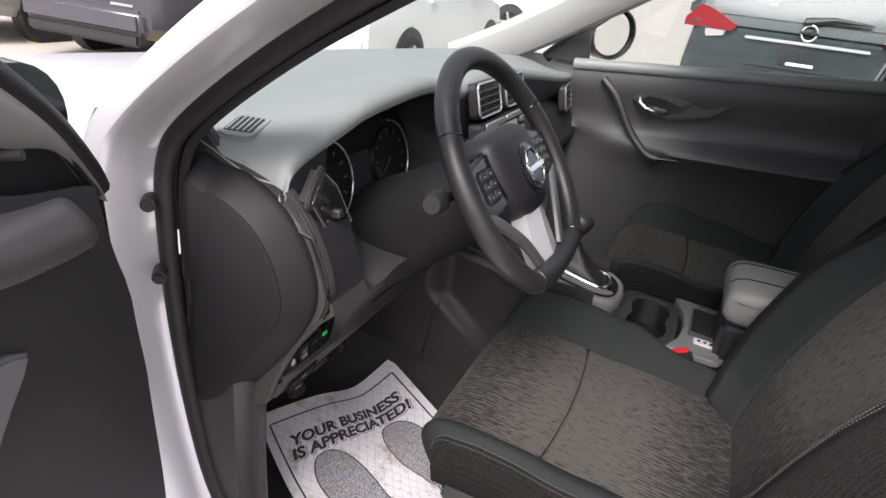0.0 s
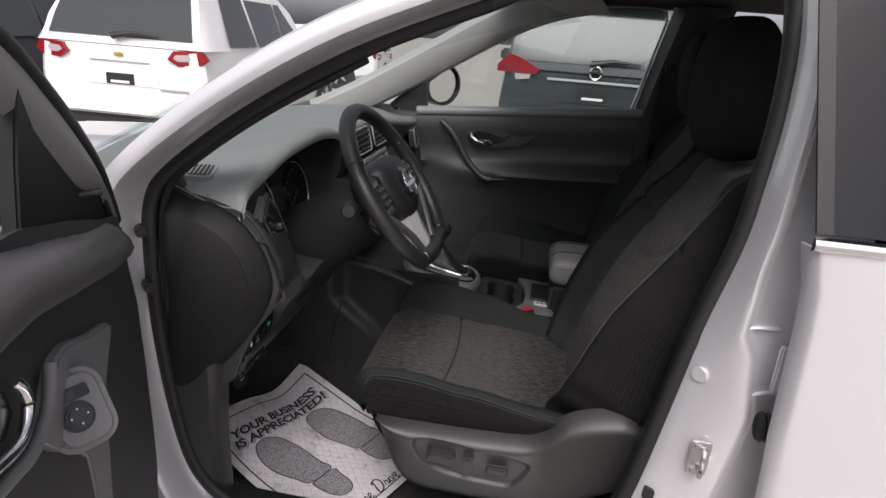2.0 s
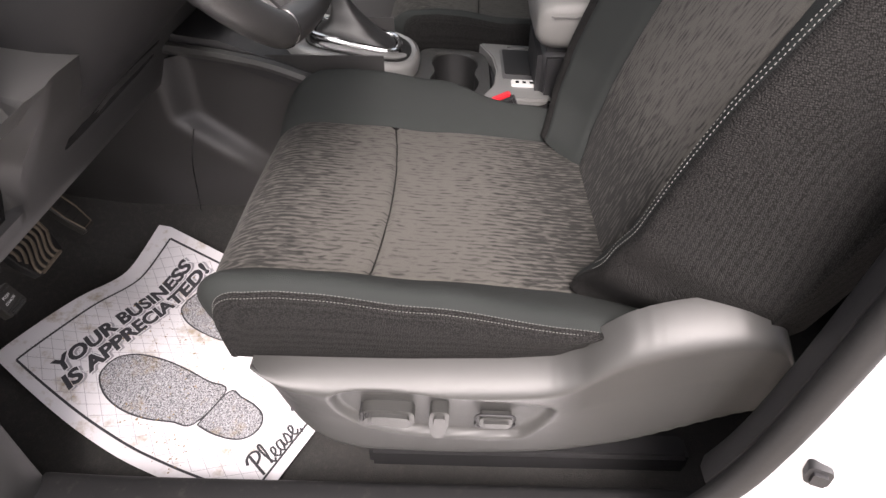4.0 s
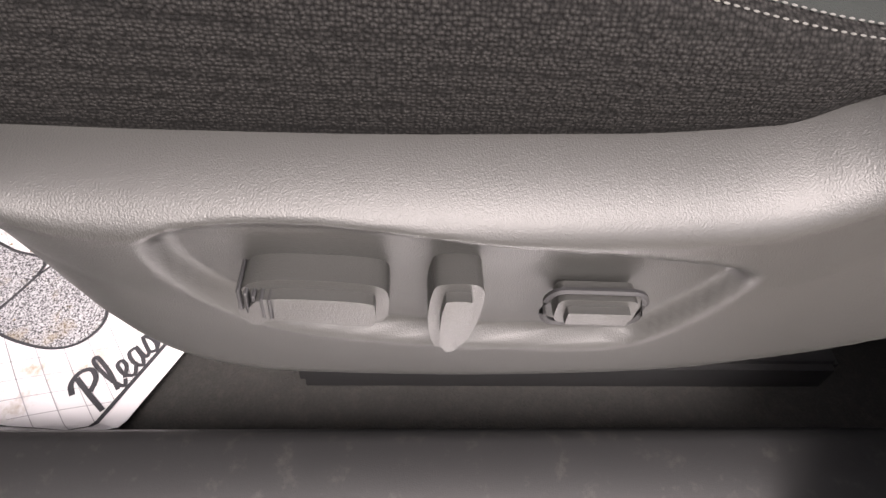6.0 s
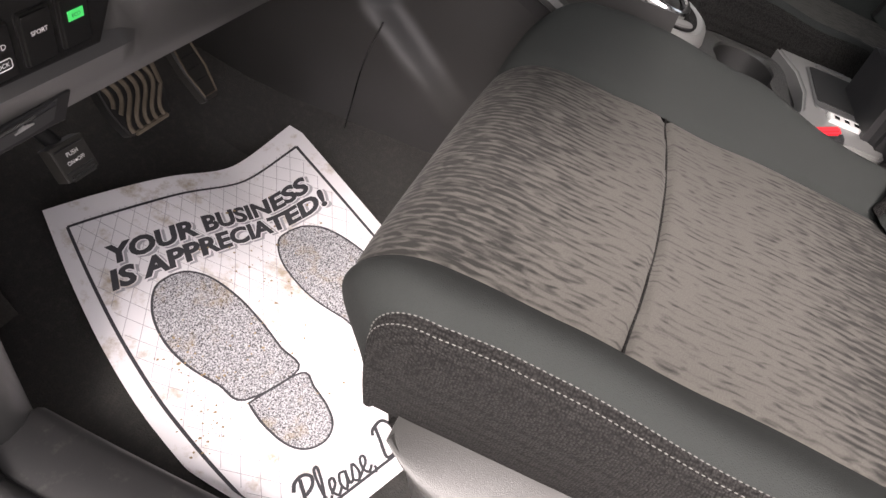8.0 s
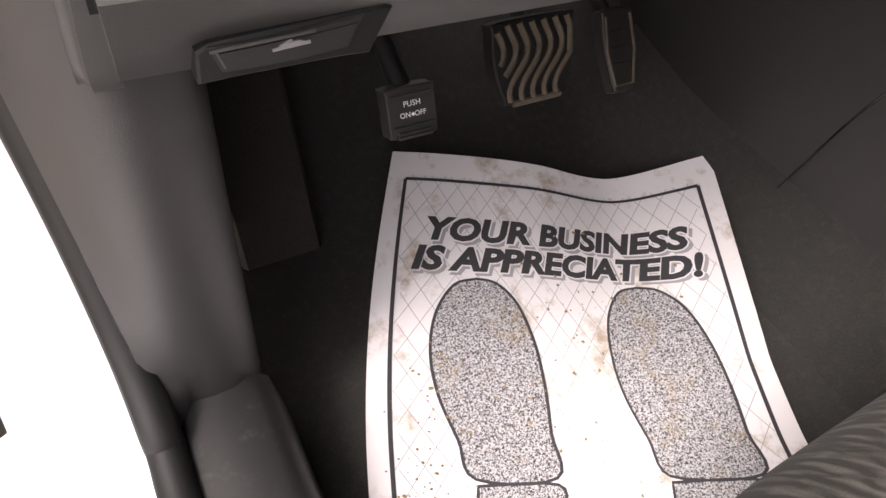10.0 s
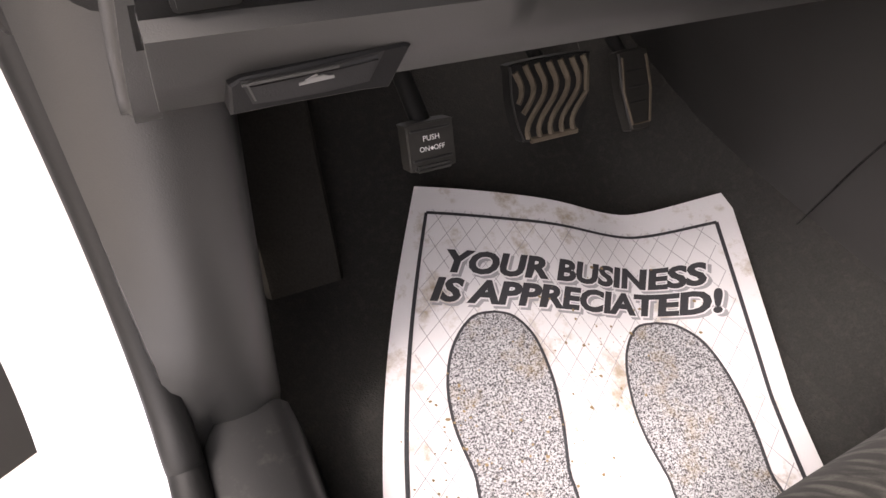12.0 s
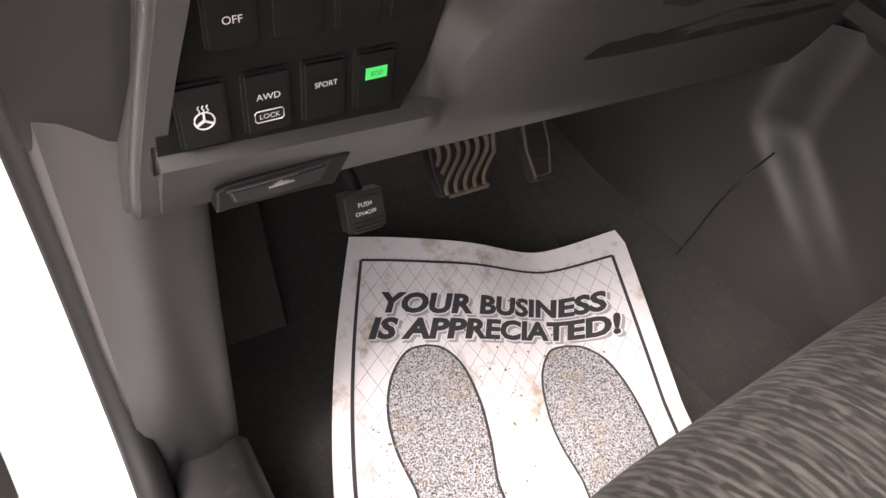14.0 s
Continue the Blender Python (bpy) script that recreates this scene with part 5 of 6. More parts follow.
part("marking", lettering("PUSH", 0.0052, mp @ Matrix.Translation((0, 0.0055, 0.0006))), WHITE_INK, pb, smooth=0)
part("marking", lettering("ON  OFF", 0.0048, mp @ Matrix.Translation((0, -0.0015, 0.0006))), WHITE_INK, pb, smooth=0)
part("marking", slab([(-0.0013, 0), (0, 0.0013), (0.0013, 0), (0, -0.0013)], 0.0003, mp @ Matrix.Translation((0, -0.0015, 0.0007))), WHITE_INK, pb, smooth=0)
part("foot_rest", local(trim, loft([[Vector(v) + Vector((-0.56, 0.76, 0.42)) for v in ((-0.045, y, z), (-0.042, y - 0.010, z + 0.008), (0.03, y - 0.010, z + 0.008), (0.036, y, z), (0.036, y + 0.06, z - 0.03), (-0.045, y + 0.06, z - 0.03))] for y, z in ((-0.05, 0.012), (0.0, 0.09), (0.05, 0.17), (0.09, 0.22))])), WORN_CARPET, trim, "black carpeted foot rest")

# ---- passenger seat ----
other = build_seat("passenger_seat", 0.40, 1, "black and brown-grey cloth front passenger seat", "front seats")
other.location.y -= 0.125

# ---- centre console ----
con = thing("center_console", "dark plastic centre console with gear lever, cup holders and tray", "center console", (0, 0.1, 0.45))
C = lambda bm: local(con, bm)
rings = []
for y, top, hw in ((0.52, 0.88, 0.112), (0.42, 0.865, 0.11), (0.34, 0.835, 0.11), (0.25, 0.80, 0.11), (0.135, 0.776, 0.11), (0.125, 0.70, 0.11), (-0.005, 0.70, 0.11), (-0.02, 0.755, 0.11), (-0.12, 0.752, 0.11), (-0.45, 0.757, 0.11), (-0.60, 0.74, 0.11)):
    rings.append([(-hw + 0.03, y, 0.40), (-hw + 0.024, y, 0.55), (-hw + 0.022, y, top - 0.05), (-hw + 0.008, y, top - 0.015), (-hw + 0.012, y, top), (hw - 0.012, y, top), (hw - 0.008, y, top - 0.015), (hw - 0.022, y, top - 0.05), (hw - 0.024, y, 0.55), (hw - 0.03, y, 0.40)])
part("console_body", C(loft(rings)), PLASTIC, con)
# side panels: the forward half stands proud and ends in a swept edge
for s in (-1, 1):
    rows = []
    for y in np.linspace(0.95, 0.16, 90):
        row = []
        for z in np.linspace(0.84, 0.41, 40):
            edge = 0.502 - 0.135 * max(0.0, (0.735 - z) / 0.11) ** 0.9 if z > 0.60 else 0.336 - 0.06 * (0.60 - z) / 0.19
            proud = smooth_step((y - edge) / 0.055 + 0.5)
            x = mix(0.089, 0.122, smooth_step((z - 0.52) / 0.16)) - 0.030 * (1 - proud) * smooth_step((z - 0.54) / 0.12)
            row.append((s * x, y, z))
        rows.append(row)
    part("side_panel", C(sheet(rows, 0.004)), material("dark console plastic", (0.024, 0.0235, 0.023), 0.46, bump=0.2, grain=1100), con, "charcoal console side panel", 50)
    part("panel_seam", C(tube(smooth_path([(s * 0.1225, 0.486, 0.722), (s * 0.1205, 0.505, 0.66), (s * 0.1020, 0.522, 0.58), (s * 0.0895, 0.536, 0.505)], 5), 0.0012, 6)), GLOSS, con)
    part("upper_edge", C(tube(smooth_path([(s * 0.112, 0.52, 0.862), (s * 0.112, 0.36, 0.836), (s * 0.112, 0.25, 0.798), (s * 0.112, 0.135, 0.774)], 6), 0.010, 8)), PLASTIC_GREY, con)
# gear surround: satin plate, black gate, chrome ring and pleated boot
PLATE = material("pale satin console plastic", (0.22, 0.22, 0.215), 0.36, metal=0.35, vary=0.06)
mg2 = basis((0.030, 0.212, 0.812), (1, 0, 0), (0, 1, 0.22))
GEAR = round_outline([(-0.080, 0.105), (0.0, 0.125), (0.080, 0.105), (0.088, 0.02), (0.075, -0.065), (0.035, -0.098), (-0.035, -0.098), (-0.075, -0.065), (-0.088, 0.02)])
gp = part("gear_panel", C(loft([[mg2 @ Vector((x * k, y * k, z)) for x, y in GEAR] for k, z in ((1.04, -0.05), (1.04, -0.004), (1.0, 0.006), (0.93, 0.009), (0.88, 0.006))])), PLATE, con, "pale satin gear lever surround", 50)
part("gate", C(slab([(x * 0.80, y * 0.82 - 0.004) for x, y in GEAR], 0.006, mg2 @ Matrix.Translation((0, 0, 0.0085)), 0.001)), GLOSS, gp, "gloss black gate")
part("gate_plate", C(slab(round_outline([(-0.066, 0.05), (-0.048, 0.062), (-0.044, -0.03), (-0.020, -0.074), (-0.034, -0.078), (-0.058, -0.045)]), 0.003, mg2 @ Matrix.Translation((0, 0, 0.0105)), 0.001)), PLATE, gp)
RING = round_outline([(-0.030, 0.085), (0.030, 0.085), (0.042, 0.050), (0.040, -0.040), (0.022, -0.062), (-0.026, -0.062), (-0.042, -0.035), (-0.042, 0.050)])
part("chrome_ring", C(tube([mg2 @ Vector((x, y, 0.0150)) for x, y in RING], 0.0050, 8, closed=True)), CHROME, gp, "chrome ring")
rings = []
for j in range(13):
    q = j / 12
    ring = []
    for i, (x, y) in enumerate(RING):
        k = mix(0.90, 0.30, smooth_step(q ** 0.75)) * (1 + 0.05 * math.sin(q * 16 + 1.5 * math.sin(math.tau * i / len(RING))) * (1 - q))
        ring.append(mg2 @ Vector((x * k, y * mix(k, 0.22, q) + 0.055 * q, 0.012 + 0.070 * q)))
    rings.append(ring)
gl = part("gear_boot", C(loft(rings)), LEATHER, con, "pleated black leather gear boot", 80)
part("gear_knob", C(loft([[mg2 @ Vector((r * math.cos(a), 0.060 + d + r * 1.25 * math.sin(a), h - 0.006)) for a in np.linspace(0, math.tau, 18, endpoint=False)] for r, d, h in ((0.013, 0, 0.080), (0.018, -0.002, 0.092), (0.023, -0.006, 0.115), (0.022, -0.010, 0.132), (0.014, -0.012, 0.142), (0.003, -0.012, 0.144))])), LEATHER, gl, "black leather gear knob", 70)
part("lever_trim", C(tube([mg2 @ Vector((0.0165 * math.cos(a), 0.058 + 0.021 * math.sin(a), 0.083)) for a in np.linspace(0, math.tau, 20, endpoint=False)], 0.0025, 6, closed=True)), CHROME, gl)
# cup holders: one deep black well of two joined rounds in a satin plate
WELL = []
for k in range(48):
    a = math.tau * k / 48
    WELL.append((0.012 + 0.092 * math.copysign(abs(math.cos(a)) ** 0.85, math.cos(a)), 0.047 + (0.046 - 0.010 * math.exp(-(math.cos(a) / 0.22) ** 2)) * math.copysign(abs(math.sin(a)) ** 0.75, math.sin(a))))
RIMC = []
for k in range(48):
    a = math.tau * k / 48
    RIMC.append((0.008 + 0.118 * math.copysign(abs(math.cos(a)) ** 0.45, math.cos(a)), 0.052 + 0.068 * math.copysign(abs(math.sin(a)) ** 0.45, math.sin(a))))
zc = lambda y: 0.768 + 0.06 * y
cu = part("cup_plate", C(loft([[(x * k - 0.0 * y, y, z0 + zc(y)) for x, y in o] for o, k, z0 in ((RIMC, 0.97, -0.085), (RIMC, 1.0, -0.012), (RIMC, 0.985, -0.002), (WELL, 1.06, 0.0), (WELL, 1.0, -0.004))], caps=False)), PLASTIC_GREY, con, "charcoal plate round the cup holders", 50)
part("well", C(loft([[(0.012 + (x - 0.012) * k, 0.047 + (y - 0.047) * k, zc(y) + z0) for x, y in WELL] for k, z0 in ((1.0, -0.004), (0.97, -0.03), (0.90, -0.062))], caps=False)), RUBBER, cu, "black cup holder well", 60)
part("well_floor", C(slab([((x - 0.012) * 0.92, (y - 0.047) * 0.92) for x, y in WELL], 0.003, Matrix.Translation((0.012, 0.047, 0.7085)))), RUBBER, cu)
# tray with switch
mt = basis((0.008, -0.058, 0.768), (1, 0, 0), (0, 1, 0.05))
TRAY = [(-0.116, 0.060), (-0.098, 0.054), (-0.060, 0.038), (0.0, 0.031), (0.060, 0.036), (0.110, 0.054), (0.126, 0.058), (0.124, -0.048), (0.112, -0.056), (-0.100, -0.056), (-0.112, -0.048)]
tr = part("tray", C(slab(TRAY[::-1], 0.020, mt @ Matrix.Translation((0, 0, 0.008)), 0.003, 3)), PLATE, con, "pale satin console tray plate")
part("pocket_frame", C(slab(rounded(0.136, 0.072, 0.008), 0.004, mt @ Matrix.Translation((0.028, -0.014, 0.0095)), 0.0012)), GREY_METAL, tr)
part("pocket", C(slab(rounded(0.112, 0.062, 0.005), 0.004, mt @ Matrix.Translation((0.036, -0.014, 0.0107)))), RUBBER, tr, "black pocket")
sw_ = part("switch", C(slab(rounded(0.022, 0.044, 0.003), 0.008, mt @ Matrix.Translation((-0.056, -0.014, 0.012)), 0.001)), WHITE_TRIM, tr, "pale switch")
for q in (-0.012, 0.0, 0.012):
    part("marking", C(box(-0.004, 0.004, q - 0.003, q + 0.003, 0.0115, 0.0124, 0, 1, mt @ Matrix.Translation((-0.056, -0.014, 0)))), GLOSS, sw_)
part("label", C(slab(rounded(0.008, 0.040, 0.002), 0.003, mt @ Matrix.Translation((0.108, -0.014, 0.0115)), 0.0008)), GREY_METAL, tr)
rings = []
for y, k in ((-0.080, 0.30), (-0.083, 0.62), (-0.092, 0.85), (-0.108, 0.97), (-0.14, 1.0), (-0.30, 1.0), (-0.40, 0.97)):
    rings.append([(0.095 * (0.85 + 0.15 * k) * math.copysign(abs(math.cos(a)) ** 0.45, math.cos(a)), y, 0.890 + 0.046 * k * math.copysign(abs(math.sin(a)) ** 0.55, math.sin(a))) for a in np.linspace(0, math.tau, 32, endpoint=False)])
arm = part("armrest", C(loft(rings)), material("grey leatherette", (0.17, 0.168, 0.16), 0.5, bump=0.2, grain=900), con, "light grey padded leatherette armrest", 60)
part("armrest_box", C(box(-0.085, 0.085, -0.42, -0.088, 0.745, 0.85, 0.014, 3)), PLASTIC, con)
for x in (-0.040, 0.045):
    part("seam", C(tube([(x, -0.39, 0.9365), (x, -0.14, 0.9365), (x, -0.108, 0.9350), (x * 0.97, -0.0905, 0.9285), (x * 0.94, -0.0825, 0.918)], 0.0013, 5)), PLASTIC, arm, "dark armrest seam")
part("seam", C(tube([(-0.0965, -0.39, 0.905), (-0.097, -0.105, 0.905), (-0.075, -0.084, 0.905), (0.075, -0.084, 0.905), (0.097, -0.105, 0.905)], 0.0012, 5)), STITCH, arm)

# seat belt buckle
bk = thing("seat_belt_buckle", "black seat belt buckle with red release button", "buckle", (-0.128, -0.030, 0.787))
mbk = Matrix.Rotation(radians(-25), 4, "X")
part("housing", box(-0.010, 0.010, -0.020, 0.020, -0.11, 0.0, 0.004, 2, mbk), PLASTIC, bk)
part("button", box(-0.007, 0.007, -0.016, 0.016, 0.0, 0.006, 0.002, 2, mbk), RED, bk, "red release button")


# ---- doors ----
def door_panel_rows(a0, a1, belt0, belt1, n, prof, put):
    rows = []
    for k in range(n + 1):
        u = k / n
        a, belt = mix(a0, a1, u), mix(belt0, belt1, u)
        rows.append([put(a, off_n, mix(0.44, belt, h)) for off_n, h in prof(u)])
    return rows


# passenger door, closed
pd = thing("passenger_door", "closed front passenger door with dark inner trim and window", "car door", (0.75, 0, 0.8))
P = lambda bm: local(pd, bm)
put_p = lambda y, o, z: (0.72 - o, y, z)
def prof_p(u):
    s = math.sin(min(1, u * 1.4) * math.pi / 2)
    return [(0.0, 1.0), (0.035, 0.985), (0.045, 0.95), (0.040, 0.90), (0.030, 0.84), (0.028, 0.78), (0.04, 0.75), (0.075 * s + 0.02, 0.725), (0.085 * s + 0.02, 0.70), (0.06 * s + 0.02, 0.66), (0.04, 0.60), (0.045, 0.40), (0.05, 0.1), (0.04, 0.0)]
part("inner_panel", P(sheet(door_panel_rows(0.46, -0.42, 1.19, 1.262, 30, prof_p, put_p), 0.006)), DOOR_TRIM, pd, "black inner door trim", 50)
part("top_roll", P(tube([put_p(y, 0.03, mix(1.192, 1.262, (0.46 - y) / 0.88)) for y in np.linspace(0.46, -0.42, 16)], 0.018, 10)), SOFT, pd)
mhd = basis((0.673, 0.19, 1.115), (0, -1, 0.02), (0, 0, 1))
cup_o = [(-0.075, 0.012), (-0.04, 0.035), (0.04, 0.032), (0.13, 0.012), (0.20, 0.03), (0.15, -0.012), (0.05, -0.035), (-0.03, -0.032)]
hp = part("handle_plate", P(slab(cup_o, 0.012, mhd @ Matrix.Translation((0, 0, 0.006)), 0.004)), PLASTIC_GREY, pd)
part("handle_recess", P(slab([(x * 0.55 - 0.01, y * 0.7) for x, y in cup_o], 0.006, mhd @ Matrix.Translation((0, 0, 0.0085)))), GLOSS, hp)
part("door_handle", P(tube([mhd @ Vector((x, y, z)) for x, y, z in ((-0.052, 0.018, 0.012), (-0.048, 0.004, 0.022), (-0.03, -0.010, 0.026), (0.0, -0.014, 0.024), (0.028, -0.012, 0.014))], [0.004, 0.007, 0.008, 0.007, 0.004], 10)), CHROME, pd, "chrome door pull lever")
part("trim_line", P(tube([put_p(y, 0.075, mix(0.966, 1.016, (0.15 - y) / 0.45)) for y in np.linspace(0.17, -0.30, 10)], 0.004, 8)), PLASTIC_GREY, pd)
part("grab_curve", P(tube(smooth_path([put_p(0.36, 0.05, 1.165), put_p(0.31, 0.055, 1.12), put_p(0.25, 0.06, 1.03), put_p(0.19, 0.07, 0.975), put_p(0.15, 0.075, 0.966)], 5), 0.012, 8)), PLASTIC_GREY, pd)
part("outer_skin", P(sheet([[(0.76 + 0.12 * math.sin(min(1.0, (1.2 - z) / 0.5) * 1.5), y, z) for y in (0.70, 0.2, -0.42)] for z in (1.2, 1.1, 0.9, 0.7, 0.5)], 0.006)), SILVER, pd)
pf = [(0.755, 0.57, 1.19), (0.745, 0.44, 1.31), (0.70, 0.20, 1.495), (0.676, 0.0, 1.590), (0.668, -0.20, 1.622), (0.668, -0.405, 1.625)]
part("window_frame", P(tube(smooth_path(pf, 5), 0.018, 8)), PLASTIC, pd)
wp = []
for y in np.linspace(0.54, -0.40, 14):
    ztop = lerp_table([(-0.40, 1.622), (-0.20, 1.620), (0.0, 1.590), (0.20, 1.495), (0.44, 1.31), (0.57, 1.19)], y)[0]
    zb = 1.18
    wp.append([(mix(0.757, 0.757 - 0.09 * (z - 1.18) / 0.4, 1), y, z) for z in np.linspace(zb, ztop, 6)])
g = part("pane", P(sheet(wp, 0.004)), GLASS, pd)
g.visible_shadow = False
part("sail", P(slab([(-0.57, 1.19), (-0.44, 1.305), (-0.43, 1.19)], 0.02, basis((0.735, 0, 0), (0, -1, 0), (0, 0, 1)), 0.002)), PLASTIC, pd, "black corner cover")
# right front pillar trim, centre pillar and belt
rp = thing("pillar_trim", "light grey windshield pillar trim", "car trim", (0.66, 0.4, 1.35))
pill = []
for p in smooth_path([(0.70, 0.86, 1.16), (0.69, 0.66, 1.26), (0.67, 0.42, 1.40), (0.64, 0.19, 1.535), (0.61, 0.03, 1.605), (0.585, -0.14, 1.645)], 6):
    pill.append([p + Vector(v) - rp.location for v in ((0.05, -0.05, -0.06), (0.0, -0.045, -0.055), (-0.03, -0.02, -0.03), (-0.035, 0.015, 0.01), (-0.01, 0.03, 0.03), (0.05, 0.03, 0.03))])
part("trim_cover", loft(pill), LINING, rp)
gar = thing("pillar_trim", "black windshield pillar garnish beside the door seal", "car trim", (-0.68, 0.4, 1.35))
part("trim_cover", loft([[off(p, dx, out) - gar.location for dx, out in ((0.0, 0.01), (0.02, -0.006), (0.045, 0.0), (0.05, 0.02))] for p in smooth_path(A_SEAL[:6], 6)], closed=False), PLASTIC, gar)
cp = thing("center_pillar_trim", "black centre pillar trim beside the passenger seat", "car trim", (0.70, -0.45, 1.1))
part("trim_cover", loft([[Vector((x, y, z)) - cp.location for x, y in ((0.735 - 0.5 * i, yc + 0.100), (0.69 - i, yc + 0.075), (0.67 - i, yc), (0.69 - i, yc - 0.08), (0.74 - i, yc - 0.09))] for z, i, yc in ((0.45, 0, -0.43), (0.9, 0, -0.43), (1.2, 0.01, -0.432), (1.4, 0.04, -0.468), (1.62, 0.09, -0.512))]), PLASTIC, cp)
belt = thing("seat_belt", "black webbing seat belt on the passenger side pillar", "seat belt", (0.64, -0.42, 1.3))
part("webbing", sheet([[Vector((0.655 - 0.03 * k + dx, -0.40 + 0.004 * k, 1.42 - 0.12 * k)) - belt.location for dx in (-0.022, 0.022)] for k in range(7)], 0.0015), CLOTH, belt)
part("guide", box(-0.03, 0.03, -0.012, 0.012, 0.10, 0.14, 0.008), PLASTIC, belt)

# added silver tube standing in for the light reflected along the pillar
part("reflection_strip", tube([Vector(v) - cp.location for v in ((0.726, -0.316, 1.19), (0.724, -0.331, 1.268), (0.716, -0.366, 1.423), (0.706, -0.398, 1.575), (0.70, -0.388, 1.608), (0.694, -0.36, 1.620))], 0.006, 8), SATIN, cp, "bright strip for the light reflection on the pillar")

# rear cabin closing
rc = thing("rear_cabin", "dark rear bench and side panels behind the front seats", "rear seat", (0, -1.2, 0.6))
R_ = lambda bm: local(rc, bm)
part("bench", R_(box(-0.62, 0.62, -1.15, -0.62, 0.45, 0.76, 0.05, 3)), CLOTH, rc)
part("bench_back", R_(box(-0.62, 0.62, -1.32, -1.14, 0.70, 1.30, 0.06, 3)), CLOTH, rc)
part("side_panel", R_(box(0.68, 0.75, -2.2, -0.5, 0.42, 1.21, 0.02)), PLASTIC, rc)
part("rear_pillar", R_(box(0.62, 0.74, -1.95, -1.35, 1.2, 1.62, 0.03)), LINING, rc)
part("tail_panel", R_(box(-0.72, 0.72, -2.28, -2.2, 0.4, 1.1, 0.02)), PLASTIC, rc)

# passenger side mirror
pm = thing("side_mirror", "silver door mirror on the passenger side", "side mirror", (0.93, 0.445, 1.275))
part("housing", loft([[Vector((0.115 * sx * math.cos(a) + 0.03, 0.0 + yy, 0.085 * sx * math.sin(a))) for a in np.linspace(0, math.tau, 24, endpoint=False)] for sx, yy in ((0.5, -0.022), (0.86, -0.022), (0.90, -0.036), (0.97, -0.036), (1.0, -0.01), (0.95, 0.03), (0.75, 0.065), (0.3, 0.085))]), GLOSS, pm, "", 70)
part("mirror_glass", slab([(0.094 * math.cos(a) + 0.03, 0.069 * math.sin(a)) for a in np.linspace(0, math.tau, 32, endpoint=False)], 0.004, Matrix.Translation((0, -0.025, 0)) @ Matrix.Rotation(radians(90), 4, "X")), MIRROR, pm)
part("foot", box(-0.17, -0.05, -0.02, 0.04, -0.06, -0.02, 0.01), GLOSS, pm)
pm.rotation_euler = (0, 0, radians(-28))

# driver's door, swung open
DA = Vector((-0.906, -0.423, 0)).normalized()
DN = Vector((0.423, -0.906, 0)).normalized()
dd = thing("driver_door", "open driver's door with black trim, chrome handle and grey switch panel", "car door", (-0.85, 0.67, 0.8))
DH = Vector((-0.85, 0.67, 0))
put_d = lambda a, o, z: DH + DA * a + DN * o + Vector((0, 0, z)) - dd.location
PAD_TOP = [(p.x, p.y) for p in smooth_path([Vector(v) for v in ((-0.06, 1.150, 0), (0.06, 1.174, 0), (0.17, 1.192, 0), (0.385, 1.243, 0), (0.54, 1.272, 0), (1.0, 1.30, 0))], 6)]
rows = []
for q in np.linspace(0, 1, 40):
    row = []
    for k in range(24):
        z = mix(lerp_table(PAD_TOP, q)[0] - 0.008, 0.44, k / 23)
        a = mix(lerp_table([(0.44, -0.055), (0.62, -0.055), (0.866, -0.045), (1.0, -0.030), (1.12, -0.002), (1.2, 0.0)], z)[0], 1.0, q ** 1.3)
        o = lerp_table([(0.44, 0.060), (0.70, 0.062), (0.97, 0.058), (1.09, 0.052), (1.25, 0.035)], z)[0]
        row.append(put_d(a, o - 0.02 * max(0.0, 1 - q / 0.02) ** 2, z))
    rows.append(row)
part("inner_panel", sheet(rows, 0.006), DOOR_TRIM, dd, "black inner door trim", 50)
part("outer_skin", sheet([[put_d(a, -0.05 - 0.06 * math.sin(min(1.0, (1.2 - z) / 0.5) * 1.5), z) for a in (0.0, 0.5, 1.05)] for z in (1.2, 1.1, 0.9, 0.7, 0.45)], 0.006), SILVER, dd)
part("hinge_edge", loft([[put_d(-0.002 - 0.045 * max(0.0, min(1.0, (1.1 - z) / 0.25)), 0.048, z), put_d(-0.006 - 0.045 * max(0.0, min(1.0, (1.1 - z) / 0.25)), 0.035, z), put_d(-0.02, -0.02, z), put_d(0.0, -0.06, z)] for z in np.linspace(0.45, 1.14, 12)], closed=False), PLASTIC, dd)
rings = []
for a in np.linspace(0.048, 1.0, 44):
    t_, e = lerp_table(PAD_TOP, a)[0], min(1.0, (a - 0.040) / 0.03) ** 0.5
    b_ = t_ - 0.060
    rings.append([put_d(a, 0.012 + 0.85 * o * e, z) for o, z in ((-0.01, t_ - 0.012), (0.004, t_), (0.030, t_ - 0.003), (0.056, t_ - 0.014), (0.072, t_ - 0.030), (0.077, t_ - 0.045), (0.070, b_ + 0.003), (0.045, b_), (0.0, b_ + 0.01))])
part("top_pad", loft(rings), material("dark grey soft door skin", (0.08, 0.077, 0.075), 0.42, bump=0.3, grain=800), dd, "dark grey soft door pad", 70)
fr = smooth_path([put_d(-0.025, 0.03, 1.145), put_d(-0.005, 0.03, 1.178), put_d(0.052, 0.03, 1.244), put_d(0.123, 0.028, 1.302), put_d(0.221, 0.025, 1.368), put_d(0.35, 0.015, 1.447), put_d(0.6, -0.005, 1.54), put_d(1.0, -0.03, 1.57)], 6)
part("window_frame", tube(fr, 0.014, 10), RUBBER, dd, "black rubber window frame")
rows = []
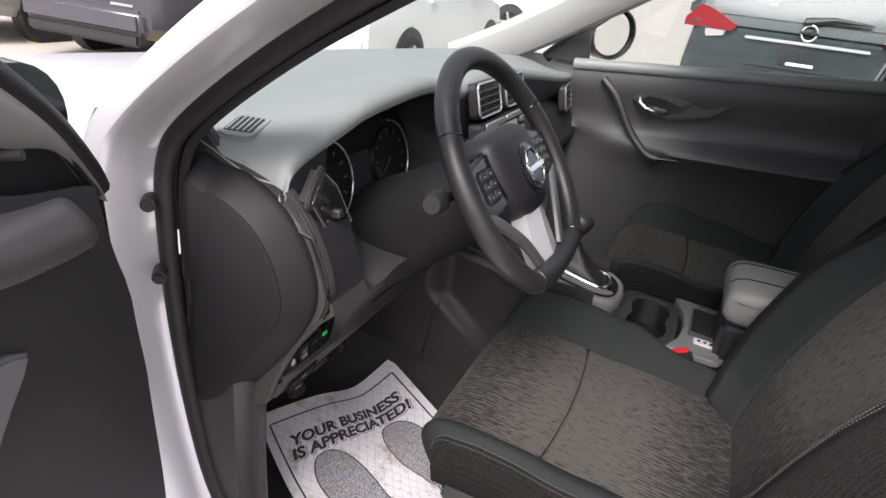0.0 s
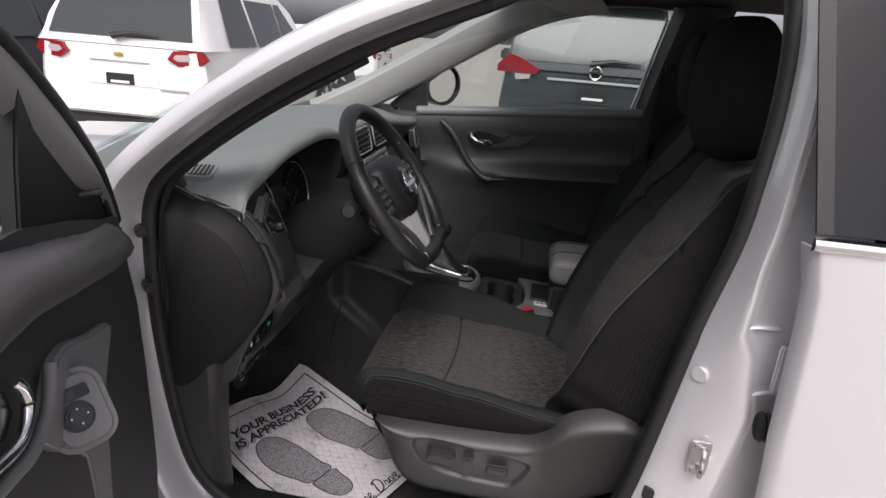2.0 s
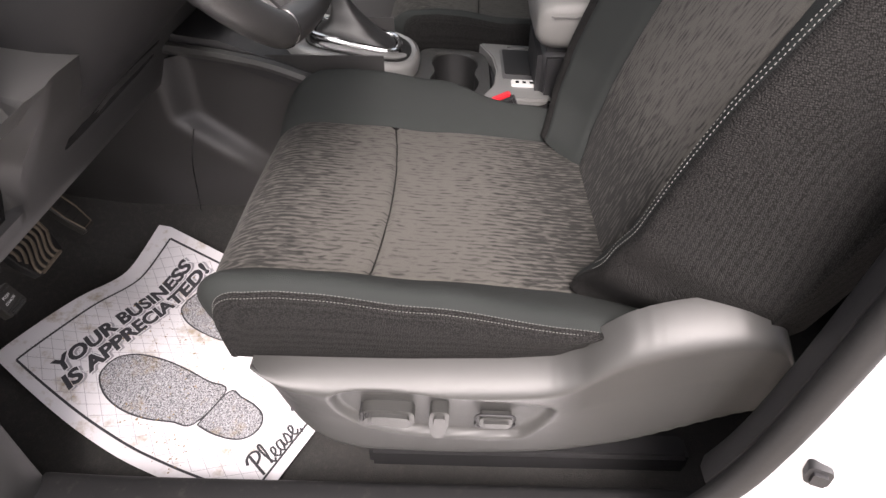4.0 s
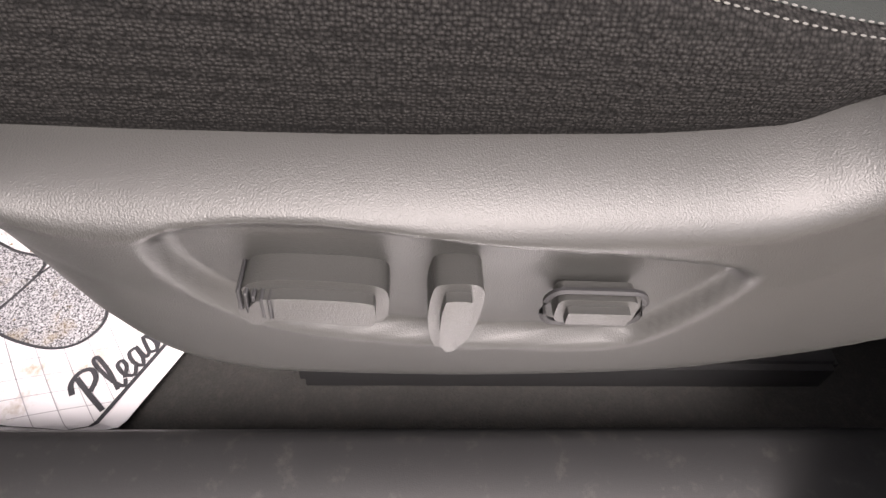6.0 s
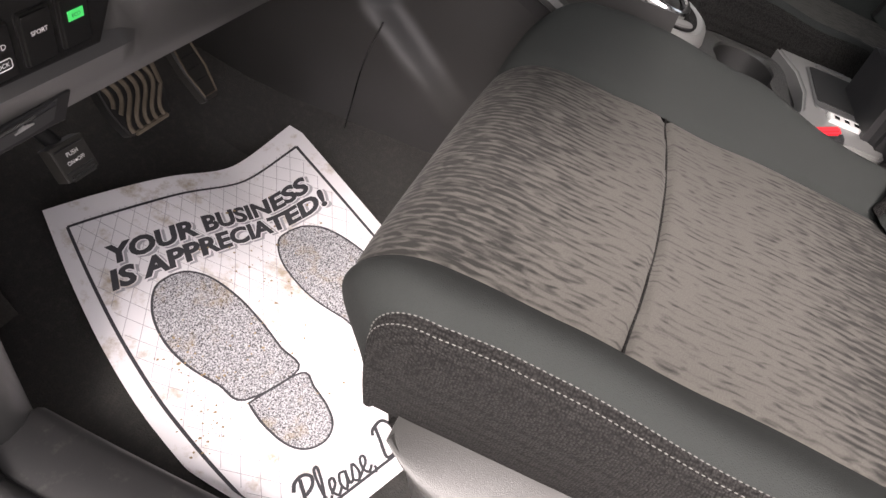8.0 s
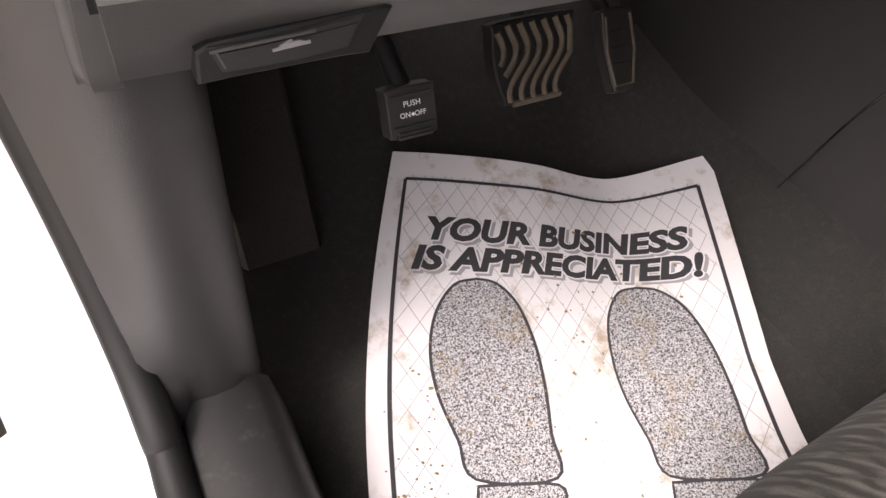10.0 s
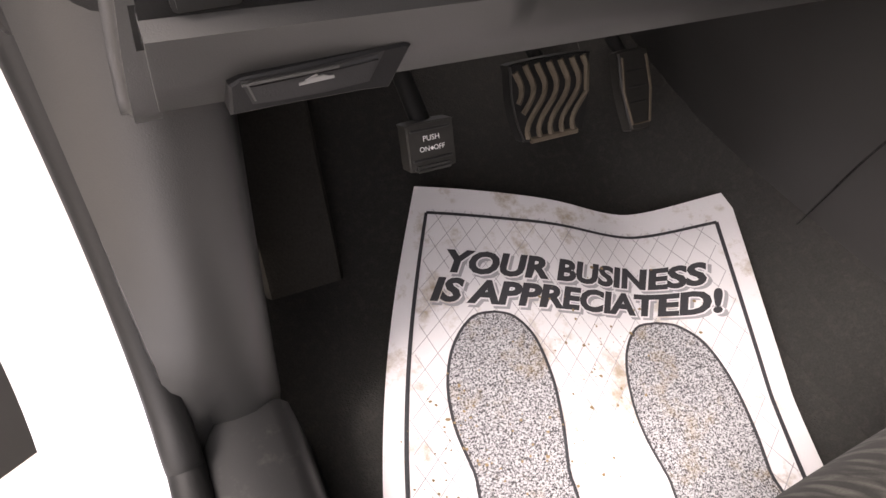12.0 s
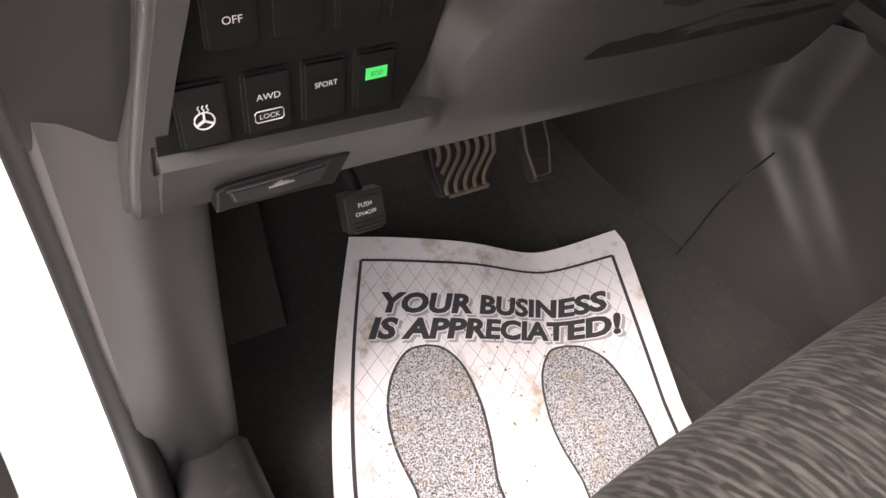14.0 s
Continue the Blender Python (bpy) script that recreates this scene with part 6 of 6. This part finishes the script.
for k, p in enumerate(fr):
    w_ = 0.052 * smooth_step((k - 8) / 12)
    rows.append([p + DN * o - Vector((0, 0, z)) + DA * (0.25 * z) for o, z in ((0.004, 0.008), (0.010, 0.012), (0.012, 0.014 + 0.3 * w_), (0.008, 0.014 + 0.9 * w_), (0.0, 0.016 + w_))])
part("frame_trim", sheet(rows, 0.004), material("grey frame cover", (0.20, 0.195, 0.19), 0.5, bump=0.1), dd, "grey window frame cover", 60)
gw = []
for a in np.linspace(0.04, 1.0, 14):
    zt = lerp_table([(0.0, 1.185), (0.052, 1.236), (0.123, 1.29), (0.221, 1.35), (0.35, 1.42), (0.60, 1.51), (1.0, 1.57)], a)[0]
    gw.append([put_d(a, 0.0, z) for z in np.linspace(1.15, zt, 4)])
gd = part("pane", sheet(gw, 0.004), GLASS, dd)
gd.visible_shadow = False
face_d = lambda a, o, z: basis(put_d(a, o, z), -DA, (0, 0, 1))
part("sail", slab([(0.015, 1.14), (-0.365, 1.22), (-0.342, 1.311), (-0.310, 1.39), (-0.221, 1.338), (-0.123, 1.278), (-0.052, 1.224)], 0.016, face_d(0, 0.030, 0), 0.003), MATTE, dd, "black corner cover")
part("lock_stud", tube([put_d(0.139, 0.025, 1.228), put_d(0.134, 0.056, 1.233)], 0.005, 10), PLASTIC_GREY, dd)
# grey bezel with mirror switches
GREY_TRIM = material("satin grey plastic", (0.17, 0.17, 0.172), 0.48)
oz = [(0.180, 1.060), (0.235, 1.082), (0.289, 1.098), (0.37, 1.128), (0.418, 1.125), (0.448, 1.102), (0.474, 1.080), (0.40, 1.015), (0.345, 0.965), (0.335, 0.893), (0.31, 0.80), (0.300, 0.70), (0.262, 0.70), (0.268, 0.839), (0.254, 0.927), (0.250, 0.985), (0.215, 1.025)]
bz = part("switch_bezel", slab(round_outline([(-a, z) for a, z in oz], 2), 0.012, face_d(0, 0.062, 0), 0.004, 3), GREY_TRIM, dd, "satin grey switch bezel")
mbz = basis(put_d(0.405, 0.073, 1.062), (0.75, -0.45, 0.1), (0.25, 0.35, 0.75)) @ Matrix.Translation((0, -0.046, 0))
part("switch_pod", slab([(x + 0.004, y + 0.006) for x, y in rounded(0.064, 0.086, 0.022)], 0.05, mbz @ Matrix.Translation((0, 0.046, 0)), 0.008, 3), GREY_TRIM, bz)
part("rocker_frame", slab(rounded(0.038, 0.014, 0.003), 0.004, mbz @ Matrix.Translation((0, 0.070, 0.002)), 0.001), GLOSS, bz)
part("rocker", slab(rounded(0.011, 0.011, 0.002), 0.006, mbz @ Matrix.Translation((-0.001, 0.070, 0.006)), 0.0015), PLASTIC_GREY, bz)
circ_d = lambda r: [(r * math.cos(a), r * math.sin(a)) for a in np.linspace(0, math.tau, 28, endpoint=False)]
part("mirror_knob_base", slab(circ_d(0.0165), 0.006, mbz @ Matrix.Translation((0.0, 0.046, 0.003)), 0.002), GLOSS, bz)
part("mirror_knob", slab(circ_d(0.0125), 0.010, mbz @ Matrix.Translation((0.0, 0.046, 0.009)), 0.003), PLASTIC_GREY, bz, "round mirror control")
for x, y in ((0.008, 0), (-0.008, 0), (0, 0.008), (0, -0.008)):
    part("marking", slab(circ_d(0.001), 0.001, mbz @ Matrix.Translation((x, 0.046 + y, 0.0096))), WHITE_INK, bz)
part("handle_ring", tube(smooth_path([put_d(a, 0.066, z) for a, z in ((0.527, 1.178), (0.510, 1.160), (0.505, 1.138), (0.530, 1.122), (0.591, 1.138), (0.66, 1.165))], 5), 0.0055, 10), CHROME, dd, "chrome handle surround")
part("handle_bezel", tube(smooth_path([put_d(a, 0.062, z) for a, z in ((0.428, 1.140), (0.438, 1.115), (0.456, 1.098), (0.50, 1.090), (0.557, 1.104), (0.66, 1.132))], 5), 0.0065, 10), GREY_TRIM, dd)
part("handle_cup", slab([(-0.520, 1.165), (-0.512, 1.14), (-0.535, 1.128), (-0.66, 1.165), (-0.66, 1.20), (-0.56, 1.19)], 0.006, face_d(0, 0.058, 0), 0.002), GLOSS, dd)
# door mirror
dm = thing("side_mirror", "black backed door mirror on the driver's door", "side mirror", put_d(-0.07, -0.12, 1.185) + dd.location)
part("housing", loft([[DA * (0.115 * sx * math.cos(a)) + DN * yy + Vector((0, 0, 0.085 * sx * math.sin(a))) for a in np.linspace(0, math.tau, 24, endpoint=False)] for sx, yy in ((0.96, 0.04), (1.0, 0.02), (0.95, -0.03), (0.7, -0.07), (0.3, -0.085))]), GLOSS, dm, "", 70)
part("foot", box(-0.03, 0.03, -0.03, 0.03, -0.10, -0.06, 0.01), PLASTIC, dm)

# rear door, closed, behind the centre pillar
rd = thing("rear_door", "closed silver rear door with dark glass and chrome belt strip", "car door", (-0.88, -0.8, 0.8))
RD = lambda bm: local(rd, bm)
edge = [(1.56, -0.31), (1.40, -0.34), (1.27, -0.352), (1.16, -0.372), (1.0, -0.375), (0.87, -0.382), (0.6, -0.39), (0.42, -0.40)]
def skin_x(z):
    return -0.885 + 0.02 * max(0, (1.15 - z) / 0.6) * -1 + 0.11 * max(0, (z - 1.24) / 0.34) ** 1.0
lower = [[(skin_x(z) + 0.03, ye + 0.002, z), (skin_x(z) + 0.006, ye - 0.004, z), (skin_x(z), ye - 0.016, z), (skin_x(z) - 0.004, ye - 0.15, z), (skin_x(z) - 0.006, ye - 0.5, z), (skin_x(z), -1.35, z)] for z, ye in ((z, lerp_table([(b, a) for b, a in reversed(edge)], z)[0]) for z in np.linspace(0.42, 1.25, 16))]
part("outer_skin", RD(sheet(lower, 0.004)), SILVER, rd, "", 50)
part("chrome_strip", RD(loft([[(skin_x(1.25) - o, y, z) for o, z in ((0.0, 1.248), (0.005, 1.249), (0.009, 1.253), (0.010, 1.258), (0.007, 1.264), (0.0, 1.267))] for y in (-0.353, -0.356, -0.6, -0.9, -1.3)])), CHROME, rd, "chrome belt strip")
part("pane", RD(sheet([[(skin_x(z) - 0.001, mix(-0.370 + (z - 1.27) * 0.12, -1.3, k / 4), z) for k in range(5)] for z in (1.27, 1.35, 1.45, 1.55)], 0.004)), TINT, rd, "dark rear door glass")
part("pillar_cover", RD(sheet([[(skin_x(z) - 0.003, y + (z - 1.27) * 0.12, z) for y in (-0.356, -0.376)] for z in (1.27, 1.35, 1.45, 1.56)], 0.004)), PLASTIC, rd)
# hardware on the jambs
stk = thing("door_striker", "zinc plated door striker bolted to the jamb", "striker", (-0.800, -0.322, 0.868))
stk.scale = (0.75, 0.75, 0.75)
part("plate", box(0.004, 0.012, -0.012, 0.03, -0.04, 0.04, 0.002), ZINC, stk)
part("loop", tube(smooth_path([(0.005, 0.0, 0.022), (-0.02, 0.01, 0.022), (-0.042, 0.016, 0.012), (-0.042, 0.016, -0.012), (-0.02, 0.01, -0.022), (0.005, 0.0, -0.022)], 4), 0.005, 8), ZINC, stk)
for z in (-0.03, 0.03):
    part("bolt", slab([(0.009 * math.cos(a), 0.009 * math.sin(a)) for a in np.linspace(0, math.tau, 6, endpoint=False)], 0.006, basis((-0.002, 0.015, z), (0, 0, 1), (0, 1, 0)), 0.001), ZINC, stk)
for i, (x, y, z, r) in enumerate(((-0.747, 0.656, 1.107, 0.0095), (-0.744, 0.651, 1.004, 0.0095))):
    bp = thing("rubber_stop", "round black rubber stop on the pillar jamb", "rubber stop", (x, y, z), "rubber stops")
    part("stop", slab([(r * math.cos(a), r * math.sin(a)) for a in np.linspace(0, math.tau, 20, endpoint=False)], 0.03, basis((-0.010, -0.012, 0), (0.65, -0.75, 0), (0, 0, 1)), 0.004), RUBBER, bp)
dc = thing("rubber_stop", "black plastic plug in the centre pillar jamb", "rubber stop", (-0.765, -0.262, 0.762), "rubber stops")
part("stop", slab(rounded(0.019, 0.021, 0.005), 0.02, basis((-0.008, 0.004, 0), (-0.35, -0.93, 0), (0, 0, 1)), 0.004), PLASTIC, dc)


# ---- parked cars ----
WHITE_PAINT = material("white car paint", (0.78, 0.78, 0.77), 0.25, vary=0.02, coat=0.5)
BLACK_PAINT = material("dark grey green car paint", (0.04, 0.05, 0.05), 0.2, vary=0.05, coat=0.6)
NAVY_PAINT = material("dark slate car paint", (0.045, 0.045, 0.055), 0.25, vary=0.05, coat=0.6)
GREY_PAINT = material("silver grey car paint", (0.35, 0.34, 0.33), 0.3, metal=0.4, vary=0.03, coat=0.5)
LAMP_RED = material("red lamp lens", (0.24, 0.010, 0.016), 0.10)
BRIGHT = material("bright trim", (0.62, 0.62, 0.63), 0.3, metal=0.4)
LAMP_CLEAR = material("clear lamp lens", (0.42, 0.38, 0.38), 0.12)
SMOKE = material("dark car glass", (0.05, 0.058, 0.058), 0.12, vary=0.1, spec=0.3)


def suv(label, paint, at, turn, height=1.66, lamp="split", bar=False, extra=True):
    """A parked sport utility car; its tail at the place given, its nose along its own x."""
    car = thing("parked_car", label, "car", at, "parked cars")
    k = height / 1.7
    side = [(0.0, 0.42, 1.02, 0.82), (0.06, 0.36, 1.06, 0.89), (0.5, 0.30, 1.07, 0.93), (1.5, 0.28, 1.05, 0.94), (3.0, 0.28, 1.02, 0.94), (3.6, 0.30, 1.0, 0.93), (4.4, 0.34, 0.88, 0.86), (4.65, 0.42, 0.75, 0.74)]
    rings = []
    for s, z0, z1, hw in side:
        rings.append([(s, -hw * 0.9, z0 * k), (s, -hw, (z0 + 0.12) * k), (s, -hw, mix(z0, z1, 0.6) * k), (s, -hw * 0.96, z1 * k), (s, hw * 0.96, z1 * k), (s, hw, mix(z0, z1, 0.6) * k), (s, hw, (z0 + 0.12) * k), (s, hw * 0.9, z0 * k)])
    part("body", loft(rings), paint, car, "", 35)
    top = [(0.02, 1.05, 1.06, 0.84), (0.12, 1.05, 1.30, 0.80), (0.30, 1.05, 1.60, 0.70), (0.5, 1.05, 1.68, 0.66), (1.5, 1.04, 1.72, 0.66), (2.5, 1.02, 1.68, 0.65), (2.9, 1.01, 1.52, 0.68), (3.55, 0.99, 1.02, 0.76)]
    rings = []
    for s, z0, z1, hw in top:
        rings.append([(s, -0.90, z0 * k), (s, -mix(0.90, hw, 0.5) , mix(z0, z1, 0.5) * k), (s, -hw, mix(z0, z1, 0.92) * k), (s, -hw * 0.85, z1 * k), (s, hw * 0.85, z1 * k), (s, hw, mix(z0, z1, 0.92) * k), (s, mix(0.90, hw, 0.5), mix(z0, z1, 0.5) * k), (s, 0.90, z0 * k)])
    part("roof", loft(rings), paint, car, "", 35)
    part("rear_window", sheet([[(s - 0.012, y * w, z * k) for y in (-1, -0.7, 0, 0.7, 1)] for s, z, w in ((0.045, 1.12, 0.76), (0.12, 1.30, 0.72), (0.24, 1.52, 0.66))], 0.006), SMOKE, car, "dark rear window")
    part("spoiler", box(0.12, 0.42, -0.62, 0.62, 1.60 * k, 1.64 * k, 0.012), paint, car)
    for s in (-1, 1):
        for x0, x1 in ((0.55, 1.25), (1.33, 2.15), (2.22, 2.85)):
            tl = 0.14 if x0 < 1 else 0.0
            tr_ = 0.22 if x1 > 2.5 else 0.0
            part("side_window", sheet([[(mix(x0 + tl * h, x1 - tr_ * h - (0.25 if x1 > 2.5 else 0) * h, u), s * (mix(0.905, mix(0.90, 0.66, 0.80), h) + 0.006), mix(1.09, 1.55, h) * k) for u in (0, 0.5, 1)] for h in (0, 0.5, 1)], 0.005), SMOKE, car)
        if lamp == "split":
            o = [(0.34, 0.075), (0.06, 0.06), (0.0, -0.02), (0.10, -0.085), (0.32, -0.075), (0.40, -0.01)]
        else:
            o = [(0.42, 0.02), (0.31, 0.13), (0.20, 0.10), (0.0, 0.0), (0.03, -0.045), (0.42, -0.045)]
        ml = basis((-0.006, s * 0.52, (0.98 if lamp == "split" else 1.055) * k), (0.22, s, 0), (0, 0, 1))
        lm = part("tail_light", slab([(x, y) for x, y in o], 0.06, ml @ Matrix.Translation((0, 0, 0.04 if (ml.to_3x3() @ Vector((0, 0, 1))).x < 0 else 0.02)), 0.01), LAMP_RED, car, "red tail light")
        lens = [(x * 0.45 + 0.06, y * 0.45) for x, y in o] if lamp == "split" else [(0.08, -0.05), (0.26, -0.05), (0.22, -0.11), (0.09, -0.09)]
        part("lens", slab(lens, 0.06, ml @ Matrix.Translation((0, 0, 0.046 if (ml.to_3x3() @ Vector((0, 0, 1))).x < 0 else 0.014)), 0.004), LAMP_CLEAR, lm, "clear lens")
        part("reflector", box(-0.03, 0.02, s * 0.70 - 0.03, s * 0.70 + 0.03, 0.47 * k, 0.58 * k, 0.006), LAMP_RED, car)
        for x in (0.95, 3.75):
            wm = Matrix.Translation((x, s * 0.86, 0.355))
            circ = lambda r, n=32: [(r * math.cos(a), r * math.sin(a)) for a in np.linspace(0, math.tau, n, endpoint=False)]
            lay_w = wm @ Matrix.Rotation(radians(-90 * s), 4, "X")
            part("wheel_arch", slab(circ(0.42), 0.20, lay_w @ Matrix.Translation((0, 0, 0.085)), 0.01), PLASTIC, car)
            w = part("wheel", slab(circ(0.355), 0.22, lay_w @ Matrix.Translation((0, 0, 0.095)), 0.03), TYRE, car)
            part("wheel_rim", slab(circ(0.24), 0.02, lay_w @ Matrix.Translation((0, 0, 0.100)), 0.006), GLOSS, w)
            for q in range(5):
                part("wheel_spoke", box(0.02, 0.23, -0.025, 0.025, 0.09, 0.112, 0.004, 1, lay_w @ Matrix.Rotation(math.tau * q / 5, 4, "Z")), SATIN, w)
        part("door_handle", box(1.45, 1.60, s * 0.93 - 0.02, s * 0.93 + 0.02, 0.93 * k, 0.96 * k, 0.006), paint, car)
        part("side_mirror", box(2.75, 2.90, s * 1.02 - 0.09, s * 1.02 + 0.09, 1.04 * k, 1.18 * k, 0.03), paint, car)
    part("rear_bumper", box(-0.07, 0.20, -0.85, 0.85, 0.40 * k, 0.64 * k, 0.05, 3), paint, car)
    part("bumper_skirt", box(-0.055, 0.2, -0.80, 0.80, 0.28 * k, 0.42 * k, 0.03, 2), PLASTIC, car)
    part("plate_recess", box(-0.012, 0.03, -0.42, 0.42, (0.80 if bar else 0.68) * k, (0.965 if bar else 0.86) * k, 0.02), paint, car)
    part("plate_holder", box(-0.02, 0.0, -0.15, 0.15, (0.84 if bar else 0.70) * k, (0.935 if bar else 0.80) * k, 0.004), PLASTIC, car)
    part("dealer_plate", box(-0.026, -0.015, -0.10, 0.10, (0.845 if bar else 0.712) * k, (0.865 if bar else 0.735) * k, 0.002), WHITE_INK, car)
    part("wiper", tube([(-0.01, 0.05, 1.125 * k), (-0.005, -0.15, 1.16 * k), (0.01, -0.42, 1.15 * k)], [0.035, 0.02, 0.008], 8), PLASTIC, car)
    if bar:
        part("chrome_bar", box(-0.022, 0.0, -0.45, 0.45, 0.980 * k, 1.0 * k, 0.006), BRIGHT, car, "chrome tailgate bar")
        bd = part("badge", tube([(-0.02, 0.055 * math.cos(a), (1.062 + 0.05 * math.sin(a)) * k) for a in np.linspace(0, math.tau, 28, endpoint=False)], 0.009, 8, closed=True), CHROME, car, "round chrome badge")
        part("badge_bar", box(-0.03, -0.01, -0.065, 0.065, 1.052 * k, 1.072 * k, 0.004), CHROME, bd)
    else:
        part("chrome_line", box(-0.012, 0.0, -0.32, 0.32, 0.90 * k, 0.912 * k, 0.004), SATIN, car)
        part("badge", box(-0.022, 0.0, -0.05, 0.05, 0.95 * k, 0.985 * k, 0.01), material("gold badge", (0.6, 0.42, 0.08), 0.3, metal=0.7), car, "small gold badge")
        part("model_name", box(-0.012, 0.0, -0.72, -0.42, 0.665 * k, 0.69 * k, 0.002), SATIN, car)
    car.rotation_euler = (0, 0, radians(turn))
    return car


suv("dark green-black sport utility car parked tail-on", BLACK_PAINT, (4.60, -0.48, 0), 0, 2.0, "tri", True)
suv("white sport utility car parked tail-on", WHITE_PAINT, (4.2, 4.2, 0), 2, 1.85)
suv("dark slate sport utility car parked tail-on", NAVY_PAINT, (3.6, 6.45, 0), 3, 1.75)
suv("silver grey car parked tail-on", GREY_PAINT, (3.3, 8.8, 0), 3, 1.7)
suv("white car parked far across the lot", WHITE_PAINT, (15.0, 4.2, 0), 90, 1.5)
suv("silver grey car parked far across the lot", GREY_PAINT, (15.5, -6.0, 0), 90, 1.55)
for i, y in enumerate((2.0, 5.55, 8.0, -2.2)):
    ln = part("parking_line", box(4.0, 8.6, y - 0.06, y + 0.06, 0.0, 0.004, 0), material("yellow road paint", (0.65, 0.48, 0.12), 0.8, vary=0.3), None)
    tagged(ln, "faded yellow parking line on asphalt", "parking line", "parking lines", kind="structure")

# ---- hardware on the centre pillar ----
part("panel_step", tube(smooth_path([(-0.783, -0.335, 1.078), (-0.784, -0.346, 1.094), (-0.786, -0.384, 1.098)], 4), 0.0035, 8), SILVER, body)
part("panel_step", tube(smooth_path([(-0.782, -0.352, 0.968), (-0.784, -0.366, 0.983), (-0.786, -0.405, 0.997)], 4), 0.0035, 8), SILVER, body)
hg = thing("hinge_plate", "silver painted rear door hinge plate with two bolts", "hinge", (-0.803, -0.398, 1.043))
part("plate", box(-0.006, 0.006, -0.022, 0.012, -0.038, 0.038, 0.003), SILVER, hg)
for z in (-0.022, 0.022):
    part("bolt", slab([(0.009 * math.cos(a), 0.009 * math.sin(a)) for a in np.linspace(0, math.tau, 6, endpoint=False)], 0.006, basis((-0.011, -0.004, z), (0, 0, 1), (0, 1, 0)), 0.001), SILVER, hg)
boot = thing("wiring_boot", "black rubber wiring boot between pillar and rear door", "cable boot", (-0.800, -0.392, 0.948))
rings = []
for k in range(13):
    r = 0.021 + (0.004 if k % 2 else 0.0) - 0.0005 * k
    rings.append([(-0.010 + 0.0 * k + r * math.cos(a) * 0.8, 0.012 - 0.0045 * k, r * math.sin(a)) for a in np.linspace(0, math.tau, 18, endpoint=False)])
part("bellows", loft(rings), RUBBER, boot, "", 30)
plug = thing("round_plug", "round painted bump on the pillar jamb", "plug", (-0.768, -0.296, 0.998))
part("disc", slab([(0.013 * math.cos(a), 0.013 * math.sin(a)) for a in np.linspace(0, math.tau, 24, endpoint=False)], 0.004, basis((-0.001, 0.001, 0), (-0.6, -0.8, 0), (0, 0, 1)), 0.0015), SILVER, plug)
